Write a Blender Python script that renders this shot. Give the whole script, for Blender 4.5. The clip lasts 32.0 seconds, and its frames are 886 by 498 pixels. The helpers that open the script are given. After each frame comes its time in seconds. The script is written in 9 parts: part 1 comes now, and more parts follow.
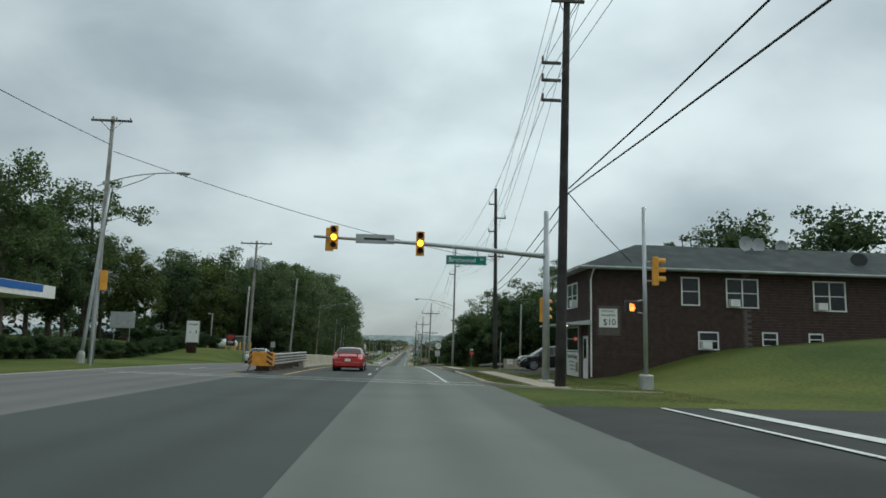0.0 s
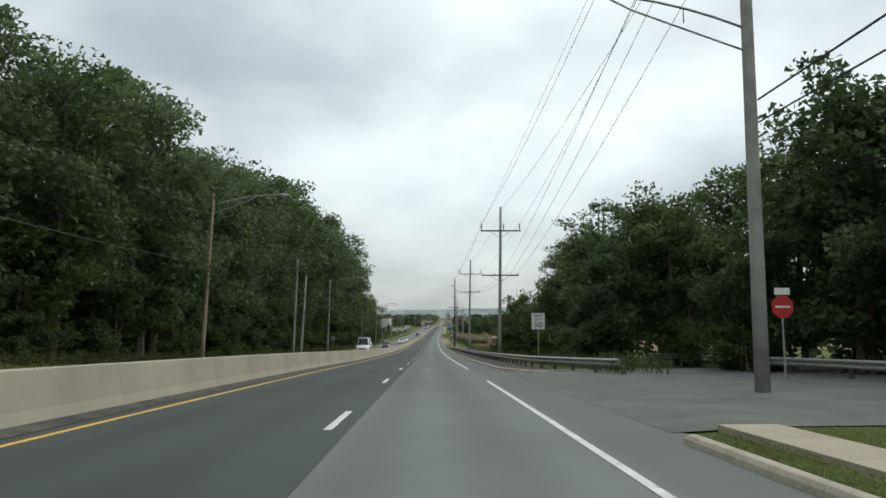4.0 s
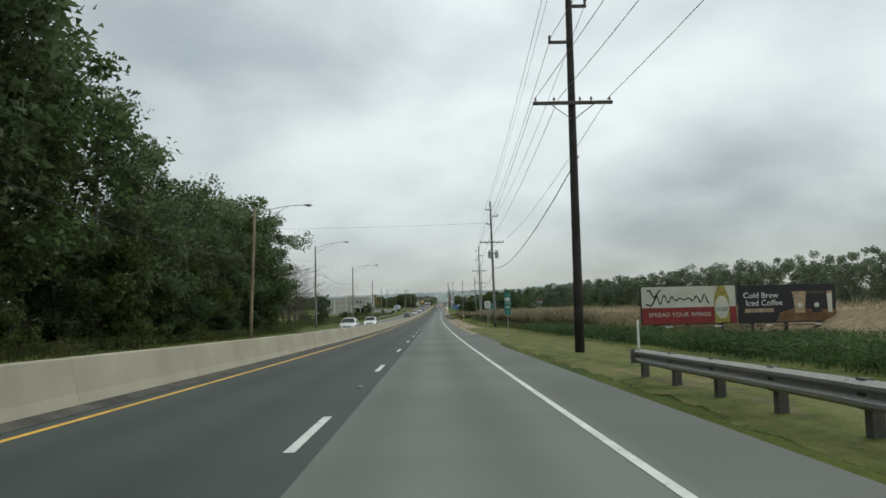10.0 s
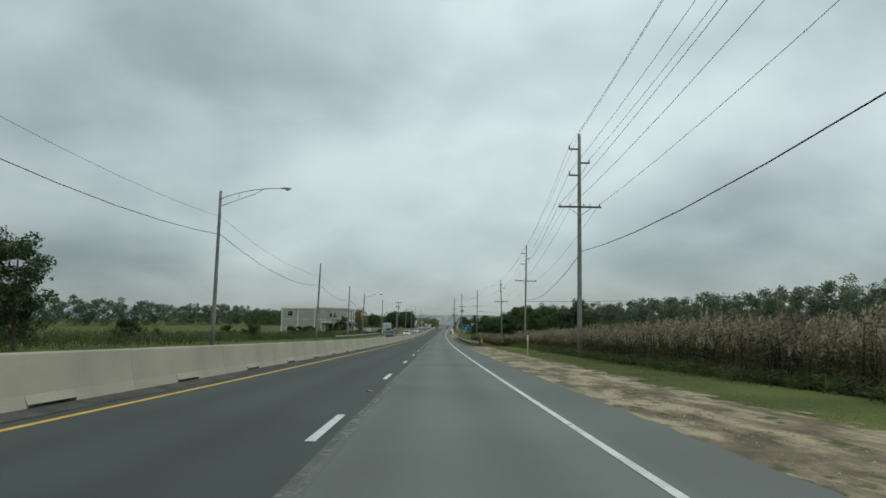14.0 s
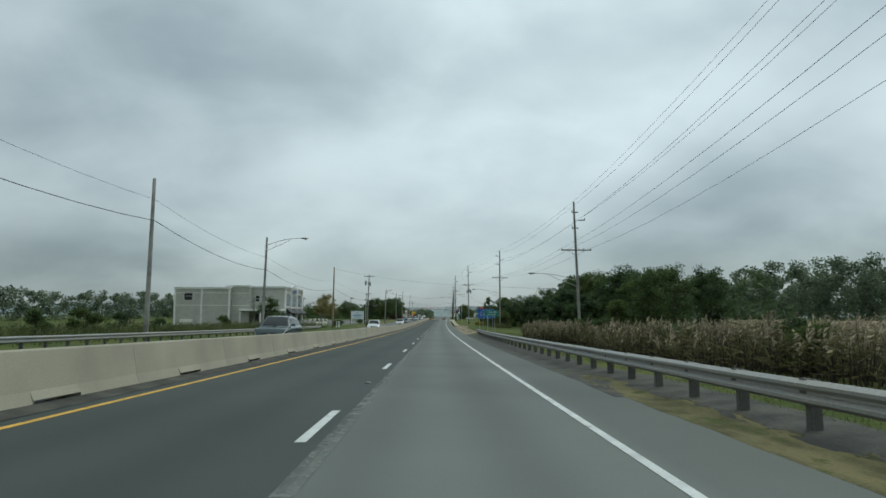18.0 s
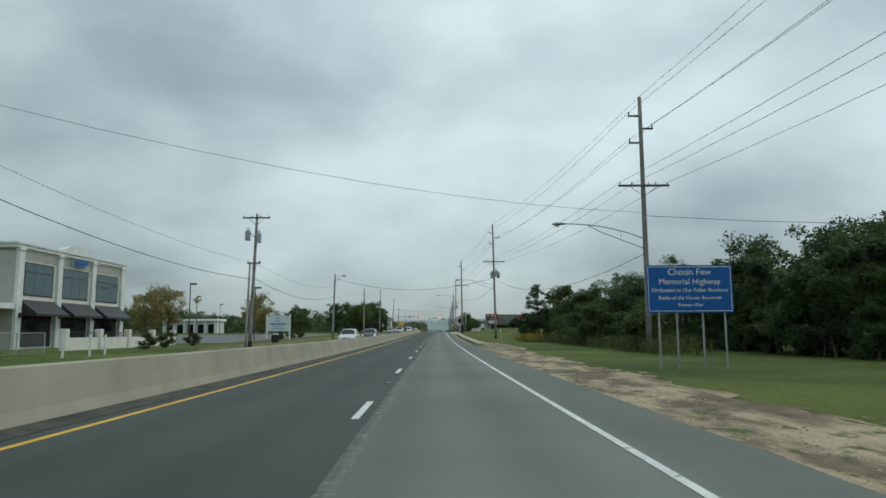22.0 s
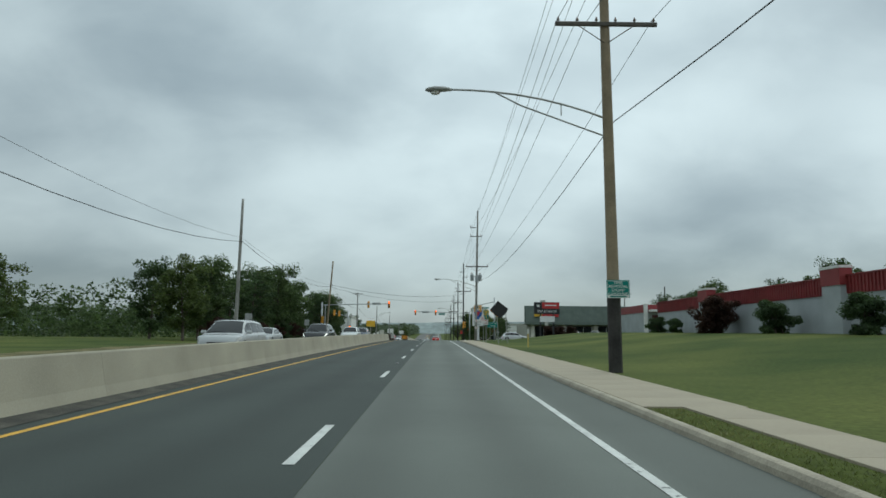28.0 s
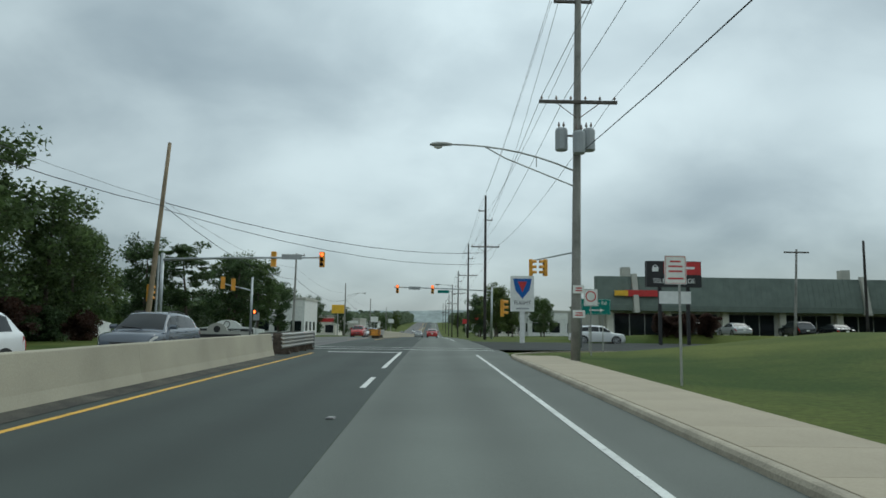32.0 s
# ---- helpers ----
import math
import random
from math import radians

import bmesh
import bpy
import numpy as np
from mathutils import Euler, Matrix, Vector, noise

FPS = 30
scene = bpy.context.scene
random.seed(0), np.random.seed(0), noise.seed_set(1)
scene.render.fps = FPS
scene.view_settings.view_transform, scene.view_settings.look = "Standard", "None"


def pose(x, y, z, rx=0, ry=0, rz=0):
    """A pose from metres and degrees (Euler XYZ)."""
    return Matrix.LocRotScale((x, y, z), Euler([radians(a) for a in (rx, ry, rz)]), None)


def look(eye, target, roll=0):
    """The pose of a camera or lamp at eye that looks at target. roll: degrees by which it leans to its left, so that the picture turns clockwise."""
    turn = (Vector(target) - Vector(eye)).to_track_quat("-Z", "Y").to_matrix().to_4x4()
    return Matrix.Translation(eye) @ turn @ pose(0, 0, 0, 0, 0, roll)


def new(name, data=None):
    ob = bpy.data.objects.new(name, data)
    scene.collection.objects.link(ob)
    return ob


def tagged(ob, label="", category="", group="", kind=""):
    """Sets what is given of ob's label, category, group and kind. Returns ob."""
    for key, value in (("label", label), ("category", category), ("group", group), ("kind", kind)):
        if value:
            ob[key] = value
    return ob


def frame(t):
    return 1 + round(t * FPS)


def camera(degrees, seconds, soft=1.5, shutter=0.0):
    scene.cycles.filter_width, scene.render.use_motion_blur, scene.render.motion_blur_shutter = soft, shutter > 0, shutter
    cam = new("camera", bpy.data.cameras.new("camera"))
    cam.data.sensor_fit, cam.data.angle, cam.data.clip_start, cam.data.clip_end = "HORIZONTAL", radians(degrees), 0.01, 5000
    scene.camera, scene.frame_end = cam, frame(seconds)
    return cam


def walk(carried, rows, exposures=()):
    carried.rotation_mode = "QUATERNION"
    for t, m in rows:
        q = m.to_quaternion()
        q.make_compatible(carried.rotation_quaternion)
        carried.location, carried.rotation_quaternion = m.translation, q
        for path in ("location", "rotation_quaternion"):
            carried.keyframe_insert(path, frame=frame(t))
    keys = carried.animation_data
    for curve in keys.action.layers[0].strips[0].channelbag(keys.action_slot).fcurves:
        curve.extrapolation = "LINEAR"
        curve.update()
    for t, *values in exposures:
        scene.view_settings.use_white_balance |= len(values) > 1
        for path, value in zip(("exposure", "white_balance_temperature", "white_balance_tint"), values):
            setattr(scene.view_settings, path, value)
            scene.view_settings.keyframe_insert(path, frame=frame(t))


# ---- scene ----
LENS = 66.0
DASH0 = 9.8
cam = camera(LENS, 32.0, soft=1.6)

# ---- the road's own frame: s along it, l to its right, h above its surface ----
GRADE = [(-300, -0.3), (0, -0.7), (40, -1.5), (80, -3.5), (131, -4.5), (200, -3.3), (295, -1.9), (440, -0.8), (536, 0.0),
         (600, 0.7), (650, 1.2), (725, 0.5), (800, -1.5), (900, -2.0), (1000, 0.0), (1150, 2.5), (1300, 1.5), (1500, 0.0), (3000, 0.0)]
BEND = [(-300, 0.0), (131, 0.0), (295, -0.5), (490, -1.2), (650, -2.0), (760, -2.2), (3000, -2.2)]
S = np.arange(-300.0, 3001.0, 1.0)
_grade = np.interp(S, *zip(*GRADE)) / 100.0
_bend = np.radians(np.interp(S, *zip(*BEND)))
_z = np.cumsum(_grade) - np.cumsum(_grade)[300]
_x = np.cumsum(-np.sin(_bend)) - np.cumsum(-np.sin(_bend))[300]
_y = np.cumsum(np.cos(_bend)) - np.cumsum(np.cos(_bend))[300]


def heading(s):
    return math.degrees(float(np.interp(s, S, _bend)))


def grade(s):
    return float(np.interp(s, S, _grade))


def P(s, l=0.0, h=0.0):
    """World place of road coordinates."""
    a = radians(heading(s))
    return Vector((float(np.interp(s, S, _x)) + l * math.cos(a), float(np.interp(s, S, _y)) + l * math.sin(a),
                   float(np.interp(s, S, _z)) + h))


# ---- the drive: seconds, along, lateral, height, pitch, roll, yaw ----
DRIVE = [
    (0.0, -0.16, -0.03, 1.33, 7.85, -1.45, -3.65),
    (0.5, 10.55, 0.02, 1.33, 7.38, -1.50, -3.40),
    (1.0, 21.27, 0.04, 1.35, 7.60, -1.80, -3.42),
    (1.5, 32.03, 0.06, 1.33, 7.08, -0.90, -3.38),
    (2.0, 42.74, 0.07, 1.31, 6.51, -0.45, -3.19),
    (2.5, 53.55, 0.07, 1.31, 4.94, 1.07, -1.24),
    (4.5, 97.11, 0.01, 1.29, 5.81, -0.14, -1.07),
    (5.0, 108.15, 0.01, 1.30, 5.66, -0.38, -0.93),
    (5.5, 119.23, -0.02, 1.30, 5.66, -0.58, -0.79),
    (6.0, 130.38, -0.04, 1.31, 5.62, -0.21, -0.98),
    (6.5, 141.63, -0.04, 1.32, 5.12, 0.90, -0.90),
    (7.0, 152.95, -0.04, 1.33, 5.06, 1.38, -1.05),
    (7.5, 164.33, -0.05, 1.34, 5.04, 0.35, -1.26),
    (8.0, 175.78, -0.04, 1.35, 5.07, 0.25, -1.33),
    (8.5, 187.28, -0.05, 1.38, 4.68, 1.49, -1.23),
    (9.0, 198.87, -0.07, 1.41, 4.58, 1.30, -1.32),
    (9.5, 210.53, 0.01, 1.39, 4.67, 0.91, -1.30),
    (10.0, 222.21, 0.07, 1.38, 4.40, 1.38, -1.33),
    (10.5, 233.96, 0.11, 1.35, 4.69, 1.36, -1.47),
    (11.0, 245.77, 0.16, 1.33, 4.82, 1.06, -1.43),
    (11.5, 257.71, 0.20, 1.31, 5.07, 1.23, -1.35),
    (12.0, 269.68, 0.27, 1.31, 5.35, 1.18, -1.26),
    (12.5, 281.70, 0.20, 1.31, 5.71, 0.87, -1.36),
    (13.0, 293.77, 0.15, 1.30, 5.84, -0.08, -1.24),
    (13.5, 305.79, 0.06, 1.28, 6.27, -0.47, -1.23),
    (14.0, 317.83, -0.04, 1.26, 6.43, -1.14, -1.24),
    (14.5, 329.87, -0.10, 1.22, 7.04, -1.56, -1.49),
    (16.5, 378.49, -0.00, 1.32, 5.71, 0.15, -1.98),
    (17.0, 390.75, 0.00, 1.34, 5.88, -0.05, -1.80),
    (17.5, 403.04, -0.01, 1.32, 5.85, -0.59, -1.79),
    (18.0, 415.27, -0.02, 1.30, 5.83, -0.20, -1.66),
    (18.5, 427.48, -0.07, 1.32, 5.83, 0.04, -1.74),
    (19.0, 439.63, -0.12, 1.34, 5.98, 0.04, -1.66),
    (19.5, 451.61, -0.19, 1.35, 6.06, -0.05, -1.92),
    (20.0, 463.51, -0.25, 1.34, 6.13, -0.36, -1.91),
    (20.5, 475.46, -0.24, 1.33, 6.14, -0.37, -1.92),
    (21.0, 487.58, -0.25, 1.33, 6.40, -0.03, -2.08),
    (21.5, 499.77, -0.25, 1.34, 6.84, 0.20, -2.03),
    (22.0, 512.03, -0.26, 1.34, 6.97, 0.35, -2.18),
    (22.5, 524.12, -0.22, 1.33, 6.97, 0.24, -2.28),
    (23.0, 535.90, -0.17, 1.32, 6.79, -0.23, -2.25),
    (23.5, 547.46, -0.18, 1.34, 6.89, 0.23, -2.31),
    (24.0, 559.11, -0.16, 1.36, 6.81, 0.33, -2.39),
    (24.5, 570.72, -0.18, 1.35, 7.07, 0.01, -2.57),
    (25.0, 582.19, -0.20, 1.35, 7.53, -0.65, -2.87),
    (25.5, 593.51, -0.15, 1.33, 7.74, -1.35, -2.76),
    (27.5, 637.71, -0.03, 1.34, 7.53, -0.39, -2.76),
    (28.0, 648.43, -0.04, 1.39, 7.26, -0.45, -2.73),
    (28.5, 658.90, -0.04, 1.38, 6.99, -0.36, -2.89),
    (29.0, 668.92, -0.04, 1.36, 6.97, -0.30, -2.78),
    (29.5, 677.97, 0.01, 1.37, 6.96, -0.58, -2.82),
    (30.0, 686.30, 0.05, 1.37, 6.73, -0.28, -2.84),
    (30.5, 694.10, 0.04, 1.38, 6.63, -0.39, -2.81),
    (31.0, 701.18, 0.07, 1.40, 6.65, -0.55, -2.72),
    (31.5, 707.63, 0.02, 1.43, 6.48, -0.72, -2.92),
    (32.0, 713.75, -0.02, 1.47, 6.30, -0.77, -3.04),
]
# the film's own exposure and white balance: seconds, stops, kelvin, tint
EXPOSURE = [(0, -0.02, 6320, 1.5), (2.5, 0.08, 6380, 3), (4.5, 0.33, 6640, 8.5), (6.5, 0.31, 6760, 9.5), (9.0, 0.15, 6710, 7.5), (11.0, 0.06, 6540, 4), (12.5, -0.09, 6400, 2), (14.0, -0.15, 6330, 1),
            (17.0, -0.13, 6180, 0), (19.0, -0.12, 6150, -1), (25.0, -0.09, 6170, -0.5), (32.0, -0.08, 6110, -0.5)]
walk(cam, [(t, Matrix.Translation(P(s, l, h)) @ pose(0, 0, 0, 90 + p, r, w)) for t, s, l, h, p, r, w in DRIVE], EXPOSURE)

# ---- sky and light: a high overcast with soft rolls of cloud ----
world = bpy.data.worlds.new("overcast")
scene.world = world
world.use_nodes = True
wn, wl = world.node_tree.nodes, world.node_tree.links
wn.clear()


def wnode(kind, **kw):
    n = wn.new(kind)
    for k, v in kw.items():
        if k == "op":
            n.operation = v
        elif k == "blend":
            n.blend_type, n.data_type = v, "RGBA"
        else:
            n.inputs[int(k[1:])].default_value = v
    return n


w_out, w_bg = wn.new("ShaderNodeOutputWorld"), wn.new("ShaderNodeBackground")
w_sky = wn.new("ShaderNodeTexSky")
w_sky.sky_type, w_sky.sun_disc = "NISHITA", False
w_sky.sun_elevation, w_sky.sun_rotation = radians(46), radians(52)
w_tc = wn.new("ShaderNodeTexCoord")
w_sep = wn.new("ShaderNodeSeparateXYZ")
wl.new(w_tc.outputs["Generated"], w_sep.inputs[0])
w_z = wnode("ShaderNodeMath", op="MAXIMUM", i1=0.0)
wl.new(w_sep.outputs["Z"], w_z.inputs[0])
w_zo = wnode("ShaderNodeMath", op="ADD", i1=0.46)
wl.new(w_z.outputs[0], w_zo.inputs[0])
w_px, w_py = wnode("ShaderNodeMath", op="DIVIDE"), wnode("ShaderNodeMath", op="DIVIDE")
wl.new(w_sep.outputs["X"], w_px.inputs[0]), wl.new(w_zo.outputs[0], w_px.inputs[1])
wl.new(w_sep.outputs["Y"], w_py.inputs[0]), wl.new(w_zo.outputs[0], w_py.inputs[1])
w_xy = wn.new("ShaderNodeCombineXYZ")
wl.new(w_px.outputs[0], w_xy.inputs[0]), wl.new(w_py.outputs[0], w_xy.inputs[1])


def cloud(scale, detail, rough, lo, hi, shift):
    mp = wn.new("ShaderNodeMapping")
    mp.inputs["Location"].default_value = shift
    mp.inputs["Scale"].default_value = (1.0, 1.15, 1.0)
    n = wn.new("ShaderNodeTexNoise")
    n.inputs["Scale"].default_value, n.inputs["Detail"].default_value, n.inputs["Roughness"].default_value = scale, detail, rough
    n.inputs["Distortion"].default_value = 0.25
    r = wn.new("ShaderNodeMapRange")
    r.inputs[1].default_value, r.inputs[2].default_value = lo, hi
    r.interpolation_type = "SMOOTHSTEP"
    wl.new(w_xy.outputs[0], mp.inputs[0]), wl.new(mp.outputs[0], n.inputs["Vector"]), wl.new(n.outputs[0], r.inputs[0])
    return r


c_big, c_small = cloud(1.05, 3.0, 0.45, 0.33, 0.67, (3.1, 0.4, 0)), cloud(3.3, 6.0, 0.5, 0.27, 0.73, (7.3, 2.2, 0))
w_sum = wnode("ShaderNodeMath", op="MULTIPLY_ADD", i1=0.34)
wl.new(c_small.outputs[0], w_sum.inputs[0])
w_b = wnode("ShaderNodeMath", op="MULTIPLY", i1=0.66)
wl.new(c_big.outputs[0], w_b.inputs[0]), wl.new(w_b.outputs[0], w_sum.inputs[2])
ramp = wn.new("ShaderNodeValToRGB")
ramp.color_ramp.elements[0].color, ramp.color_ramp.elements[1].color = (0.335, 0.38, 0.41, 1), (0.83, 0.885, 0.90, 1)
wl.new(w_sum.outputs[0], ramp.inputs[0])
# an overcast sky is brighter overhead than at its rim
w_lift = wn.new("ShaderNodeMapRange")
w_lift.inputs[1].default_value, w_lift.inputs[2].default_value = 0.0, 0.95
w_lift.inputs[3].default_value, w_lift.inputs[4].default_value = 0.92, 2.0
w_side = wnode("ShaderNodeMath", op="MULTIPLY_ADD", i1=0.24)
wl.new(w_sep.outputs["X"], w_side.inputs[0]), wl.new(w_z.outputs[0], w_side.inputs[2])
wl.new(w_side.outputs[0], w_lift.inputs[0])
# the cloud is thinner round one bright quarter, high over the road ahead
w_dot = wnode("ShaderNodeVectorMath", op="DOT_PRODUCT")
w_dot.inputs[1].default_value = Vector((-0.13, 0.86, 0.49)).normalized()
wl.new(w_tc.outputs["Generated"], w_dot.inputs[0])
w_thin = wn.new("ShaderNodeMapRange")
w_thin.interpolation_type = "SMOOTHSTEP"
w_thin.inputs[1].default_value, w_thin.inputs[2].default_value, w_thin.inputs[4].default_value = 0.80, 1.0, 0.26
wl.new(w_dot.outputs["Value"], w_thin.inputs[0])
w_gain = wnode("ShaderNodeMath", op="ADD")
wl.new(w_lift.outputs[0], w_gain.inputs[0]), wl.new(w_thin.outputs[0], w_gain.inputs[1])
w_mul = wnode("ShaderNodeVectorMath", op="SCALE")
wl.new(ramp.outputs[0], w_mul.inputs[0]), wl.new(w_gain.outputs[0], w_mul.inputs["Scale"])
w_skys = wnode("ShaderNodeVectorMath", op="SCALE")
w_skys.inputs["Scale"].default_value = 0.022
wl.new(w_sky.outputs[0], w_skys.inputs[0])
w_add = wnode("ShaderNodeVectorMath", op="ADD")
wl.new(w_mul.outputs[0], w_add.inputs[0]), wl.new(w_skys.outputs[0], w_add.inputs[1])
wl.new(w_add.outputs[0], w_bg.inputs[0])
w_bg.inputs[1].default_value = 0.67
wl.new(w_bg.outputs[0], w_out.inputs[0])
sun = new("sun", bpy.data.lights.new("sun", "SUN"))
sun.data.energy, sun.data.angle, sun.data.color = 0.8, radians(35), (1.0, 0.96, 0.9)
sun.matrix_world = look((0, 0, 60), (-45, -35, 0))


# ---- materials ----
def material(name, colour, rough=0.8, metal=0.0, var=0.15, scale=3.0, fine=40.0, bump=0.15, tint=None, spread=0.0, spec=0.5, island=0.0):
    """A surface with stains at one scale, grain at another and a fine relief. spread: how far pieces differ from one another."""
    m = bpy.data.materials.new(name)
    m.use_nodes = True
    n, k = m.node_tree.nodes, m.node_tree.links
    b = n["Principled BSDF"]
    b.inputs["Roughness"].default_value, b.inputs["Metallic"].default_value, b.inputs["Specular IOR Level"].default_value = rough, metal, spec
    tc = n.new("ShaderNodeTexCoord")
    big, small = n.new("ShaderNodeTexNoise"), n.new("ShaderNodeTexNoise")
    big.inputs["Scale"].default_value, big.inputs["Detail"].default_value = scale, 5
    small.inputs["Scale"].default_value, small.inputs["Detail"].default_value = fine, 3
    k.new(tc.outputs["Object"], big.inputs["Vector"]), k.new(tc.outputs["Object"], small.inputs["Vector"])
    mix = n.new("ShaderNodeMix")
    mix.data_type = "RGBA"
    c2 = tint or tuple(min(1, c * (1 + var * 1.6)) for c in colour)
    mix.inputs[6].default_value, mix.inputs[7].default_value = (*[c * (1 - var) for c in colour], 1), (*c2, 1)
    stretch = n.new("ShaderNodeMapRange")
    stretch.inputs[1].default_value, stretch.inputs[2].default_value = 0.32, 0.68
    k.new(big.outputs[0], stretch.inputs[0]), k.new(stretch.outputs[0], mix.inputs[0])
    hsv = n.new("ShaderNodeHueSaturation")
    grain = n.new("ShaderNodeMapRange")
    grain.inputs[1].default_value, grain.inputs[2].default_value = 0.25, 0.75
    grain.inputs[3].default_value, grain.inputs[4].default_value = 1 - var * 0.9, 1 + var * 0.9
    k.new(small.outputs[0], grain.inputs[0])
    value = grain.outputs[0]
    if spread or island:
        src = n.new("ShaderNodeObjectInfo").outputs["Random"] if spread else n.new("ShaderNodeNewGeometry").outputs["Random Per Island"]
        amount = spread or island
        rr = n.new("ShaderNodeMapRange")
        rr.inputs[3].default_value, rr.inputs[4].default_value = 1 - amount, 1 + amount
        mm = n.new("ShaderNodeMath")
        mm.operation = "MULTIPLY"
        k.new(src, rr.inputs[0]), k.new(rr.outputs[0], mm.inputs[0]), k.new(value, mm.inputs[1])
        value = mm.outputs[0]
    k.new(value, hsv.inputs["Value"]), k.new(mix.outputs[2], hsv.inputs["Color"]), k.new(hsv.outputs[0], b.inputs["Base Color"])
    if bump:
        bp = n.new("ShaderNodeBump")
        bp.inputs["Strength"].default_value, bp.inputs["Distance"].default_value = bump, 0.02
        k.new(small.outputs[0], bp.inputs["Height"]), k.new(bp.outputs[0], b.inputs["Normal"])
    return m


def leafy(name, colour, tint, island=0.45):
    m = material(name, colour, rough=0.55, var=0.3, scale=0.35, fine=2.0, bump=0, tint=tint, island=island, spec=0.3)
    n, k = m.node_tree.nodes, m.node_tree.links
    b, out = n["Principled BSDF"], n["Material Output"]
    tr, add = n.new("ShaderNodeBsdfTranslucent"), n.new("ShaderNodeMixShader")
    add.inputs[0].default_value = 0.5
    hsv = b.inputs["Base Color"].links[0].from_socket
    k.new(hsv, tr.inputs[0]), k.new(b.outputs[0], add.inputs[1]), k.new(tr.outputs[0], add.inputs[2]), k.new(add.outputs[0], out.inputs[0])
    return m


def glow(name, colour, strength):
    m = bpy.data.materials.new(name)
    m.use_nodes = True
    b = m.node_tree.nodes["Principled BSDF"]
    b.inputs["Base Color"].default_value, b.inputs["Emission Color"].default_value, b.inputs["Emission Strength"].default_value = (*colour, 1), (*colour, 1), strength
    return m


def worn_paint(name, colour, lo=0.64, hi=0.74):
    """Road paint, broken through where wheels have worn it."""
    m = material(name, colour, rough=0.7, var=0.12, scale=2.0, fine=30, bump=0.1)
    n, k = m.node_tree.nodes, m.node_tree.links
    b, out = n["Principled BSDF"], n["Material Output"]
    tc, no, mr = n.new("ShaderNodeTexCoord"), n.new("ShaderNodeTexNoise"), n.new("ShaderNodeMapRange")
    no.inputs["Scale"].default_value, no.inputs["Detail"].default_value = 7, 8
    mr.inputs[1].default_value, mr.inputs[2].default_value = lo, hi
    k.new(tc.outputs["Object"], no.inputs["Vector"]), k.new(no.outputs[0], mr.inputs[0])
    cl, mx = n.new("ShaderNodeBsdfTransparent"), n.new("ShaderNodeMixShader")
    k.new(mr.outputs[0], mx.inputs[0]), k.new(b.outputs[0], mx.inputs[1]), k.new(cl.outputs[0], mx.inputs[2]), k.new(mx.outputs[0], out.inputs[0])
    return m


def asphalt(name, colour, lanes, shoulder=None):
    """Asphalt with tyre-polished bands along the lane, patches and aggregate grain; lanes: centres of the wheel tracks."""
    m = material(name, colour, rough=0.82, var=0.10, scale=0.22, fine=55, bump=0.25, spec=0.35)
    n, k = m.node_tree.nodes, m.node_tree.links
    b = n["Principled BSDF"]
    hsv = b.inputs["Base Color"].links[0].from_node
    uv, sep = n.new("ShaderNodeUVMap"), n.new("ShaderNodeSeparateXYZ")
    k.new(uv.outputs[0], sep.inputs[0])
    total = None
    for c in lanes:
        d = n.new("ShaderNodeMath"); d.operation = "SUBTRACT"; d.inputs[1].default_value = c
        a = n.new("ShaderNodeMath"); a.operation = "ABSOLUTE"
        r = n.new("ShaderNodeMapRange"); r.inputs[1].default_value, r.inputs[2].default_value, r.inputs[3].default_value, r.inputs[4].default_value = 0.0, 0.75, 1.0, 0.0
        r.interpolation_type = "SMOOTHSTEP"
        k.new(sep.outputs[0], d.inputs[0]), k.new(d.outputs[0], a.inputs[0]), k.new(a.outputs[0], r.inputs[0])
        if total is None:
            total = r.outputs[0]
        else:
            s2 = n.new("ShaderNodeMath"); s2.operation = "ADD"
            k.new(total, s2.inputs[0]), k.new(r.outputs[0], s2.inputs[1])
            total = s2.outputs[0]
    gain = n.new("ShaderNodeMapRange"); gain.inputs[3].default_value, gain.inputs[4].default_value = 1.0, 0.80
    k.new(total, gain.inputs[0])
    old = hsv.inputs["Value"].links[0].from_socket
    if shoulder:
        # the shoulder was laid apart from the lane, of darker stone
        q = n.new("ShaderNodeMapRange"); q.inputs[1].default_value, q.inputs[2].default_value, q.inputs[3].default_value, q.inputs[4].default_value = shoulder, shoulder + 0.3, 1.0, 0.80
        m3 = n.new("ShaderNodeMath"); m3.operation = "MULTIPLY"
        k.new(sep.outputs[0], q.inputs[0]), k.new(q.outputs[0], m3.inputs[0]), k.new(old, m3.inputs[1])
        old = m3.outputs[0]
    mm = n.new("ShaderNodeMath"); mm.operation = "MULTIPLY"
    k.new(gain.outputs[0], mm.inputs[0]), k.new(old, mm.inputs[1]), k.new(mm.outputs[0], hsv.inputs["Value"])
    return m


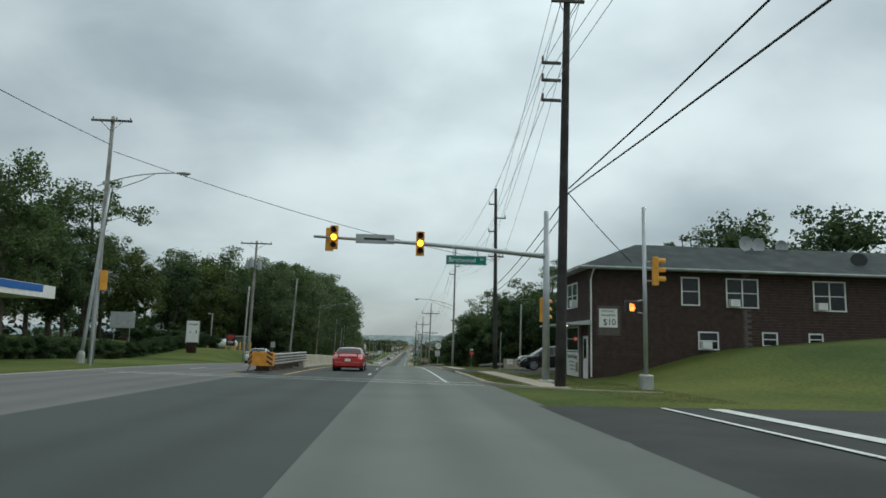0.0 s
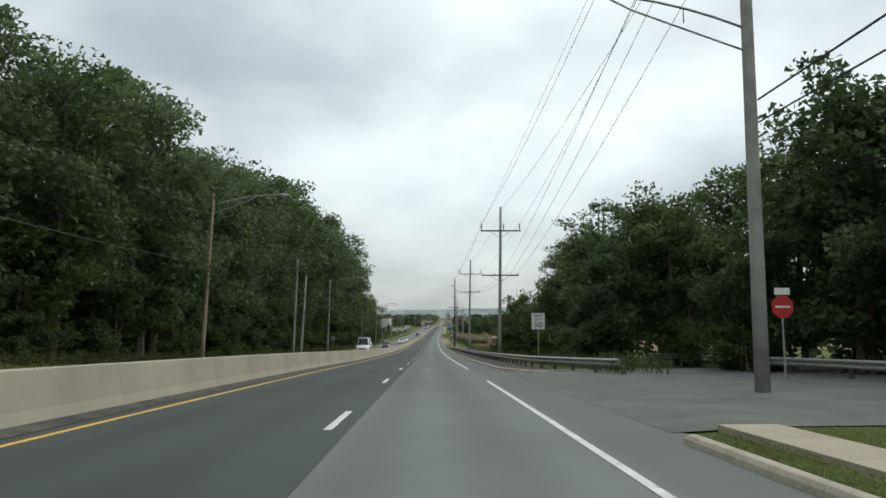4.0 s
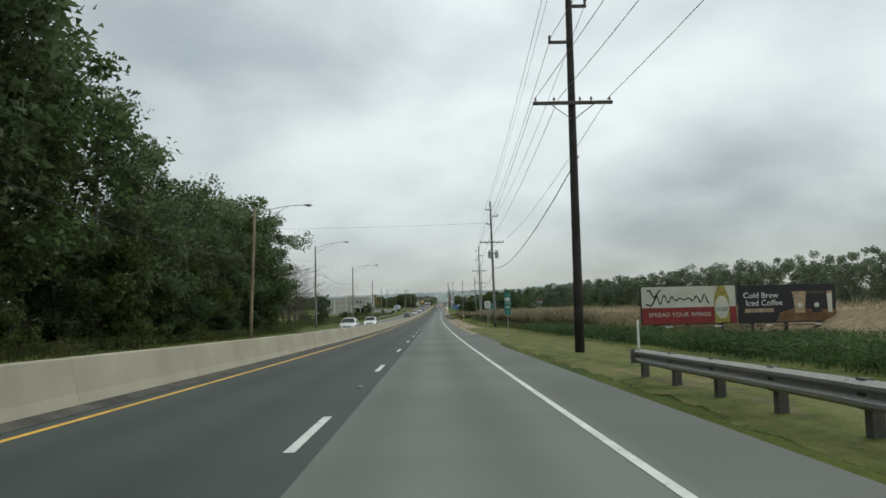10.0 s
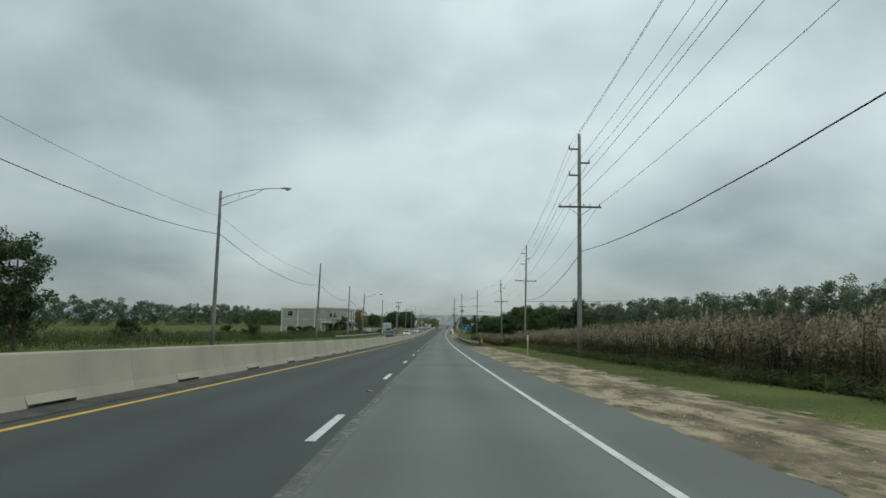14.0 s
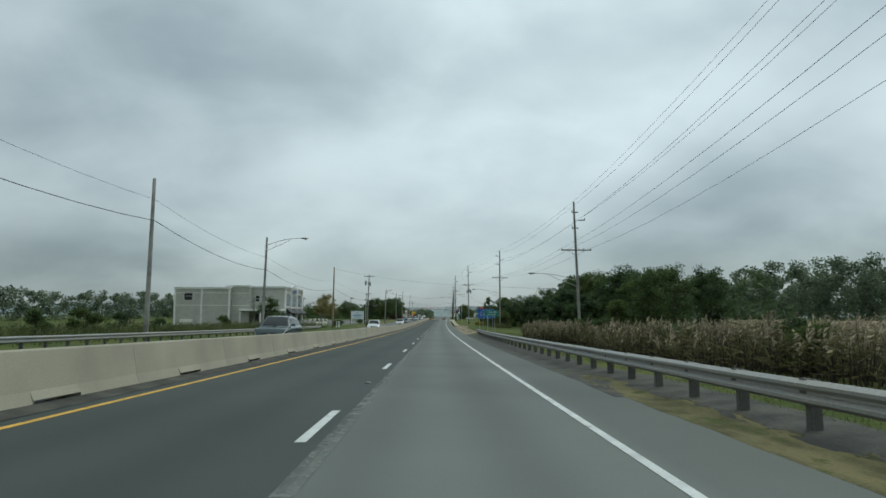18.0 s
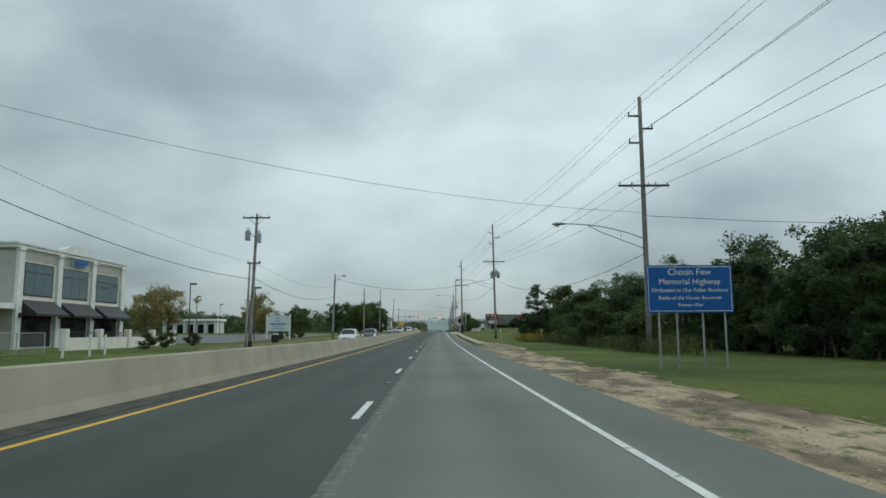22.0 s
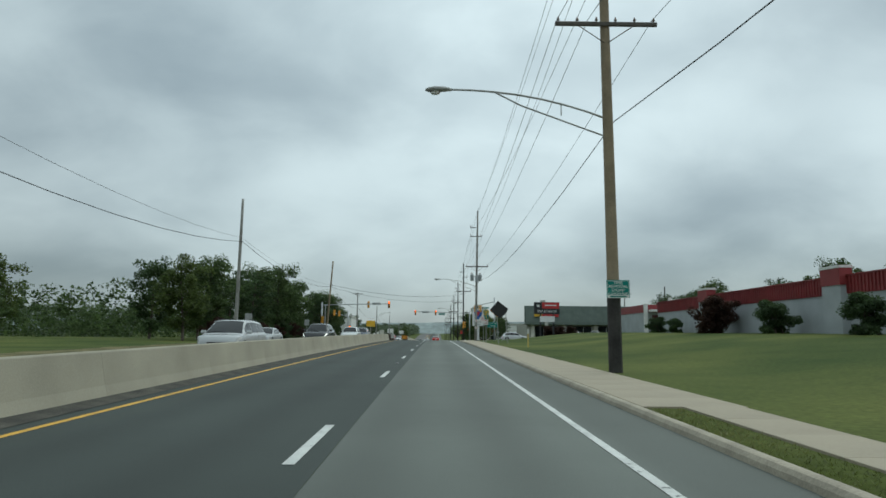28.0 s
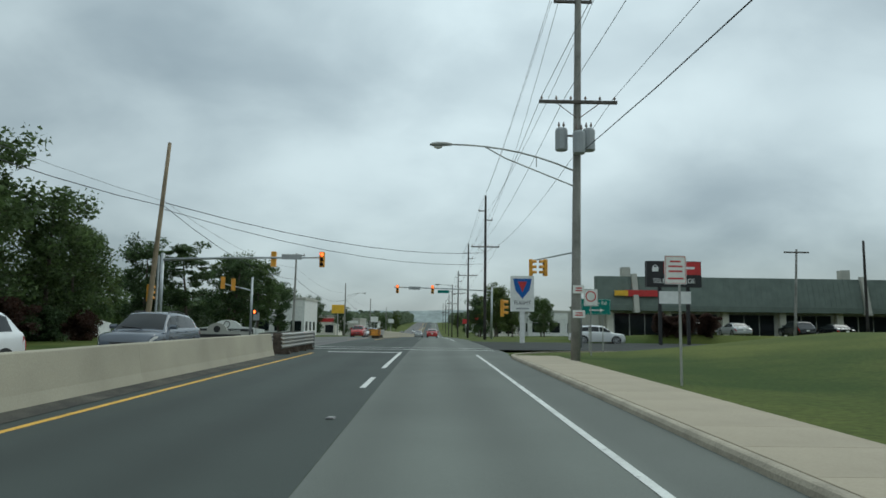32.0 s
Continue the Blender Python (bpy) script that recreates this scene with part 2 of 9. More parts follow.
def ground_patch(name, dark, pale, weed, cover=0.36):
    """Bare ground drawn out along the road in streaks, thinning to nothing at both ragged edges; UV: (0 to 1 across, metres along)."""
    m = material(name, dark, rough=0.97, var=0.25, scale=2.0, fine=26, bump=0.9, spec=0.15)
    n, k = m.node_tree.nodes, m.node_tree.links
    b, out = n["Principled BSDF"], n["Material Output"]
    hsv = b.inputs["Base Color"].links[0].from_node
    tc = n.new("ShaderNodeTexCoord")

    def streaks(scale, detail, lo, hi, along):
        mp, no, mr = n.new("ShaderNodeMapping"), n.new("ShaderNodeTexNoise"), n.new("ShaderNodeMapRange")
        mp.inputs["Scale"].default_value = (1.0, along, 1.0)
        no.inputs["Scale"].default_value, no.inputs["Detail"].default_value, no.inputs["Roughness"].default_value = scale, detail, 0.62
        mr.inputs[1].default_value, mr.inputs[2].default_value = lo, hi
        k.new(tc.outputs["Object"], mp.inputs[0]), k.new(mp.outputs[0], no.inputs["Vector"]), k.new(no.outputs[0], mr.inputs[0])
        return mr.outputs[0]

    def mixed(fac, a, colour):
        x = n.new("ShaderNodeMix")
        x.data_type = "RGBA"
        x.inputs[7].default_value = (*colour, 1)
        k.new(fac, x.inputs[0]), k.new(a, x.inputs[6])
        return x.outputs[2]

    base = hsv.inputs["Color"].links[0].from_socket
    c = mixed(streaks(1.3, 6, 0.44, 0.58, 0.28), base, pale)
    c = mixed(streaks(2.3, 6, 0.56, 0.64, 0.45), c, weed)
    k.new(c, hsv.inputs["Color"])
    # edges
    uv, sep = n.new("ShaderNodeUVMap"), n.new("ShaderNodeSeparateXYZ")
    k.new(uv.outputs[0], sep.inputs[0])
    rise, fall = n.new("ShaderNodeMapRange"), n.new("ShaderNodeMapRange")
    rise.inputs[1].default_value, rise.inputs[2].default_value = 0.0, 0.12
    fall.inputs[1].default_value, fall.inputs[2].default_value, fall.inputs[3].default_value, fall.inputs[4].default_value = 0.45, 1.0, 1.0, 0.0
    k.new(sep.outputs[0], rise.inputs[0]), k.new(sep.outputs[0], fall.inputs[0])
    both, lift, cut = n.new("ShaderNodeMath"), n.new("ShaderNodeMath"), n.new("ShaderNodeMapRange")
    both.operation, lift.operation = "MINIMUM", "ADD"
    k.new(rise.outputs[0], both.inputs[0]), k.new(fall.outputs[0], both.inputs[1])
    k.new(both.outputs[0], lift.inputs[0]), k.new(streaks(1.9, 7, 0.25, 0.75, 0.35), lift.inputs[1])
    cut.inputs[1].default_value, cut.inputs[2].default_value = cover + 0.24, cover + 0.40
    k.new(lift.outputs[0], cut.inputs[0])
    clear, mx = n.new("ShaderNodeBsdfTransparent"), n.new("ShaderNodeMixShader")
    k.new(cut.outputs[0], mx.inputs[0]), k.new(clear.outputs[0], mx.inputs[1]), k.new(b.outputs[0], mx.inputs[2]), k.new(mx.outputs[0], out.inputs[0])
    return m


M = {}
M["asphalt_old"] = asphalt("asphalt_old", (0.133, 0.146, 0.129), (-0.75, 0.85), 2.0)
M["asphalt_dark"] = asphalt("asphalt_dark", (0.047, 0.057, 0.051), (-4.3, -2.6))
M["asphalt_far"] = asphalt("asphalt_far", (0.125, 0.123, 0.118), (-13.0, -11.4, -9.4, -7.8))
M["asphalt_side"] = material("asphalt_side", (0.04, 0.044, 0.041), rough=0.9, spec=0.2, var=0.18, scale=0.5, fine=50, bump=0.3)
M["asphalt_patch"] = material("asphalt_patch", (0.098, 0.107, 0.096), rough=0.88, var=0.16, scale=0.8, fine=45, bump=0.4, tint=(0.125, 0.132, 0.116))
M["white_paint"] = worn_paint("white_paint", (0.56, 0.57, 0.54))
M["yellow_paint"] = worn_paint("yellow_paint", (0.62, 0.36, 0.045))
M["seam"] = worn_paint("seam", (0.18, 0.193, 0.172), 0.15, 0.85)
M["stud"] = material("stud", (0.11, 0.11, 0.108), rough=0.5, metal=0.4, var=0.25, scale=9, fine=40)
M["dry_grass"] = material("dry_grass", (0.12, 0.11, 0.045), rough=1.0, var=0.35, scale=1.3, fine=16, bump=0.8, tint=(0.20, 0.175, 0.08), spec=0.1)
M["dirt"] = material("dirt", (0.048, 0.047, 0.041), rough=0.95, var=0.35, scale=1.6, fine=24, bump=0.8, tint=(0.092, 0.086, 0.068))
M["post_wood"] = material("post_wood", (0.095, 0.092, 0.08), rough=0.9, var=0.25, scale=3, fine=30, bump=0.3, spread=0.2)
M["concrete"] = material("concrete", (0.335, 0.31, 0.238), rough=0.9, var=0.10, scale=0.5, fine=35, bump=0.15, spread=0.025)
M["concrete_kerb"] = material("concrete_kerb", (0.32, 0.285, 0.22), rough=0.9, var=0.2, scale=1.2, fine=30, bump=0.3, spread=0.06)
M["slab"] = material("slab", (0.345, 0.298, 0.22), rough=0.9, var=0.07, scale=0.6, fine=30, bump=0.12, spread=0.02)
M["grass"] = material("grass", (0.056, 0.094, 0.019), rough=0.95, var=0.32, scale=0.13, fine=8, bump=0.5, tint=(0.118, 0.132, 0.033), spec=0.12)
M["blade"] = leafy("blade", (0.135, 0.17, 0.045), (0.21, 0.205, 0.075))
M["verge"] = ground_patch("verge", (0.145, 0.115, 0.078), (0.385, 0.315, 0.21), (0.085, 0.10, 0.035))
M["dry_verge"] = ground_patch("dry_verge", (0.10, 0.092, 0.045), (0.185, 0.16, 0.078), (0.08, 0.092, 0.03), 0.34)
M["worn_grass"] = ground_patch("worn_grass", (0.088, 0.102, 0.03), (0.14, 0.138, 0.052), (0.062, 0.092, 0.022), 0.42)
M["stone"] = material("stone", (0.27, 0.24, 0.19), rough=0.9, var=0.25, scale=5, fine=20, island=0.35)
M["leaf"] = leafy("leaf", (0.070, 0.115, 0.042), (0.118, 0.168, 0.060))
# darker leaf; its tone also stands for shade inside and low under the woods
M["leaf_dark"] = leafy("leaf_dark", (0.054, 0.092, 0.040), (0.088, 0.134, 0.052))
M["leaf_wood"] = leafy("leaf_wood", (0.088, 0.134, 0.063), (0.152, 0.202, 0.092))
M["leaf_light"] = leafy("leaf_light", (0.075, 0.115, 0.028), (0.115, 0.15, 0.045))
M["leaf_gold"] = leafy("leaf_gold", (0.25, 0.225, 0.08), (0.36, 0.31, 0.125))
# leaf for the far belts, with distance haze put into its paler, greyer colour
M["leaf_hazed"] = leafy("leaf_hazed", (0.150, 0.196, 0.125), (0.205, 0.255, 0.160), island=0.25)
M["leaf_red"] = leafy("leaf_red", (0.055, 0.028, 0.022), (0.09, 0.05, 0.035))
M["bark"] = material("bark", (0.085, 0.07, 0.055), rough=0.95, var=0.3, scale=6, fine=25, bump=0.6)
M["reed"] = leafy("reed", (0.15, 0.135, 0.06), (0.22, 0.18, 0.085))
# purple-brown stems, darkened further so their colour carries the shade low in the bed
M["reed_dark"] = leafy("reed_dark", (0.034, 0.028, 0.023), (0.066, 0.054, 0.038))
M["goldenrod"] = leafy("goldenrod", (0.22, 0.18, 0.02), (0.33, 0.26, 0.03))
M["reed_olive"] = leafy("reed_olive", (0.095, 0.098, 0.04), (0.15, 0.135, 0.06))
M["reed_green"] = leafy("reed_green", (0.075, 0.10, 0.03), (0.12, 0.135, 0.05))
M["weed"] = leafy("weed", (0.045, 0.088, 0.030), (0.085, 0.138, 0.05))
M["plume"] = leafy("plume", (0.26, 0.22, 0.145), (0.38, 0.325, 0.22))
M["field"] = material("field", (0.24, 0.19, 0.115), rough=1.0, var=0.3, scale=0.12, fine=1.5, bump=0.8, tint=(0.30, 0.235, 0.15), spec=0.1)
M["pole"] = material("pole", (0.232, 0.226, 0.207), rough=0.9, var=0.2, scale=1.5, fine=28, bump=0.35, spread=0.15)
M["pole_dark"] = material("pole_dark", (0.036, 0.033, 0.031), rough=0.9, var=0.35, scale=1.5, fine=22, bump=0.5)
M["pole_tan"] = material("pole_tan", (0.26, 0.205, 0.135), rough=0.9, var=0.2, scale=1.2, fine=28, bump=0.3, spread=0.12)
M["arm_wood"] = material("arm_wood", (0.10, 0.09, 0.08), rough=0.9, var=0.2, scale=4, fine=30)
M["steel"] = material("steel", (0.42, 0.44, 0.45), rough=0.45, metal=0.7, var=0.1, scale=2, fine=25, bump=0.05)
M["steel_dull"] = material("steel_dull", (0.36, 0.36, 0.34), rough=0.6, metal=0.5, var=0.2, scale=0.9, fine=18, bump=0.1, spread=0.08)
M["rail_steel"] = material("rail_steel", (0.36, 0.37, 0.365), rough=0.55, metal=0.6, var=0.18, scale=0.8, fine=18, bump=0.08, tint=(0.33, 0.315, 0.28))
M["rust"] = material("rust", (0.11, 0.085, 0.065), rough=0.9, var=0.3, scale=5, fine=30)
M["can_grey"] = material("can_grey", (0.33, 0.35, 0.36), rough=0.55, var=0.08, scale=2, fine=20, bump=0.05)
M["porcelain"] = material("porcelain", (0.16, 0.12, 0.10), rough=0.3, var=0.1, bump=0)
M["cable"] = material("cable", (0.025, 0.026, 0.028), rough=0.7, var=0.1, bump=0)
M["wire"] = material("wire", (0.13, 0.135, 0.14), rough=0.6, var=0.1, bump=0)
M["signal_amber"] = material("signal_amber", (0.66, 0.30, 0.03), rough=0.55, var=0.1, scale=3, fine=20, bump=0.03)
M["black"] = material("black", (0.018, 0.018, 0.019), rough=0.6, var=0.15, bump=0.02)
M["sign_green"] = material("sign_green", (0.003, 0.18, 0.15), rough=0.5, var=0.06, bump=0, spec=0.4)
M["sign_blue"] = material("sign_blue", (0.008, 0.10, 0.36), rough=0.5, var=0.06, bump=0, spec=0.4)
M["sign_white"] = material("sign_white", (0.74, 0.74, 0.71), rough=0.5, var=0.05, bump=0, spec=0.4)
M["sign_red"] = material("sign_red", (0.48, 0.03, 0.03), rough=0.5, var=0.08, bump=0)
M["sign_back"] = material("sign_back", (0.38, 0.39, 0.39), rough=0.5, metal=0.6, var=0.1, bump=0)
M["sign_yellow"] = material("sign_yellow", (0.72, 0.42, 0.03), rough=0.5, var=0.08, bump=0)
M["orange"] = material("orange", (0.60, 0.25, 0.03), rough=0.6, var=0.15, scale=3, fine=20)
M["marker_yellow"] = material("marker_yellow", (0.60, 0.45, 0.14), rough=0.6, var=0.1, bump=0)
M["estate_white"] = material("estate_white", (0.60, 0.66, 0.66), rough=0.6, var=0.05, bump=0)
M["estate_blue"] = material("estate_blue", (0.16, 0.32, 0.42), rough=0.6, var=0.05, bump=0)
M["ink"] = material("ink", (0.02, 0.02, 0.02), rough=0.6, var=0.1, bump=0)
M["brick"] = material("brick", (0.062, 0.036, 0.030), rough=0.9, var=0.25, scale=4, fine=30, bump=0.3, spread=0.35)
M["mortar"] = material("mortar", (0.115, 0.10, 0.092), rough=0.95, var=0.15, scale=4, fine=30)
M["shingle"] = material("shingle", (0.042, 0.052, 0.054), rough=0.92, var=0.25, scale=1.2, fine=18, bump=0.4, spread=0.25)
M["trim_white"] = material("trim_white", (0.68, 0.68, 0.66), rough=0.6, var=0.08, scale=2, fine=20, bump=0.03)
M["eave"] = material("eave", (0.34, 0.36, 0.355), rough=0.7, var=0.2, scale=1.5, fine=20, bump=0.05)
M["stucco"] = material("stucco", (0.70, 0.67, 0.60), rough=0.9, var=0.06, scale=1, fine=40, bump=0.15)
M["stucco_grey"] = material("stucco_grey", (0.40, 0.395, 0.35), rough=0.9, var=0.07, scale=1, fine=40, bump=0.15)
M["wall_grey"] = material("wall_grey", (0.37, 0.395, 0.41), rough=0.85, var=0.07, scale=0.8, fine=25, bump=0.15)
M["door_maroon"] = material("door_maroon", (0.085, 0.017, 0.018), rough=0.6, var=0.15, scale=1, fine=20, bump=0.05)
M["red_metal"] = material("red_metal", (0.215, 0.028, 0.030), rough=0.6, var=0.12, scale=1, fine=20, bump=0.05)
M["fascia"] = material("fascia", (0.125, 0.155, 0.135), rough=0.8, var=0.1, scale=1, fine=20)
M["glass"] = material("glass", (0.012, 0.015, 0.017), rough=0.05, var=0.1, bump=0, spec=0.3)
M["glass_blue"] = material("glass_blue", (0.05, 0.095, 0.11), rough=0.06, var=0.1, bump=0, spec=0.9)
M["tyre"] = material("tyre", (0.022, 0.022, 0.023), rough=0.85, var=0.15, scale=10, fine=40)
M["rim"] = material("rim", (0.5, 0.51, 0.52), rough=0.35, metal=0.8, var=0.1, bump=0)
M["lamp_lens"] = material("lamp_lens", (0.62, 0.62, 0.60), rough=0.25, var=0.1, bump=0)
M["tail_lens"] = material("tail_lens", (0.42, 0.015, 0.012), rough=0.25, var=0.1, bump=0)
M["headlight"] = glow("headlight", (1.0, 0.96, 0.88), 1.3)
M["lit_red"], M["lit_amber"], M["lit_hand"] = glow("lit_red", (1.0, 0.10, 0.02), 4.0), glow("lit_amber", (1.0, 0.62, 0.03), 4.5), glow("lit_hand", (1.0, 0.16, 0.03), 4.0)
M["neon"] = glow("neon", (0.8, 0.05, 0.04), 0.45)
for nm, c in (("car_red", (0.40, 0.022, 0.018)), ("car_white", (0.70, 0.71, 0.71)), ("car_silver", (0.42, 0.43, 0.43)), ("car_black", (0.012, 0.014, 0.016)),
              ("car_blue", (0.085, 0.10, 0.125)), ("car_dark", (0.035, 0.042, 0.05)), ("car_green", (0.02, 0.045, 0.045))):
    M[nm] = material(nm, c, rough=0.2, metal=0.05, var=0.04, scale=1, fine=60, bump=0, spec=0.5)
    lacquer = M[nm].node_tree.nodes["Principled BSDF"]
    lacquer.inputs["Coat Weight"].default_value, lacquer.inputs["Coat Roughness"].default_value = 0.6, 0.03


# ---- shapes ----
class Geo:
    """A growing list of corners and faces."""

    def __init__(self):
        self.v, self.f = [], []

    def face(self, *pts):
        n = len(self.v)
        self.v += [tuple(p) for p in pts]
        self.f.append(tuple(range(n, n + len(pts))))
        return self

    def box(self, x0, x1, y0, y1, z0, z1, b=0.0):
        """A box; b chamfers its upright and upper edges."""
        if not b:
            n = len(self.v)
            self.v += [(x, y, z) for z in (z0, z1) for y in (y0, y1) for x in (x0, x1)]
            self.f += [tuple(n + i for i in q) for q in ((0, 2, 3, 1), (4, 5, 7, 6), (0, 1, 5, 4), (1, 3, 7, 5), (3, 2, 6, 7), (2, 0, 4, 6))]
            return self
        ring = [(x0 + b, y0), (x1 - b, y0), (x1, y0 + b), (x1, y1 - b), (x1 - b, y1), (x0 + b, y1), (x0, y1 - b), (x0, y0 + b)]
        mx, my = (x0 + x1) / 2, (y0 + y1) / 2
        inner = [(mx + (x - mx) * (1 - 2 * b / max(x1 - x0, 1e-6)), my + (y - my) * (1 - 2 * b / max(y1 - y0, 1e-6))) for x, y in ring]
        self.loft([[(x, y, z0) for x, y in ring], [(x, y, z1 - b) for x, y in ring], [(x, y, z1) for x, y in inner]])
        return self

    def loft(self, rings, caps=True, closed=True):
        n, k = len(self.v), len(rings[0])
        for r in rings:
            self.v += [tuple(p) for p in r]
        for i in range(len(rings) - 1):
            for j in range(k if closed else k - 1):
                a, b = n + i * k + j, n + i * k + (j + 1) % k
                self.f.append((a, b, b + k, a + k))
        if caps:
            self.f.append(tuple(n + j for j in reversed(range(k))))
            self.f.append(tuple(n + (len(rings) - 1) * k + j for j in range(k)))
        return self

    def tube(self, pts, r, n=6, caps=True):
        pts = [Vector(p) for p in pts]
        rings = []
        for i, p in enumerate(pts):
            d = (pts[min(i + 1, len(pts) - 1)] - pts[max(i - 1, 0)]).normalized()
            u = d.cross(Vector((0, 0, 1)) if abs(d.z) < 0.9 else Vector((1, 0, 0))).normalized()
            w = u.cross(d)
            ri = r[i] if isinstance(r, (list, tuple)) else r
            rings.append([p + (u * math.cos(a) + w * math.sin(a)) * ri for a in [2 * math.pi * j / n for j in range(n)]])
        return self.loft(rings, caps)

    def cyl(self, p, q, r0, r1=None, n=10):
        return self.tube([p, q], [r0, r0 if r1 is None else r1], n)

    def add(self, other, m):
        n = len(self.v)
        self.v += [tuple(m @ Vector(p)) for p in other.v]
        self.f += [tuple(n + i for i in f) for f in other.f]
        return self

    def data(self, name, mat, smooth=False):
        me = bpy.data.meshes.new(name)
        me.from_pydata(self.v, [], self.f)
        me.materials.append(mat)
        if smooth:
            me.polygons.foreach_set("use_smooth", [True] * len(me.polygons))
        me.update()
        return me


def part(name, geo, mat, parent=None, label="", smooth=False, at=None):
    """Links a shape, or a mesh that others share, as one object under a thing or a part."""
    me = geo.data(name, mat, smooth) if isinstance(geo, Geo) else geo
    ob = new(name, me)
    if parent is not None:
        ob.parent = parent
    if at is not None:
        ob.matrix_basis = at
    return tagged(ob, label)


def smooth01(x, a, b):
    u = min(max((x - a) / (b - a), 0.0), 1.0)
    return u * u * (3 - 2 * u)


def gh(s, l):
    """Height of the ground over the road's surface."""
    if -15.3 < l < 3.45:
        return -0.16
    if l >= 3.45:
        base = -0.03 + 0.10 * smooth01(l, 3.45, 5)
        if 579 < s < 745 or 51 < s < 95:
            base = 0.085
        if 17.0 < s < 46:
            base += (1.75 * smooth01(l, 9.2, 18) + 0.7 * smooth01(l, 16, 26)) * smooth01(s, 17.3, 30) * (1 - smooth01(s, 40, 46)) * (1 - smooth01(l, 45, 80))
        if -14 < s < 17.3:
            base = -0.14
        if 200 < s < 520:
            base -= 0.75 * smooth01(l, 9.0, 16) * smooth01(s, 200, 235) * (1 - smooth01(s, 470, 520))
        if s > 585:
            base += 1.22 * smooth01(l, 7, 22) * smooth01(s, 585, 625) * (1 - smooth01(s, 745, 800) * 0.6)
        if 748 < s < 776:
            base = -0.14
        return base
    base = 0.02 + 0.12 * smooth01(-l, 15.3, 18)
    if 60 < s < 135:
        base += 1.4 * smooth01(-l, 15.8, 20) * smooth01(s, 62, 82) * (1 - smooth01(s, 100, 130))
    if 60 < s < 320:
        base += 1.0 * smooth01(-l, 19, 40)
    if 768 < s < 793 or -16 < s < 24:
        base = -0.14
    return base


def place(s, l, h=None, turn=0.0):
    """The pose of a thing that stands at s, l, facing up the road unless turned (degrees)."""
    return Matrix.Translation(P(s, l, gh(s, l) if h is None else h)) @ pose(0, 0, 0, 0, 0, heading(s) + turn)


def thing(name, s, l, h=None, turn=0.0, label="", category="", group="", kind=""):
    ob = new(name)
    ob.empty_display_size = 0.2
    ob.matrix_basis = place(s, l, h, turn)
    return tagged(ob, label, category, group, kind)


def text(body, size, depth=0.004):
    """Letters as a mesh, centred on the origin, upright in the xz plane, read from -y."""
    c = bpy.data.curves.new("letters", "FONT")
    c.body, c.size, c.extrude, c.align_x, c.align_y, c.resolution_u = body, size, depth, "CENTER", "CENTER", 3
    ob = bpy.data.objects.new("letters", c)
    scene.collection.objects.link(ob)
    me = bpy.data.meshes.new_from_object(ob.evaluated_get(bpy.context.evaluated_depsgraph_get()))
    bpy.data.objects.remove(ob)
    me.transform(pose(0, 0, 0, 90, 0, 0))
    return me


def letters(body, size, mat, parent, x, y, z, name="lettering", wide=1.0):
    me = text(body, size)
    me.materials.clear()
    me.materials.append(mat)
    return part(name, me, mat, parent, at=Matrix.Translation((x, y, z)) @ Matrix.Diagonal((wide, 1, 1, 1)))


def strip(name, prof, mat, s0, s1, step=6.0, kind="structure", label="", category="", parent=None, caps=False, follow=None):
    """A sheet or profile of (l, h) corners swept along the road from s0 to s1; its UV is (l, s)."""
    n = max(2, int(round((s1 - s0) / step)) + 1)
    ss = np.linspace(s0, s1, n)
    v, f = [], []
    k = len(prof)
    for s in ss:
        off = follow(s) if follow else 0.0
        v += [tuple(P(s, l + off, h)) for l, h in prof]
    for i in range(n - 1):
        for j in range(k - 1):
            a = i * k + j
            f.append((a, a + 1, a + k + 1, a + k))
    if caps:
        f.append(tuple(range(k)))
        f.append(tuple((n - 1) * k + j for j in reversed(range(k))))
    me = bpy.data.meshes.new(name)
    me.from_pydata(v, [], f)
    uv = me.uv_layers.new(name="UVMap")
    idx = np.empty(len(me.loops), dtype=np.int32)
    me.loops.foreach_get("vertex_index", idx)
    ls = np.array([p[0] for p in prof])
    co = np.stack([ls[idx % k], ss[idx // k]], 1).astype(np.float32)
    uv.data.foreach_set("uv", co.ravel())
    me.materials.append(mat)
    me.update()
    ob = new(name, me)
    if parent is not None:
        ob.parent = parent
    return tagged(ob, label, category, kind=kind if parent is None else "")


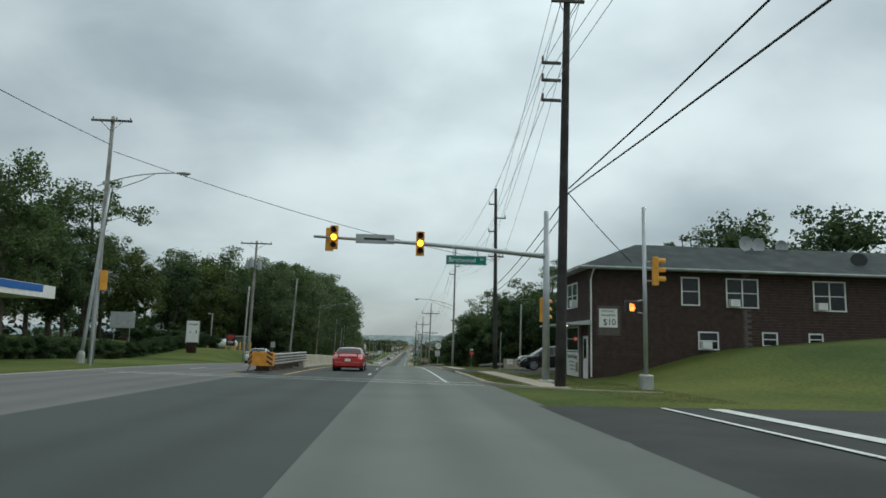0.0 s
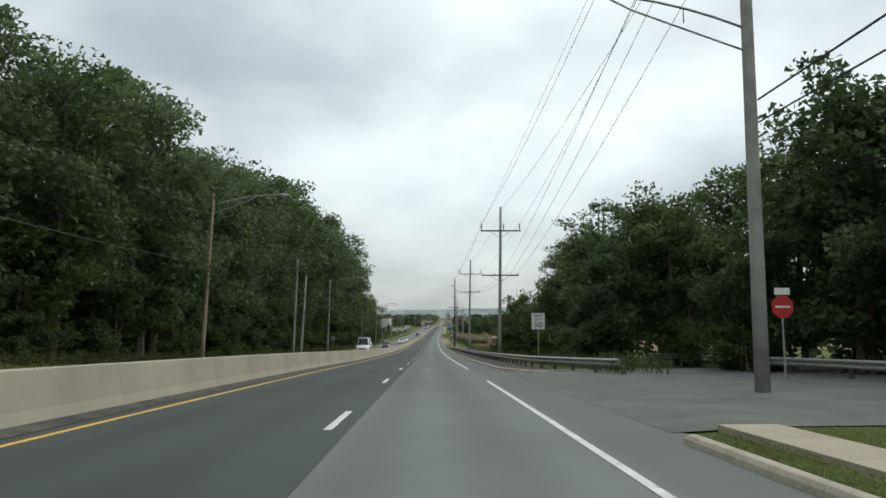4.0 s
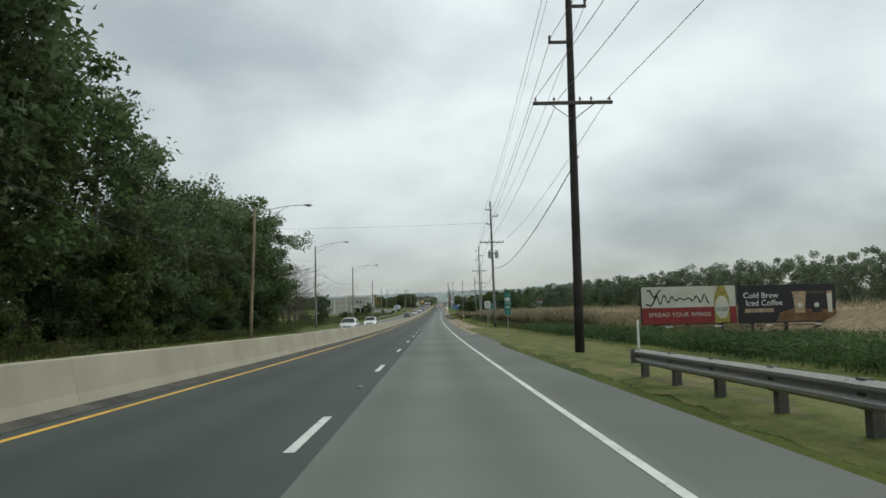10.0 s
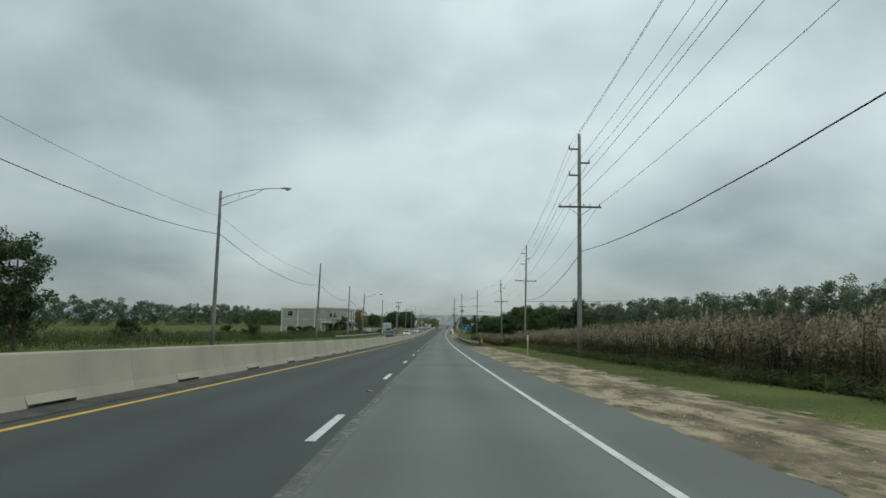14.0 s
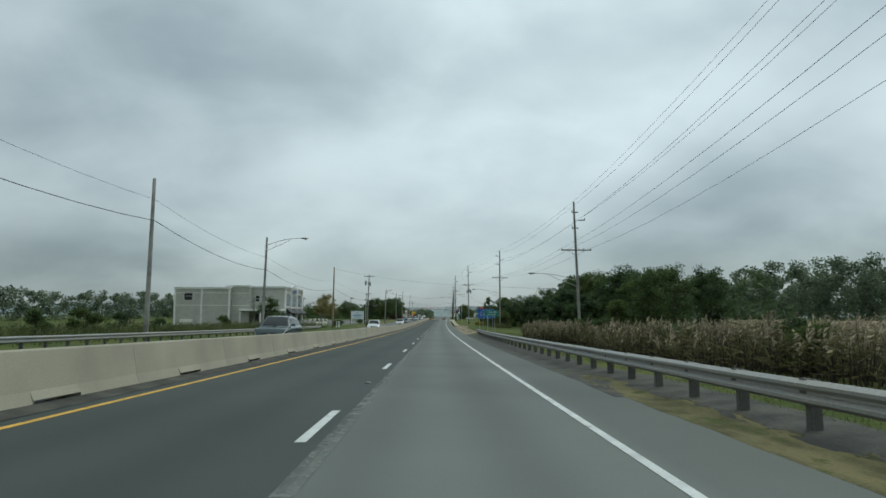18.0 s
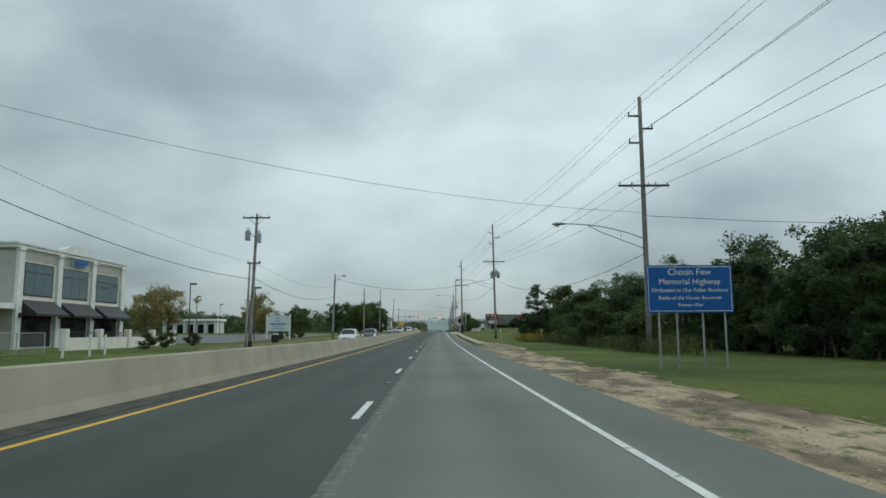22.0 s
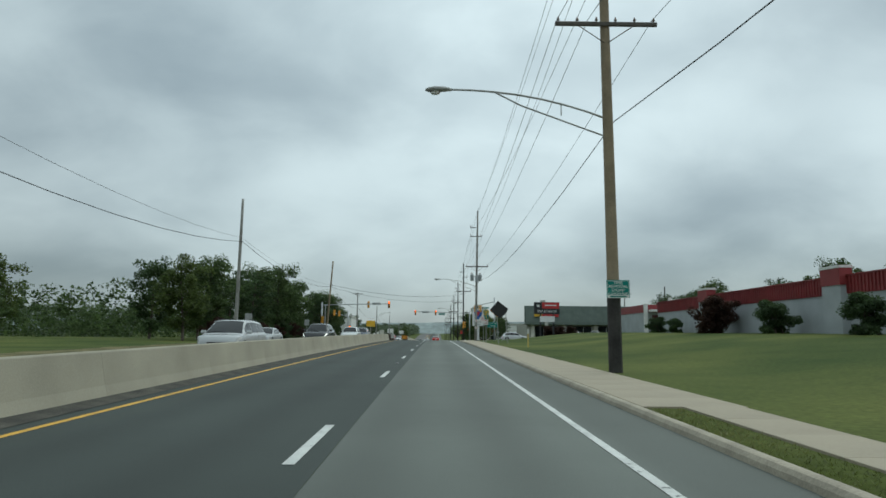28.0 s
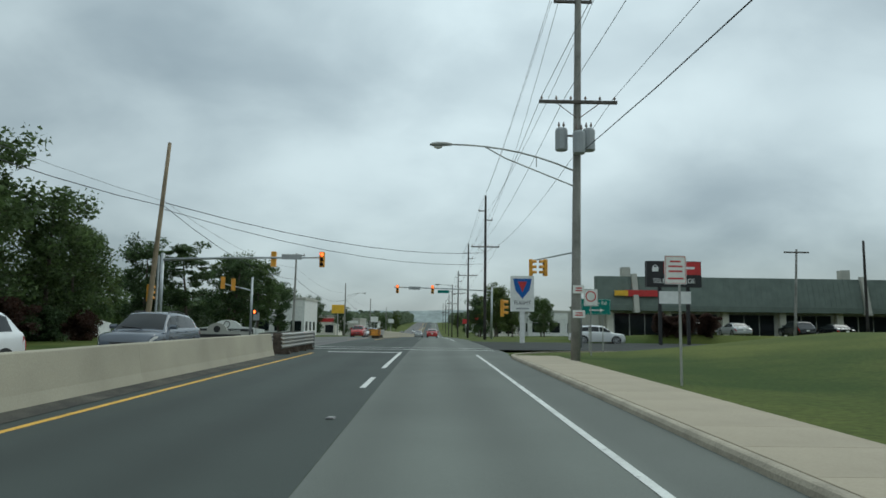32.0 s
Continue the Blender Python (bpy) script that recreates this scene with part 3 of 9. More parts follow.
# ---- ground, road, kerbs, pavements ----
def build_ground():
    ls = [-1600, -700, -350, -180, -100, -60, -45, -35, -28, -23, -19.5, -17.5, -16.2, -15.35, -15.25, 3.4, 3.5, 4.2, 5.2, 6.5, 8, 9.5, 11, 13, 15, 17, 20, 24, 30, 45, 70, 110, 200, 400, 800, 1600]
    ss = list(np.arange(-290, -30, 20)) + list(np.arange(-30, 60, 1.5)) + list(np.arange(60, 740, 5)) + list(np.arange(740, 790, 1.5)) + list(np.arange(790, 1500, 15)) + list(np.arange(1500, 3000, 60))
    v, f = [], []
    for s in ss:
        for l in ls:
            bumpy = 0.06 * noise.noise((s * 0.11, l * 0.16, 0)) * (smooth01(l, 5.2, 9) if l > 0 else smooth01(-l, 17, 22))
            far = smooth01(abs(l), 150, 1500)
            p = P(s, l, gh(s, l) + bumpy)
            p.z = p.z * (1 - far) + far * (-9.0)
            v.append(tuple(p))
    k = len(ls)
    for i in range(len(ss) - 1):
        for j in range(k - 1):
            a = i * k + j
            f.append((a, a + 1, a + k + 1, a + k))
    me = bpy.data.meshes.new("ground")
    me.from_pydata(v, [], f)
    me.materials.append(M["grass"])
    me.polygons.foreach_set("use_smooth", [True] * len(me.polygons))
    me.update()
    tagged(new("ground", me), "mown grass verge and rough land beside the highway", "ground", kind="structure")


build_ground()
strip("road", [(-1.18, 0.0), (3.66, 0.0)], M["asphalt_old"], -200, 1500, label="worn light grey asphalt lane and shoulder", category="road")
strip("road_lane", [(-6.9, 0.0), (-4, 0.012), (-1.18, 0.004)], M["asphalt_dark"], -200, 1500, label="newer dark asphalt passing lane", category="road")
strip("road_far", [(-15.3, 0.0), (-11, 0.01), (-6.9, 0.0)], M["asphalt_far"], -200, 1500, label="grey asphalt carriageway across the barrier", category="road")
strip("road_seam", [(-1.27, 0.0085), (-1.18, 0.0085), (-1.08, 0.0085)], M["seam"], 285, 545, label="dusty pale joint between the lanes", category="road")
strip("side_street", [(3.45, 0.0), (12, 0.03), (60, 0.4)], M["asphalt_side"], -12, 17.0, 3, label="dark asphalt side street", category="road")
strip("side_street_left", [(-70, 0.2), (-15.3, 0.0)], M["asphalt_side"], -14, 22.0, 3, label="dark asphalt side street", category="road")
strip("cross_street", [(3.45, 0.0), (14, 0.03), (90, 0.3)], M["asphalt_side"], 752, 778, 3, label="asphalt cross street at the lights", category="road")
strip("cross_street_left", [(-90, 0.2), (-15.3, 0.0)], M["asphalt_side"], 769, 792, 3, label="asphalt cross street at the lights", category="road")
strip("parking_lot", [(-62, 0.19), (-40, 0.18), (-23.6, 0.175)], M["asphalt_far"], 588, 676, 2, label="grey asphalt lot behind the far verge", category="parking lot")
strip("driveway", [(3.45, 0.004), (4.3, 0.05), (5.0, 0.085), (22, 0.13)], M["asphalt_side"], 43, 50.5, 2, label="patched asphalt driveway to a small parking lot", category="driveway")
strip("driveway_lot", [(9.2, 0.115), (28, 0.12)], M["asphalt_side"], 43, 57.2, 2, label="patched asphalt parking lot", category="parking lot")
strip("driveway_wood", [(3.45, 0.004), (4.3, 0.05), (5.0, 0.085), (9, 0.10), (18, 0.14)], M["asphalt_patch"], 96, 118.6, 3, label="asphalt turnout beside the guardrail", category="driveway")
for s0, s1 in ((28.5, 110), (122, 745), (776, 1500)):
    strip("edge_line", [(1.95, 0.006), (2.065, 0.006)], M["white_paint"], s0, s1, label="white edge line", category="road marking")
strip("edge_line_far", [(-15.0, 0.006), (-14.87, 0.006)], M["white_paint"], 25, 745, label="white edge line", category="road marking")
for s0, s1 in ((33, 745), (778, 1500)):
    strip("median_line", [(-5.46, 0.009), (-5.33, 0.009)], M["yellow_paint"], s0, s1, label="yellow line along the median", category="road marking")
    strip("median_line_far", [(-7.95, 0.006), (-7.82, 0.006)], M["yellow_paint"], s0, s1, label="yellow line along the median", category="road marking")
dash_lines = thing("lane_dashes", 400, -1.5, 0, label="broken white lane line", category="road marking", kind="structure")
dash_lines.matrix_basis = Matrix.Identity(4)
dash_mesh = Geo().face((-0.065, 0, 0), (0.065, 0, 0), (0.065, 2.82, 0), (-0.065, 2.82, 0)).data("lane_dash", M["white_paint"])


def slope_pose(s, l, h):
    return Matrix.Translation(P(s, l, h)) @ pose(0, 0, 0, math.degrees(math.atan(grade(s))), 0, heading(s))


# the painters' own unevenness in the spacing of the dashes: along, shift
DRIFT = [(49, 0.6), (62, 0.8), (146, 2.3), (182, 1.8), (206, 1.5), (230, 0.5), (254, -0.1), (278, 0.1), (303, 0.5), (326, -0.6), (398, -1.7), (423, -1.3), (448, -0.6),
         (473, -0.25), (498, 0.3), (523, 1.3), (548, 1.6), (572, 1.4), (596, 1.3), (655, -0.35), (680, -0.1), (716, -0.3)]
for i in range(-3, 105):
    s = DASH0 + 12.19 * i
    s += float(np.interp(s, *zip(*DRIFT)))
    if 32 < s < 732 or 785 < s:
        part("lane_dash", dash_mesh, None, dash_lines, at=slope_pose(s, -1.5, 0.012))
    if 26 < s < 745:
        part("lane_dash", dash_mesh, None, dash_lines, at=slope_pose(s + 4, -11.4, 0.016))
strip("lane_line_solid", [(-1.57, 0.012), (-1.43, 0.012)], M["white_paint"], 735, 747, 2, label="solid white lane line before the lights", category="road marking")
for s0, skew in ((27.45, -0.30), (29.45, -0.25)):
    g = Geo()
    row = [(l, h, s0 + skew * l) for l, h in ((-13.0, 0.014), (-6.5, 0.016), (-4, 0.018), (-1.2, 0.012), (3.3, 0.008))]
    for (l0, h0, a0), (l1, h1, a1) in zip(row, row[1:]):
        g.face(P(a0 - 0.08, l0, h0), P(a1 - 0.08, l1, h1), P(a1 + 0.08, l1, h1), P(a0 + 0.08, l0, h0))
    tagged(part("crosswalk_line", g, M["white_paint"]), "worn white crosswalk line", "road marking", kind="structure")
for s in (750.5, 753.5):
    strip("crosswalk_line", [(-14.5, 0.013), (-6.5, 0.016), (-4, 0.018), (-1.2, 0.012), (3.3, 0.008)], M["white_paint"], s - 0.15, s + 0.15, 0.3, label="worn white crosswalk line", category="road marking")
strip("stop_line", [(-4.9, 0.018), (-1.6, 0.018)], M["white_paint"], 746.0, 746.5, 0.5, label="white stop line", category="road marking")
for l in (7.6, 6.4):
    strip("side_crosswalk", [(l, 0.035), (l + (0.45 if l > 7 else 0.16), 0.035)], M["white_paint"], 2, 16.6, 2, label="white crosswalk line over the side street", category="road marking")


def kerb_run(s0, s1, l, follow=None, label="weathered concrete kerb"):
    root = thing("kerb", s0, l, 0, label=label, category="kerb", kind="structure")
    root.matrix_basis = Matrix.Identity(4)
    n = max(1, int(round((s1 - s0) / 3.0)))
    g = Geo().loft([[(-0.03, y, -0.1), (0.0, y, 0.06), (0.035, y, 0.105), (0.07, y, 0.115), (0.15, y, 0.115), (0.165, y, 0.10), (0.165, y, -0.1)] for y in (0.002, (s1 - s0) / n - 0.002)])
    me = g.data("kerbstone", M["concrete_kerb"])
    for i in range(n):
        s = s0 + (s1 - s0) * i / n
        dl = l + (follow(s) if follow else 0)
        turn = 0 if not follow else -math.degrees(math.atan2(follow(s + 3) - follow(s), 3.0))
        part("kerbstone", me, None, root, at=slope_pose(s, dl, 0) @ pose(0, 0, 0, 0, 0, turn))
    return root


kerb_run(28, 43.0, 3.5)
kerb_run(51.5, 95, 3.27)
kerb_run(115.5, 222, 3.48, follow=lambda s: 2.0 * (1 - smooth01(s, 112.5, 122.5)))
kerb_run(579, 742, 3.27)


def corner_kerb(s, l, r, a0, a1, n=8):
    """A kerb bent round a street corner, centred at s, l."""
    g = Geo()
    rings = []
    for i in range(n + 1):
        a = radians(a0 + (a1 - a0) * i / n)
        c, d = math.cos(a), math.sin(a)
        rings.append([P(s + q * d, l + q * c, z) for q, z in ((r, -0.1), (r, 0.115), (r - 0.15, 0.115), (r - 0.15, -0.1))])
    g.loft(rings)
    return tagged(part("kerb", g, M["concrete_kerb"]), "curved concrete kerb at the street corner", "kerb", kind="structure")


corner_kerb(28, 9.5, 6.0, 180, 262)
corner_kerb(51.5, 5.07, 1.8, 180, 265)
corner_kerb(742, 10.27, 7.0, 180, 97)


def footway(s0, s1, l0, l1, label):
    root = thing("sidewalk", s0, l0, 0, label=label, category="sidewalk", kind="structure")
    root.matrix_basis = Matrix.Identity(4)
    n = int(round((s1 - s0) / 1.5))
    meshes = []
    for k in range(3):
        t = 0.006 * (k - 1)
        meshes.append(Geo().box(0.003, l1 - l0 - 0.003, 0.004, 1.496, -0.12, 0.118 + t * 0.15, 0.004).data("slab", M["slab"]))
    for i in range(n):
        s = s0 + 1.5 * i
        part("slab", meshes[random.randrange(3)], None, root, at=slope_pose(s, l0, 0))


footway(24, 43, 5.0, 6.1, "pale concrete sidewalk beside the brick house")
footway(51, 96, 4.12, 5.0, "pale concrete sidewalk across a lawn")
footway(582, 660.0, 4.12, 5.15, "pale concrete sidewalk behind a grass strip")
footway(660.0, 742.5, 3.44, 5.22, "broad pale concrete sidewalk along the kerb")


def ragged(name, s0, s1, l0, l1, mat, label, step=1.2, amp=0.55, h=0.035):
    """A strip of bare ground with ragged edges."""
    v, f = [], []
    ss = np.arange(s0, s1 + 0.1, step)
    cross = (0, 0.08, 0.2, 0.35, 0.5, 0.7, 0.85, 1)
    for s in ss:
        a, b = 0.06 * noise.noise((s * 0.9, 3, 0)), amp * (noise.noise((s * 0.23, 7, 0)) + 0.6 * noise.noise((s * 0.9, 9, 0)))
        fade = smooth01(s, s0, s0 + 8) * (1 - smooth01(s, s1 - 8, s1))
        end = l0 + (l1 - l0 + b) * (0.15 + 0.85 * fade)
        for u in cross:
            l = l0 + a + (end - l0) * u
            v.append(tuple(P(s, l, -0.008 if u == 0 else max(gh(s, l) + h - 0.013, 0.007) + (0.018 * noise.noise((s * 1.7, l * 2, 0)) if l > 3.7 and u < 1 else 0))))
    for i in range(len(ss) - 1):
        for j in range(7):
            a = i * 8 + j
            f.append((a, a + 1, a + 9, a + 8))
    me = bpy.data.meshes.new(name)
    me.from_pydata(v, [], f)
    uv = me.uv_layers.new(name="UVMap")
    idx = np.empty(len(me.loops), dtype=np.int32)
    me.loops.foreach_get("vertex_index", idx)
    uv.data.foreach_set("uv", np.stack([np.array(cross)[idx % 8], ss[idx // 8]], 1).astype(np.float32).ravel())
    me.materials.append(mat)
    me.update()
    return tagged(new(name, me), label, "gravel verge", kind="structure")


ragged("gravel_verge", 279, 402, 3.3, 6.5, M["verge"], "sandy gravel verge along the shoulder", 0.6)
ragged("driveway_bush", 562, 586, 3.3, 4.35, M["asphalt_patch"], "short worn asphalt apron edged with gravel", 0.6, 0.25, h=0.02)
ragged("gravel_verge", 556, 589, 4.25, 6.9, M["verge"], "gravel and broken edge round the asphalt apron", 0.6, 0.5)
ragged("gravel_verge", 495, 569, 3.35, 6.1, M["verge"], "sandy gravel verge along the shoulder", 0.6)
ragged("field_entrance", 256, 284, 3.3, 4.15, M["asphalt_patch"], "worn asphalt field entrance", amp=0.35, h=0.03)
ragged("dry_grass", 560, 720, -16.4, -19.5, M["dry_verge"], "dry grass verge across the highway", 1.2, 0.4)
ragged("bare_verge", 114, 222, 3.72, 6.2, M["dirt"], "broken asphalt behind the kerb and rail", amp=0.3)
ragged("dry_grass", 226, 304, 3.85, 8.8, M["worn_grass"], "worn yellow-green grass along the shoulder", 0.9, 0.6, h=0.045)
ragged("dry_grass", 178, 240, 4.5, 6.8, M["dry_verge"], "dry yellow grass under the guardrail", 0.8, 0.3, h=0.042)
ragged("bare_verge", 428, 497, 3.3, 4.9, M["dirt"], "dirt and broken asphalt under the guardrail", amp=0.3)
ragged("bare_verge", 400, 440, 4.0, 5.3, M["dirt"], "dirt and broken asphalt under the guardrail", 0.8, 0.3)
ragged("dry_grass", 388, 438, 3.42, 4.35, M["dry_verge"], "strip of dry yellow grass before the guardrail", 0.6, 0.2)

# snow-plough proof road studs in the lane line
stud_mesh = Geo().loft([[(x, y, z) for x, z in ((-0.07, 0.0), (-0.045, 0.014), (0.045, 0.014), (0.07, 0.0))] for y in (-0.11, 0.11)]).data("casting", M["stud"])
lens_mesh = Geo().box(-0.04, 0.04, -0.03, 0.03, 0.012, 0.024, 0.006).data("reflector", M["steel_dull"])
for j in range(0, 15):
    st = DASH0 + 12.19 * (4 * j + 2.62)
    st += float(np.interp(st, *zip(*DRIFT)))
    ob = thing("road_stud", st, -1.5, label="worn cast metal road stud in the lane line", category="road stud", group="road studs")
    ob.matrix_basis = slope_pose(st, -1.5, 0.012)
    part("casting", stud_mesh, None, ob)
    part("reflector", lens_mesh, None, ob)


# ---- median barrier ----
def barrier():
    prof = [(0.29, 0.0), (0.28, 0.06), (0.21, 0.27), (0.10, 0.88), (0.08, 0.905)]
    ring = [(x, z) for x, z in prof] + [(-x, z) for x, z in reversed(prof)]
    L = 6.1

    def seg(slot):
        g = Geo()
        if not slot:
            return g.loft([[(x, y, z) for x, z in ring] for y in (0.001, L - 0.001)])
        low = [(x, max(z, 0.0)) for x, z in ring]
        cut = [(x, max(z, 0.13)) for x, z in ring]
        return g.loft([[(x, y, z) for x, z in shape] for y, shape in ((0.003, low), (2.3, low), (2.303, cut), (3.7, cut), (3.703, low), (L - 0.003, low))])
    plain, slot = seg(False).data("barrier_section", M["concrete"]), seg(True).data("barrier_section", M["concrete"])
    root = thing("median_barrier", 50, -6.5, 0, label="pale weathered concrete median barrier with tapered sides", category="barrier")
    root.matrix_basis = Matrix.Identity(4)
    n = int((741 - 45.5) / L)
    for i in range(n):
        s = 45.5 + L * i
        part("barrier_section", slot if (285 < s < 470 or 490 < s < 510) else plain, None, root, at=slope_pose(s, -6.45, -0.005))
    # white scrawl sprayed on the barrier
    for s, body, size in ((547.4, "826", 0.40), (547.95, "+", 0.5)):
        me = text(body, size)
        me.materials.clear()
        me.materials.append(M["white_paint"])
        part("graffiti", me, None, root, "white sprayed scrawl", at=slope_pose(s, -6.288, 0.66) @ pose(0, 0, 0, 0, 0, 90) @ pose(0, 0, 0, -9.8, 0, 0))
    rnd = random.Random(8)
    for s in (298.0, 475.6, 475.9, 476.2, 470.2):
        part("graffiti", Geo().box(-0.02, 0.02, -0.003, 0.003, -rnd.uniform(0.06, 0.14), rnd.uniform(0.06, 0.14)), M["white_paint"], root, "white sprayed scrawl", at=slope_pose(s, -6.284, 0.60) @ pose(0, 0, 0, 0, 0, 90) @ pose(0, 0, 0, -9.8, rnd.uniform(-12, 12), 0))
    far = thing("median_barrier", 800, -6.5, 0, label="pale concrete median barrier past the lights", category="barrier")
    far.matrix_basis = Matrix.Identity(4)
    for i in range(60):
        part("barrier_section", plain, None, far, at=slope_pose(800 + L * i, -6.45, -0.005))
    # dirt and debris along the foot of the barrier
    v = strip("barrier_dirt", [(-6.17, 0.07), (-6.05, 0.045), (-5.78, 0.012)], M["dirt"], 46, 741, 3, label="dark dirt along the barrier's foot", category="dirt")


barrier()


def beam(w=0.31, d=0.08):
    """Section of a W-beam: (out, up)."""
    return [(0.0, 0.0), (d, 0.05), (d, 0.09), (0.015, 0.14), (0.015, 0.17), (d, 0.22), (d, 0.26), (0.0, w), (-0.004, w), (d - 0.006, 0.255), (d - 0.006, 0.225), (0.008, 0.17), (0.008, 0.14), (d - 0.006, 0.085), (d - 0.006, 0.055), (-0.004, 0)]


def guardrail(s0, s1, l, face=-1, label="", follow=None, end=True, posts=1.9, height=0.42):
    """A steel W-beam on posts; face: the side on which the beam hangs."""
    root = thing("guardrail", (s0 + s1) / 2, l, 0, label=label, category="guardrail")
    inv = root.matrix_basis.inverted()
    off = follow or (lambda s: 0.0)
    n = max(2, int(round((s1 - s0) / 3.81)))
    for i in range(n):
        g, rings = Geo(), []
        for u in np.linspace(0, 1, 3):
            s = s0 + (s1 - s0) * (i + u * 1.01) / n
            rings.append([inv @ P(s, l + off(s) + face * (x + 0.11), height + z + 0.004 * (i % 2)) for x, z in beam()])
        g.loft(rings)
        part("rail_section", g, M["rail_steel"], root)
    post = Geo().box(-0.075, 0.075, -0.065, 0.065, -0.3, 0.66, 0.012).data("post", M["post_wood"])
    block = Geo().box(-0.07, 0.03, -0.075, 0.075, height + 0.0, height + 0.32).data("block", M["post_wood"])
    k = int((s1 - s0) / posts)
    for i in range(k + 1):
        s = s0 + 0.1 + (s1 - s0 - 0.2) * i / k
        m = inv @ (Matrix.Translation(P(s, l + off(s), 0)) @ pose(0, 0, 0, 0, 0, heading(s)))
        p = part("post", post, None, root, at=m)
        part("block", block, None, p, at=Matrix.Translation((face * 0.06, 0, 0)))
    if end:
        g = Geo()
        for s, sg in ((s0, -1), (s1, 1)):
            rings = []
            for a in np.linspace(0, math.pi, 6):
                c = l + off(s) + face * (0.11 + 0.13 * (1 - math.cos(a)) * 0.6)
                rings.append([inv @ P(s + sg * 0.16 * math.sin(a), c + e, z) for e, z in ((0.0, height), (0.012, height), (0.012, height + 0.31), (0.0, height + 0.31))])
            g.loft(rings)
        part("end_terminal", g, M["rail_steel"], root, "rolled steel end piece")
    return root


guardrail(113, 237, 5.35, label="long galvanised steel guardrail on short posts before the woods", follow=lambda s: 3.2 * (1 - smooth01(s, 108, 128)) ** 2 - 0.72 * smooth01(s, 142, 228), height=0.37)
guardrail(400.5, 494.5, 4.55, label="long galvanised steel guardrail on short posts before the reeds", follow=lambda s: 0.6 * (1 - smooth01(s, 400, 408)) + 0.3 * smooth01(s, 476, 492), height=0.36)
guardrail(440, 523, -18.3, face=1, label="galvanised steel guardrail across the highway")
guardrail(88, 128, 13.5, label="far steel guardrail behind the lawn", posts=3.8)
# striped marker board at the head of the second guardrail
mk = thing("object_marker", 400.2, 5.36, label="yellow and black striped marker board at the end of the guardrail", category="marker board")
part("board", Geo().box(-0.16, 0.16, -0.012, 0.012, 0.42, 0.88), M["sign_yellow"], mk)
g = Geo()
for i in range(4):
    z = 0.40 + 0.14 * i
    g.face((-0.16, -0.014, z), (-0.16, -0.014, z + 0.07), (0.16, -0.014, min(z + 0.25, 0.88)), (0.16, -0.014, min(z + 0.18, 0.88)))
part("stripes", g, M["ink"], mk)
part("post", Geo().box(-0.03, 0.03, 0.014, 0.05, -0.2, 0.8), M["post_wood"], mk)


def crash_cushion(s, toward=1, n=4, label="", nose=True, l=-6.5, turn=0):
    """Overlapping rails round a row of bays that ends a barrier; toward: +1 when its nose faces oncoming drivers here."""
    root = thing("crash_cushion", s, l, 0, (0 if toward > 0 else 180) + turn, label=label, category="crash cushion")
    for i in range(n):
        y = 0.3 + i * 1.9
        for sx in (-1, 1):
            for z in (0.30, 0.62):
                pr = beam()
                part("side_rail", Geo().loft([[(sx * (0.36 + 0.02 * i + x), yy, z + q) for x, q in pr] for yy in (y, y + 2.1)]), M["rail_steel"], root)
        part("bay_frame", Geo().box(-0.34, 0.34, y + 0.05, y + 0.12, 0.12, 0.9), M["rust"], root)
        part("skid", Geo().box(-0.42, 0.42, y + 0.02, y + 0.2, 0.0, 0.12), M["rust"], root)
    if not nose:
        part("end_plate", Geo().box(-0.44, 0.44, 0.12, 0.26, 0.15, 0.86, 0.02), M["steel_dull"], root)
        return root
    part("nose", Geo().loft([[(x, y, z) for x, y in ((-0.62, 0.3), (-0.62, -0.1), (-0.38, -0.42), (0.38, -0.42), (0.62, -0.1), (0.62, 0.3))] for z in (0.32, 1.02)]), M["orange"], root, "orange nose with black chevron stripes")
    for sx in (-1, 1):
        part("leg", Geo().tube([(sx * 0.5, -0.1, 0.4), (sx * 0.6, -0.45, 0.0)], 0.03, 5), M["black"], root)
        for j in range(3):
            g = Geo()
            z = 0.26 + 0.24 * j
            a, b = Vector((sx * 0.62, -0.12, z + 0.07)), Vector((sx * 0.37, -0.43, z + 0.07))
            g.face(a + Vector((0, -0.012, 0)), a + Vector((0, -0.012, 0.11)), b + Vector((0, -0.012, 0.30)), b + Vector((0, -0.012, 0.19)))
            part("stripe", g, M["ink"], root)
    return root


crash_cushion(36.3, 1, 5, "orange and black striped crash cushion with steel side rails", l=-7.15, turn=-3)
strip("median_dirt", [(-8.2, 0.018), (-7.2, 0.05), (-5.95, 0.02)], M["dirt"], 34.5, 46, 1.5, label="dark gravel under the crash cushion", category="dirt")
crash_cushion(749.5, -1, 4, "steel crash cushion at the end of the median barrier", False)
crash_cushion(791, 1, 4, "yellow and black striped crash cushion past the lights")

# ---- poles and wires ----
INS = Geo().tube([(0, 0, 0), (0, 0, 0.05), (0, 0, 0.06), (0, 0, 0.10), (0, 0, 0.11), (0, 0, 0.17)], [0.02, 0.02, 0.055, 0.05, 0.04, 0.02], 7).data("insulator", M["porcelain"])
LONGINS = Geo().tube([(0, 0, 0), (0, 0, 0.08)] + [(0, 0, 0.1 + 0.06 * i) for i in range(9)], [0.02, 0.02] + [0.07 if i % 2 else 0.045 for i in range(9)], 8).data("insulator", M["porcelain"])


def post_shape(h, r0=0.19, r1=0.12, lean=(0, 0)):
    return Geo().tube([(lean[0] * z / h, lean[1] * z / h, z) for z in np.linspace(-0.4, h, 6)], list(np.linspace(r0, r1, 6)), 10)


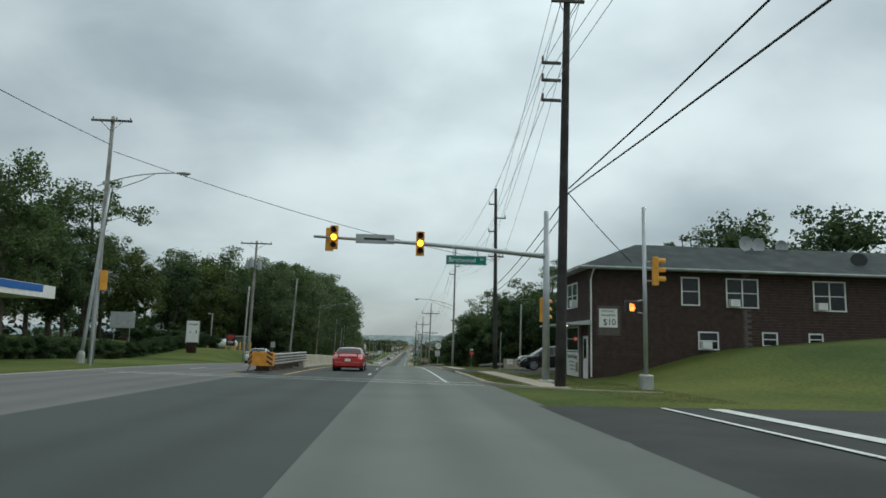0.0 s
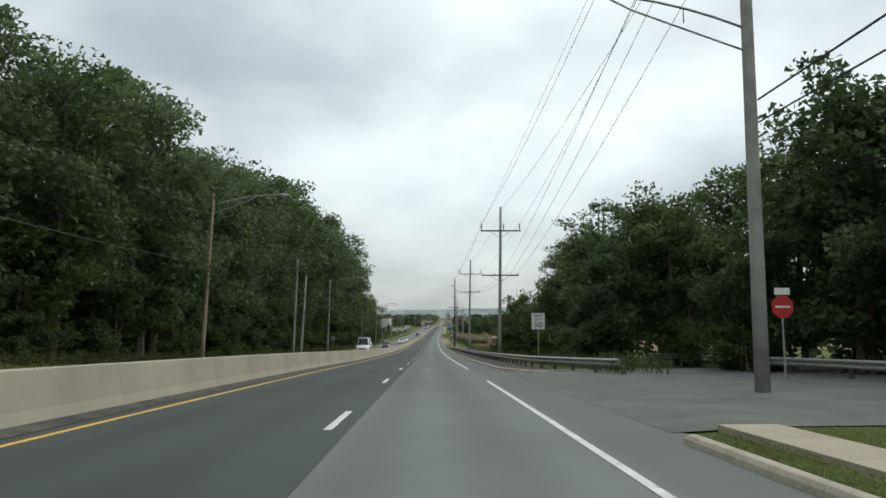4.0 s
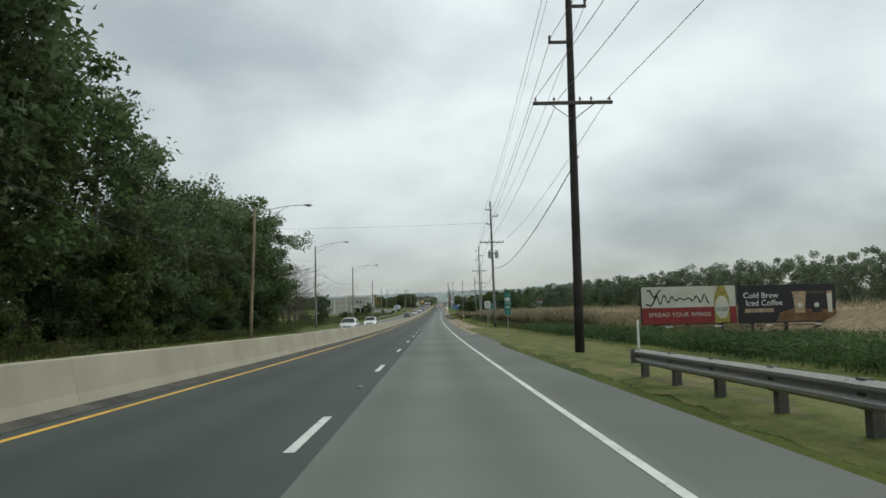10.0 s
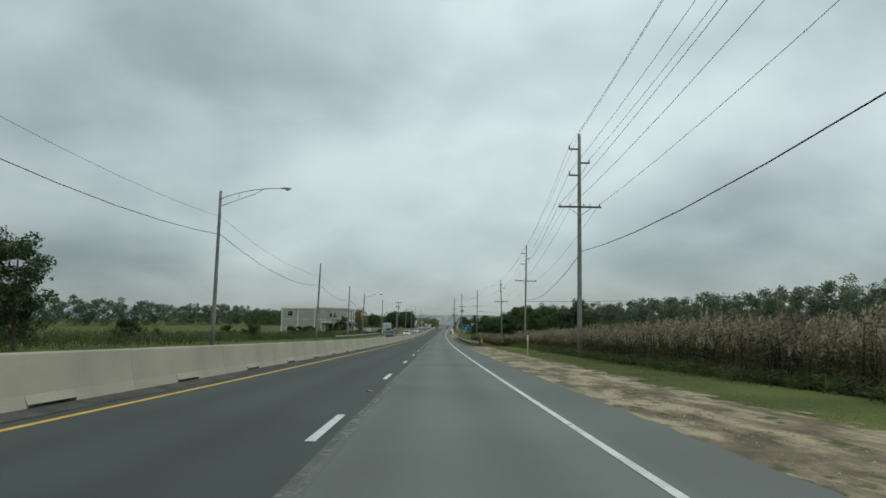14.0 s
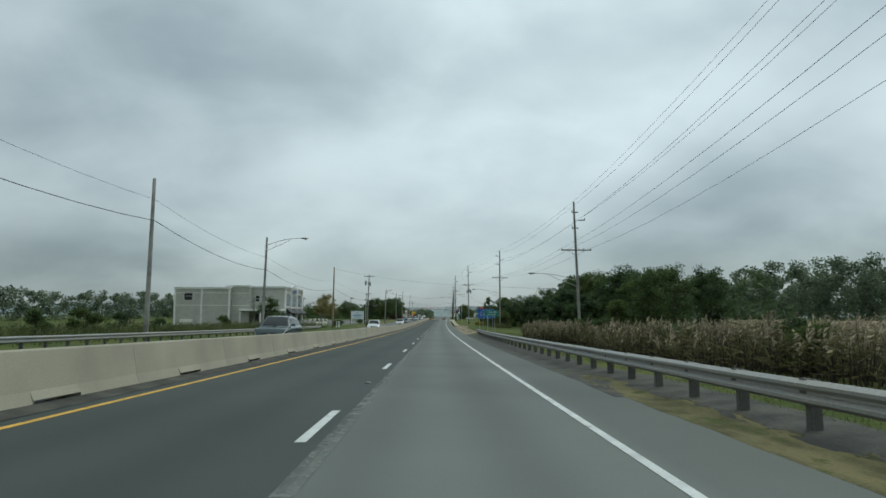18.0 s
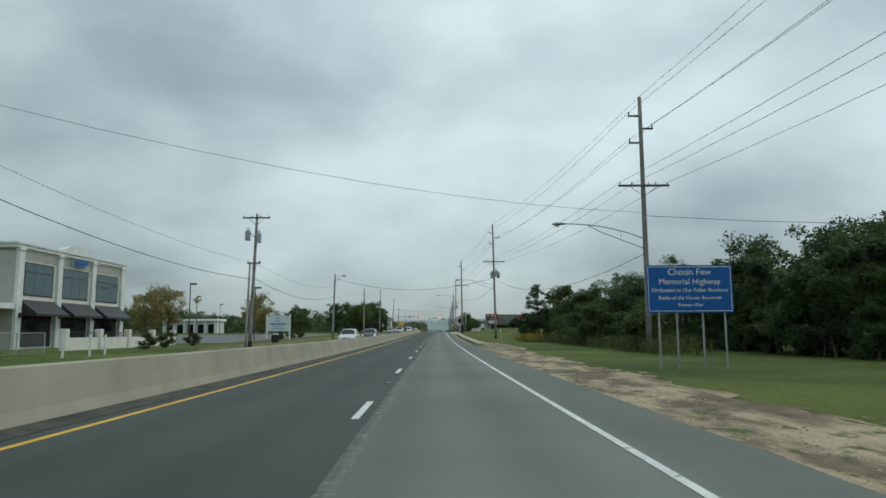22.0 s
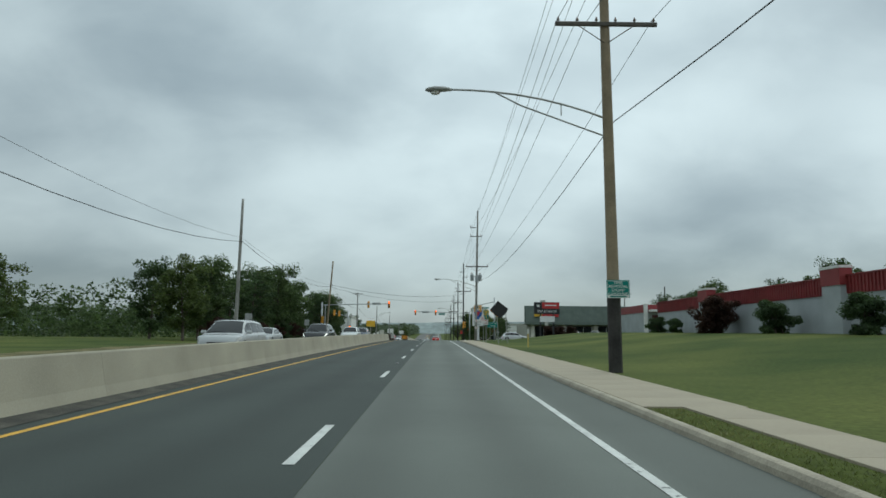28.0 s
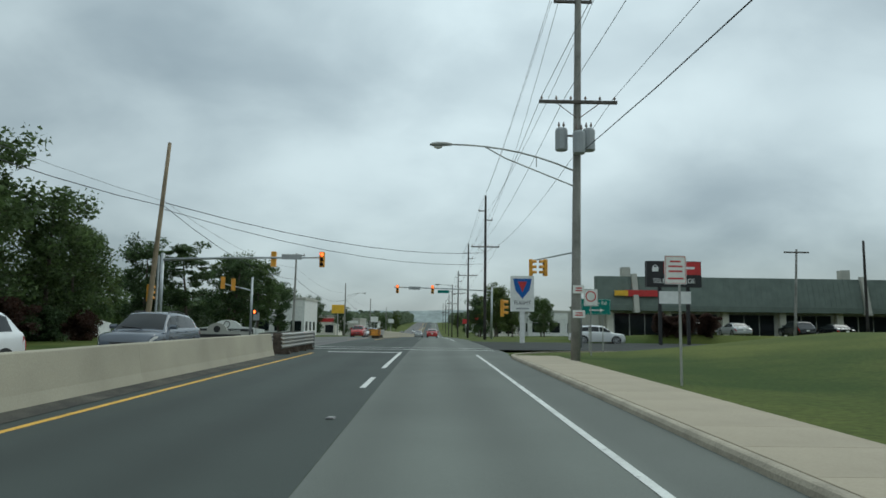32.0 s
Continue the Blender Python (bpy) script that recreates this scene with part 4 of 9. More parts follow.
def luminaire(root, h, reach, side=-1, lean=0.0, drop=0.0):
    """A bracket of two bent pipes with a cobra head; side -1 reaches to the left."""
    up, g = [], Geo()
    for u in np.linspace(0, 1, 8):
        up.append((side * reach * u, 0, h - 0.75 + (0.95 + drop) * (1 - (1 - u) ** 2.2)))
    low = [(side * reach * u * 0.55, 0, h - 1.35 + 1.05 * u) for u in np.linspace(0, 1, 4)] + [up[5]]
    arm = part("bracket_arm", g.tube(up, 0.032, 6).tube(low, 0.026, 6).cyl((side * reach * 0.3, 0, h - 0.62), (side * reach * 0.3, 0, h - 0.27), 0.018, n=5), M["steel_dull"], root, smooth=True)
    x, z = up[-1][0], up[-1][2]
    hd = Geo().loft([[(x + side * d, w * math.cos(a), z + k + e * math.sin(a)) for a in np.linspace(0, 2 * math.pi, 9)[:-1]]
                     for d, w, e, k in ((-0.12, 0.05, 0.05, 0), (0.1, 0.12, 0.08, 0.01), (0.4, 0.16, 0.10, 0.0), (0.62, 0.12, 0.07, -0.01), (0.72, 0.04, 0.03, -0.02))])
    head = part("lamp_head", hd, M["steel_dull"], root, "grey cobra-head lamp", smooth=True)
    part("lens", Geo().loft([[(x + side * (0.4 + 0.17 * r * math.cos(a)), 0.11 * r * math.sin(a), z - 0.09 - q) for a in np.linspace(0, 2 * math.pi, 9)[:-1]] for r, q in ((1, 0), (0.8, 0.06), (0.3, 0.09))]), M["lamp_lens"], head)


def transformer(root, x, y, z):
    can = part("transformer", Geo().tube([(x, y, z), (x, y, z + 0.03), (x, y, z + 0.78), (x, y, z + 0.86), (x, y, z + 0.9)], [0.2, 0.235, 0.235, 0.2, 0.08], 14), M["can_grey"], root, "grey steel transformer can")
    for dx in (-0.09, 0.09):
        part("bushing", INS, None, can, at=Matrix.Translation((x + dx, y, z + 0.87)) @ Matrix.Diagonal((0.9, 0.9, 1.5, 1)))
    part("hanger", Geo().box(min(x, 0), max(x, 0), y - 0.03, y + 0.03, z + 0.55, z + 0.62), M["rust"], can)


POLES = {}


def utility_pole(key, s, l, top, arms=(), small=(), lamp=None, cans=(), mat="pole", lean=(0, 0), label="", r=0.19, spikes=False, foot=None, group="utility poles"):
    root = thing("utility_pole", s, l, label=label, category="utility pole", group=group)
    base = gh(s, l)
    part("post", post_shape(top - base, r, r * 0.62, lean), M[mat], root, smooth=True)
    if foot:
        part("foot_wrap", Geo().cyl((0, 0, -0.2), (lean[0] * 0.1, 0, foot), r + 0.012, r + 0.006, 10), M["pole_dark"], root, "black tarred foot")
    hooks = []
    for level, (h, w, count) in enumerate(arms):
        z, tall = h - base, spikes and level == 0
        x0 = lean[0] * z / (top - base)
        a = part("cross_arm", Geo().box(x0 - w / 2, x0 + w / 2, -0.22, -0.11, z - 0.06, z + 0.06, 0.008), M["arm_wood"], root)
        for sx in (-1, 1):
            part("brace", Geo().tube([(x0 + sx * w * 0.27, -0.15, z - 0.05), (x0 + sx * 0.05, -0.13, z - 0.62)], 0.017, 4), M["rust"], a)
        for i in range(count):
            x = x0 - w / 2 + 0.1 + (w - 0.2) * i / (count - 1)
            if abs(x - x0) < 0.18:
                x += 0.28
            part("insulator", LONGINS if tall else INS, None, a, at=Matrix.Translation((x, -0.165, z + 0.06)))
            hooks.append((x, z + (0.7 if tall else 0.23)))
    for h, sx in small:
        z = h - base
        a = part("side_arm", Geo().box(min(0, sx * 0.75), max(0, sx * 0.75), -0.06, 0.04, z - 0.05, z + 0.05), M["arm_wood"], root)
        part("insulator", LONGINS, None, a, at=Matrix.Translation((sx * 0.7, 0, z - 0.02)) @ Matrix.Diagonal((0.8, 0.8, 0.5, 1)))
        hooks.append((sx * 0.7, z + 0.28))
    for x, y, h in cans:
        transformer(root, x, y, h - base)
    if lamp:
        luminaire(root, lamp[0] - base - 0.3, lamp[1])
    POLES[key] = (s, l, base, hooks, lean, top)
    return root


BR, DK, TN = "pole", "pole_dark", "pole_tan"
RIGHT = [
    ("r_behind", -38, 7.5, 15.5, ((12.6, 2.6, 4),), ((14.6, -1), (13.8, 1)), None, (), BR, (0, 0), "tall weathered wooden utility pole"),
    ("r0", 24.7, 5.85, 15.6, ((14.9, 1.3, 2),), ((12.4, -1), (11.7, -1), (10.9, -1)), None, (), DK, (0.25, 0), "tall dark tarred wooden utility pole at the street corner"),
    ("r1", 57.8, 8.1, 15.6, ((10.1, 2.0, 4), (9.6, 1.4, 3)), ((14.2, -1), (13.0, 1), (11.8, -1)), None, (), DK, (-0.15, 0), "tall dark wooden utility pole on a lawn"),
    ("r2", 102.6, 8.0, 18.6, (), ((16.6, -1), (15.2, 1), (14.0, -1)), (10.2, 5.2), (), BR, (0.1, 0), "tall wooden utility pole with a street lamp"),
    ("r3", 150.1, 6.5, 14.3, ((12.0, 3.8, 3), (7.8, 3.5, 4)), (), None, (), BR, (0.25, 0), "wooden utility pole with two broad crossarms and upright insulators"),
    ("r4", 196.0, 6.2, 14.8, ((12.5, 3.6, 3), (9.6, 3.1, 4)), (), None, (), BR, (0.3, 0), "wooden utility pole with two broad crossarms and upright insulators"),
    ("r5", 247.4, 5.5, 16.3, ((9.4, 3.0, 5),), ((14.4, -1), (13.2, 1), (11.8, -1)), None, (), DK, (0.1, 0), "dark wooden utility pole with one crossarm"),
    ("r6", 307.2, 7.85, 15.8, ((10.6, 3.0, 6),), ((14.7, -1), (13.9, 1), (12.9, -1)), None, ((-0.42, -0.1, 8.6), (0.42, -0.1, 8.6)), BR, (-0.2, 0), "wooden utility pole with crossarm and switch gear"),
    ("r7", 365.3, 9.9, 15.8, ((10.5, 3.0, 5),), ((14.7, -1), (13.7, 1), (12.8, -1)), None, (), BR, (0, 0), "wooden utility pole above tall reeds"),
    ("r8", 431.0, 14.35, 16.4, ((10.4, 3.5, 5),), ((15.0, -1), (14.1, 1), (13.2, -1)), None, (), BR, (0.2, 0), "wooden utility pole above tall reeds"),
    ("r9", 491.2, 15.95, 15.0, ((9.5, 3.4, 5),), ((13.8, -1), (12.9, 1), (12.0, -1)), (7.0, 5.0), (), BR, (-0.5, 0), "leaning wooden utility pole with a street lamp"),
    ("r10", 552.6, 12.5, 15.7, ((10.1, 3.1, 5),), ((14.5, -1), (13.7, 1), (12.8, -1)), (7.9, 4.9), (), BR, (0.0, 0), "wooden utility pole with crossarm and street lamp"),
    ("r11", 612.0, 8.5, 16.9, ((11.3, 3.2, 6),), ((15.6, -1), (14.9, 1), (14.0, -1)), (8.8, 5.1), ((-0.45, -0.1, 8.9), (0.1, -0.45, 9.1), (0.5, -0.1, 8.9)), BR, (-0.25, 0), "wooden utility pole with transformers and a street lamp"),
    ("r12", 669.5, 5.51, 17.0, ((11.2, 3.3, 6),), ((15.6, -1), (14.8, 1)), (9.1, 5.2), (), TN, (-0.15, 0), "tan wooden utility pole with a black foot, crossarm and street lamp"),
    ("r13", 739.2, 5.3, 17.5, ((9.9, 3.0, 6),), ((15.2, -1), (14.0, -1), (14.0, 1)), (8.3, 4.8), ((-0.5, -0.1, 8.0), (0.1, -0.45, 7.8), (0.55, -0.1, 8.0)), BR, (0.25, 0), "wooden utility pole at the crossing with transformers and a street lamp"),
    ("r14", 786.3, 5.5, 15.5, ((9.9, 3.0, 5),), ((13.8, -1), (12.8, 1)), None, (), DK, (0, 0), "far wooden utility pole along the highway"),
    ("r15", 822, 5.5, 15.0, ((9.9, 3.0, 5),), ((13.5, -1), (12.6, 1)), (8.5, 4.5), (), DK, (0, 0), "far wooden utility pole along the highway"),
    ("r16", 868, 5.6, 15.0, ((9.9, 3.0, 5),), ((13.5, -1), (12.6, 1)), None, (), DK, (0, 0), "far wooden utility pole along the highway"),
    ("r17", 915, 5.6, 15.5, ((9.9, 3.0, 5),), ((13.5, -1), (12.6, 1)), None, (), DK, (0, 0), "far wooden utility pole along the highway"),
    ("r18", 965, 5.8, 15.5, ((9.9, 3.0, 5),), ((13.5, -1), (12.6, 1)), None, (), DK, (0, 0), "far wooden utility pole along the highway"),
    ("r19", 1030, 5.8, 15.5, ((9.9, 3.0, 5),), ((13.5, -1), (12.6, 1)), None, (), DK, (0, 0), "far wooden utility pole along the highway"),
    ("r20", 1110, 5.8, 15.5, ((9.9, 3.0, 5),), ((13.5, -1), (12.6, 1)), None, (), DK, (0, 0), "far wooden utility pole along the highway"),
]
for key, s, l, top, arms, small, lamp, cans, mat, lean, lab in RIGHT:
    utility_pole(key, s, l, top, arms, small, lamp, cans, mat, lean, lab, r=0.2 if key in ("r0", "r1", "r12") else 0.18, spikes=key in ("r3", "r4"), foot=2.6 if key == "r12" else (0.5 if key in ("r6", "r11") else None))
LEFT = [
    ("l_behind", -20, -19, 12.0, (), (), None, (), BR, (0, 0), "wooden utility pole across the highway"),
    ("l0", 41.0, -17.8, 14.9, ((14.6, 2.4, 3),), (), None, (), BR, (0.0, 0), "wooden utility pole with crossarm beside the filling station"),
    ("l1", 71.0, -15.3, 12.5, ((12.2, 3.2, 4),), (), None, ((-0.55, 0, 9.6), (-0.1, -0.4, 9.7), (0.6, 0, 9.5)), BR, (0.2, 0), "wooden utility pole with transformers and a broad crossarm"),
    ("l2", 106.0, -16.6, 13.0, (), (), None, (), BR, (0.55, 0), "leaning bare wooden pole before the woods"),
    ("l3", 135.5, -16.2, 12.3, (), (), (12.0, 5.2), (), TN, (0.5, 0), "leaning wooden pole with a street lamp"),
    ("l4", 164.0, -15.4, 11.2, (), (), None, (), BR, (0.35, 0), "weathered wooden pole against dark woods"),
    ("l5", 160.5, -13.9, 8.9, (), (), None, (), BR, (0.5, 0), "short bare wooden pole against dark woods"),
    ("l6", 191.5, -15.7, 11.3, (), (), (11.4, 4.9), (), BR, (0.3, 0), "weathered wooden pole with a street lamp"),
    ("l7", 243.3, -15.9, 9.2, (), (), None, (), BR, (0.2, 0), "weathered wooden pole against dark woods"),
    ("l8", 283.5, -16.1, 11.6, (), (), (11.7, 4.9), (), TN, (0.45, 0), "leaning wooden pole with a street lamp"),
    ("l9", 325.0, -17.4, 12.5, (), (), (12.8, 4.4), (), BR, (0, 0), "weathered wooden pole with a street lamp"),
    ("l10", 371.4, -17.4, 12.4, (), (), (12.5, 4.9), (), BR, (0, 0), "weathered wooden pole with a street lamp"),
    ("l11", 419.4, -17.9, 11.5, (), (), None, (), BR, (0.25, 0), "bare weathered wooden pole"),
    ("l12", 459.8, -18.7, 10.8, (), (), None, (), BR, (0.1, 0), "bare weathered wooden pole"),
    ("l13", 492.0, -19.4, 10.9, (), (), (10.6, 4.2), (), BR, (0.25, 0), "weathered wooden pole with a street lamp"),
    ("l14", 538.7, -18.8, 11.1, (), (), None, (), TN, (0.1, 0), "bare tan wooden pole"),
    ("l15", 571.6, -16.2, 11.8, ((11.4, 2.4, 4), (7.4, 1.2, 2)), (), None, ((-0.4, -0.1, 9.4), (0.55, -0.1, 9.2)), BR, (0.35, 0), "wooden pole with transformers and tangled gear"),
    ("l16", 617.6, -16.1, 10.1, (), (), (9.6, 1.3), (), BR, (0.3, 0), "weathered wooden pole with a small lamp"),
    ("l17", 658.3, -15.8, 10.1, (), (), None, (), BR, (0, 0), "bare weathered wooden pole"),
    ("l18", 706.3, -16.8, 12.4, (), (), None, (), BR, (0.15, 0), "bare weathered wooden pole"),
    ("l19", 754.4, -16.9, 12.1, (), (), None, (), TN, (0.8, 0), "leaning tan wooden pole at the crossing"),
    ("l20", 800, -17.5, 10.5, ((10.2, 2.2, 4),), (), None, (), BR, (0.1, 0), "wooden pole with a crossarm past the lights"),
    ("l21", 850, -17.5, 10.5, (), (), (8.4, 3.5), (), BR, (0, 0), "wooden pole with a street lamp past the lights"),
    ("l22", 905, -17.5, 10.5, (), (), None, (), BR, (0, 0), "far bare wooden pole"),
    ("l23", 970, -17.5, 10.5, (), (), None, (), BR, (0, 0), "far bare wooden pole"),
]
for key, s, l, top, arms, small, lamp, cans, mat, lean, lab in LEFT:
    rt = utility_pole(key, s, l, top, arms, small, None, cans, mat, lean, lab, r=0.17, foot=0.6 if key in ("l15",) else None)
    if lamp:
        luminaire(rt, lamp[0] - gh(s, l), lamp[1], side=1)
# the slim second leg beside two of the poles
for key, dx in (("l1", -0.55), ("l15", -0.45)):
    s, l, base, hooks, lean, top = POLES[key]
    rt = thing("conduit_pole", s + 0.3, l + dx, label="slim grey conduit pole beside a utility pole", category="pole")
    part("post", post_shape(top * 0.62, 0.10, 0.085, (0.2, 0)), M["steel_dull"], rt, smooth=True)
s, l = 41.0, -16.6
rt = thing("lamp_standard", s - 0.8, -18.0, label="grey metal lamp standard with a long curved arm", category="street lamp")
part("post", post_shape(10.2, 0.11, 0.07, (0.75, 0)), M["steel"], rt, smooth=True)
part("base", Geo().tube([(0, 0, -0.1), (0, 0, 0.5), (0.02, 0, 0.7)], [0.26, 0.22, 0.13], 8), M["steel_dull"], rt)
luminaire(rt, 11.0, 4.6, side=1)


def span(a, b, sag, r, mat, n=9):
    pts = []
    for u in np.linspace(0, 1, n):
        p = a.lerp(b, u)
        p.z -= 4 * sag * u * (1 - u)
        pts.append(p)
    return pts


def hook(key, x, z):
    s, l, base, hooks, lean, top = POLES[key]
    return P(s, l + x + lean[0] * z / max(top - base, 1), base + z)


def wire(points, sag, r, mat, label, n=9):
    pts = []
    for a, b in zip(points, points[1:]):
        seg = span(a, b, sag * min(1.0, ((b - a).length / 55) ** 2 + 0.15), r, mat, n)
        pts += seg if not pts else seg[1:]
    g = Geo().tube(pts, r, 5)
    ob = part("overhead_wire", g, M[mat])
    return tagged(ob, label, "overhead wire", "wires along the highway")


rk = [r[0] for r in RIGHT]
for i, (frac, sag) in enumerate(((-1.0, 0.7), (-0.35, 0.75), (1.0, 0.75))):
    pts = []
    for key in rk:
        s, l, base, hooks, lean, top = POLES[key]
        arm = [a for a in [r for r in RIGHT if r[0] == key][0][4]]
        if arm:
            h, w, _ = arm[-1] if key in ("r3", "r4") else arm[0]
            side = (0.15, 0.62, 1.0)[i] if key in ("r3", "r4") else frac
            pts.append(hook(key, side * (w / 2 - 0.1), h - base + 0.22))
        else:
            pts.append(hook(key, frac * 0.7, 14.6 - base - i * 0.4))
    wire(pts, sag, 0.011, "wire", "thin grey power line strung from pole to pole")
for i in range(3):
    pts = []
    for key in rk:
        s, l, base, hooks, lean, top = POLES[key]
        sm = [r for r in RIGHT if r[0] == key][0][5]
        if len(sm) > i:
            pts.append(hook(key, sm[i][1] * 0.7, sm[i][0] - base + 0.25))
        elif key in ("r3", "r4"):
            pts.append(hook(key, (-1.8, 0.2, 1.8)[i], top - base - (1.6, 0.05, 1.6)[i]))
        else:
            pts.append(hook(key, (-0.6, 0.6, 0)[i], top - base - 0.4 - 0.8 * i))
    wire(pts, 0.8, 0.011, "wire", "thin grey power line at the top of the poles")
wire([hook(k, 0, POLES[k][5] - POLES[k][2] + 0.05) for k in rk if k not in ("r3", "r4")], 0.6, 0.010, "wire", "thin grey wire over the tips of the poles")
wire([hook(k, 0.2, 7.3 - POLES[k][2]) for k in rk[:4]], 0.5, 0.026, "cable", "thick black cable between the dark poles")
wire([hook(k, 0.15, 6.7 - POLES[k][2]) for k in rk[1:4]], 0.7, 0.022, "cable", "thick black cable between the dark poles")
wire([hook(k, 0.2, 7.4 - POLES[k][2]) for k in rk[6:10]], 1.2, 0.022, "cable", "thick black cable sagging between poles")
wire([hook(k, 0.2, 8.0 - POLES[k][2]) for k in rk[12:15]], 1.1, 0.016, "cable", "thick black cable sagging between poles")
wire([hook("r0", 0.2, 7.4), hook("r_behind", 0.2, 13.0)], 1.3, 0.026, "cable", "thick black cable over the side street")
wire([hook("r0", 0.2, 7.2), P(34.6, 12, 6.1)], 0.4, 0.02, "cable", "service cable to the brick house")
lk = [r[0] for r in LEFT]
HELD = {"l9": 8.9, "l10": 8.9, "l11": 8.3, "l12": 8.0, "l15": 6.0, "l16": 6.7, "l17": 7.6, "l18": 8.7, "l19": 8.2}
wire([hook(k, 0.16, HELD.get(k, min(7.2, POLES[k][5] - 1.5)) - POLES[k][2]) for k in lk[1:] if k not in ("l5", "l4", "l2")], 1.3, 0.021, "cable", "thick black cable sagging between poles across the highway")
wire([hook(k, 0.12, min(HELD.get(k, 7.2) + (0.3 if k in ("l18", "l19") else 1.4), POLES[k][5] - 0.3) - POLES[k][2]) for k in lk[9:] if k != "l5"], 1.0, 0.011, "wire", "thin power line across the highway")
wire([hook("l0", 0.2, 12.6), hook("r1", -0.2, 9.2)], 1.3, 0.021, "cable", "thick black cable slung over the highway")
wire([hook("l_behind", 0.2, 11.4), hook("l0", 0, 13.0)], 1.0, 0.021, "cable", "thick black cable across the highway")
wire([hook("l16", 0.2, 9.3), hook("r11", -0.2, 8.8)], 5.0, 0.02, "cable", "black cable slung over the highway")
wire([hook("l14", 0.2, 10.6), hook("r10", -0.1, 8.4)], 1.6, 0.011, "wire", "thin wire slung over the highway")
wire([hook("r10", 0.15, 6.0), hook("r11", 0.15, 8.6)], 1.9, 0.018, "cable", "thick black cable sagging between poles")
wire([hook("l19", 0.2, 8.3), hook("r14", -0.2, 9.2)], 1.6, 0.024, "cable", "black cable slung over the crossing")
wire([hook("l19", 0.2, 7.9), hook("r14", -0.2, 8.0)], 1.7, 0.02, "cable", "black cable slung over the crossing")
wire([hook("r10", 0.1, 8.2), P(560, 70, 11.5)], 1.4, 0.016, "cable", "black cable running off over the trees")
wire([hook("r8", 0.2, 7.6), P(440, 80, 12.0)], 1.0, 0.022, "cable", "black cable running off over the reeds")
wire([P(300, -80, 16.0), hook("r6", 0.1, 13.0)], 1.6, 0.011, "wire", "thin wire slung over the highway")


# ---- traffic signals ----
def signal_head(parent, x, y, z, lit=None, turn=0.0, back=False, name="signal_head"):
    """A three-lamp head that hangs from its middle; lit: which lamp burns."""
    m = Matrix.Translation((x, y, z)) @ pose(0, 0, 0, 0, 0, turn)
    head = part(name, Geo().box(-0.18, 0.18, -0.1, 0.12, -0.53, 0.53, 0.03), M["signal_amber"], parent, "amber signal head", at=m)
    for i, dz in enumerate((0.34, 0.0, -0.34)):
        g, rings = Geo(), []
        for a in np.linspace(-0.2, math.pi + 0.2, 9):
            rings.append([(0.135 * math.cos(a), -0.1, dz + 0.135 * math.sin(a)), (0.15 * math.cos(a), -0.1, dz + 0.15 * math.sin(a)),
                          (0.14 * math.cos(a), -0.36, dz + 0.14 * math.sin(a) + 0.0), (0.127 * math.cos(a), -0.36, dz + 0.127 * math.sin(a))])
        part("visor", g.loft(rings), M["signal_amber"], head)
        on = lit == i
        mat = M["lit_red"] if on and i == 0 else M["lit_amber"] if on and i == 1 else M["black"]
        part("lamp", Geo().loft([[(r * math.cos(a), yy, dz + r * math.sin(a)) for a in np.linspace(0, 2 * math.pi, 13)[:-1]] for r, yy in ((0.13, -0.105), (0.11, -0.125), (0.05, -0.14))]), mat, head)
    return head


def plate(parent, x, z, w, h, y, mat, name="sign_panel", rim=None, back=True):
    p = part(name, Geo().box(x - w / 2, x + w / 2, y - 0.006, y + 0.006, z - h / 2, z + h / 2), M[mat], parent)
    if rim:
        g = Geo()
        e, b = 0.03 * max(0.6, min(w, h)), 0.012 * max(0.8, min(w, h))
        for x0, x1, z0, z1 in ((-w / 2 + e, w / 2 - e, h / 2 - e - b, h / 2 - e), (-w / 2 + e, w / 2 - e, -h / 2 + e, -h / 2 + e + b), (-w / 2 + e, -w / 2 + e + b, -h / 2 + e, h / 2 - e), (w / 2 - e - b, w / 2 - e, -h / 2 + e, h / 2 - e)):
            g.face((x + x0, y - 0.009, z + z0), (x + x1, y - 0.009, z + z0), (x + x1, y - 0.009, z + z1), (x + x0, y - 0.009, z + z1))
        part("border", g, M[rim], p)
    return p


def bars(parent, x, z, w, h, y, mat, rows=3, name="lettering", gap=0.5):
    g = Geo()
    rnd = random.Random(int(w * 1000 + h * 777))
    for i in range(rows):
        zc = z + h / 2 - h * (i + 0.5) / rows
        k = rnd.uniform(0.7, 1.0) * w / 2
        g.face((x - k, y, zc - h / rows * gap / 2), (x + k, y, zc - h / rows * gap / 2), (x + k, y, zc + h / rows * gap / 2), (x - k, y, zc + h / rows * gap / 2))
    return part(name, g, M[mat], parent)


def uprights(root, xs, h, mat="steel_dull", w=0.05, y=0.03):
    for x in xs:
        part("post", Geo().loft([[(x + a, y + b, z) for a, b in ((-w / 2, 0), (-w / 2, 0.03), (-w / 5, 0.045), (w / 5, 0.045), (w / 2, 0.03), (w / 2, 0))] for z in (-0.3, h)]), M[mat], root)


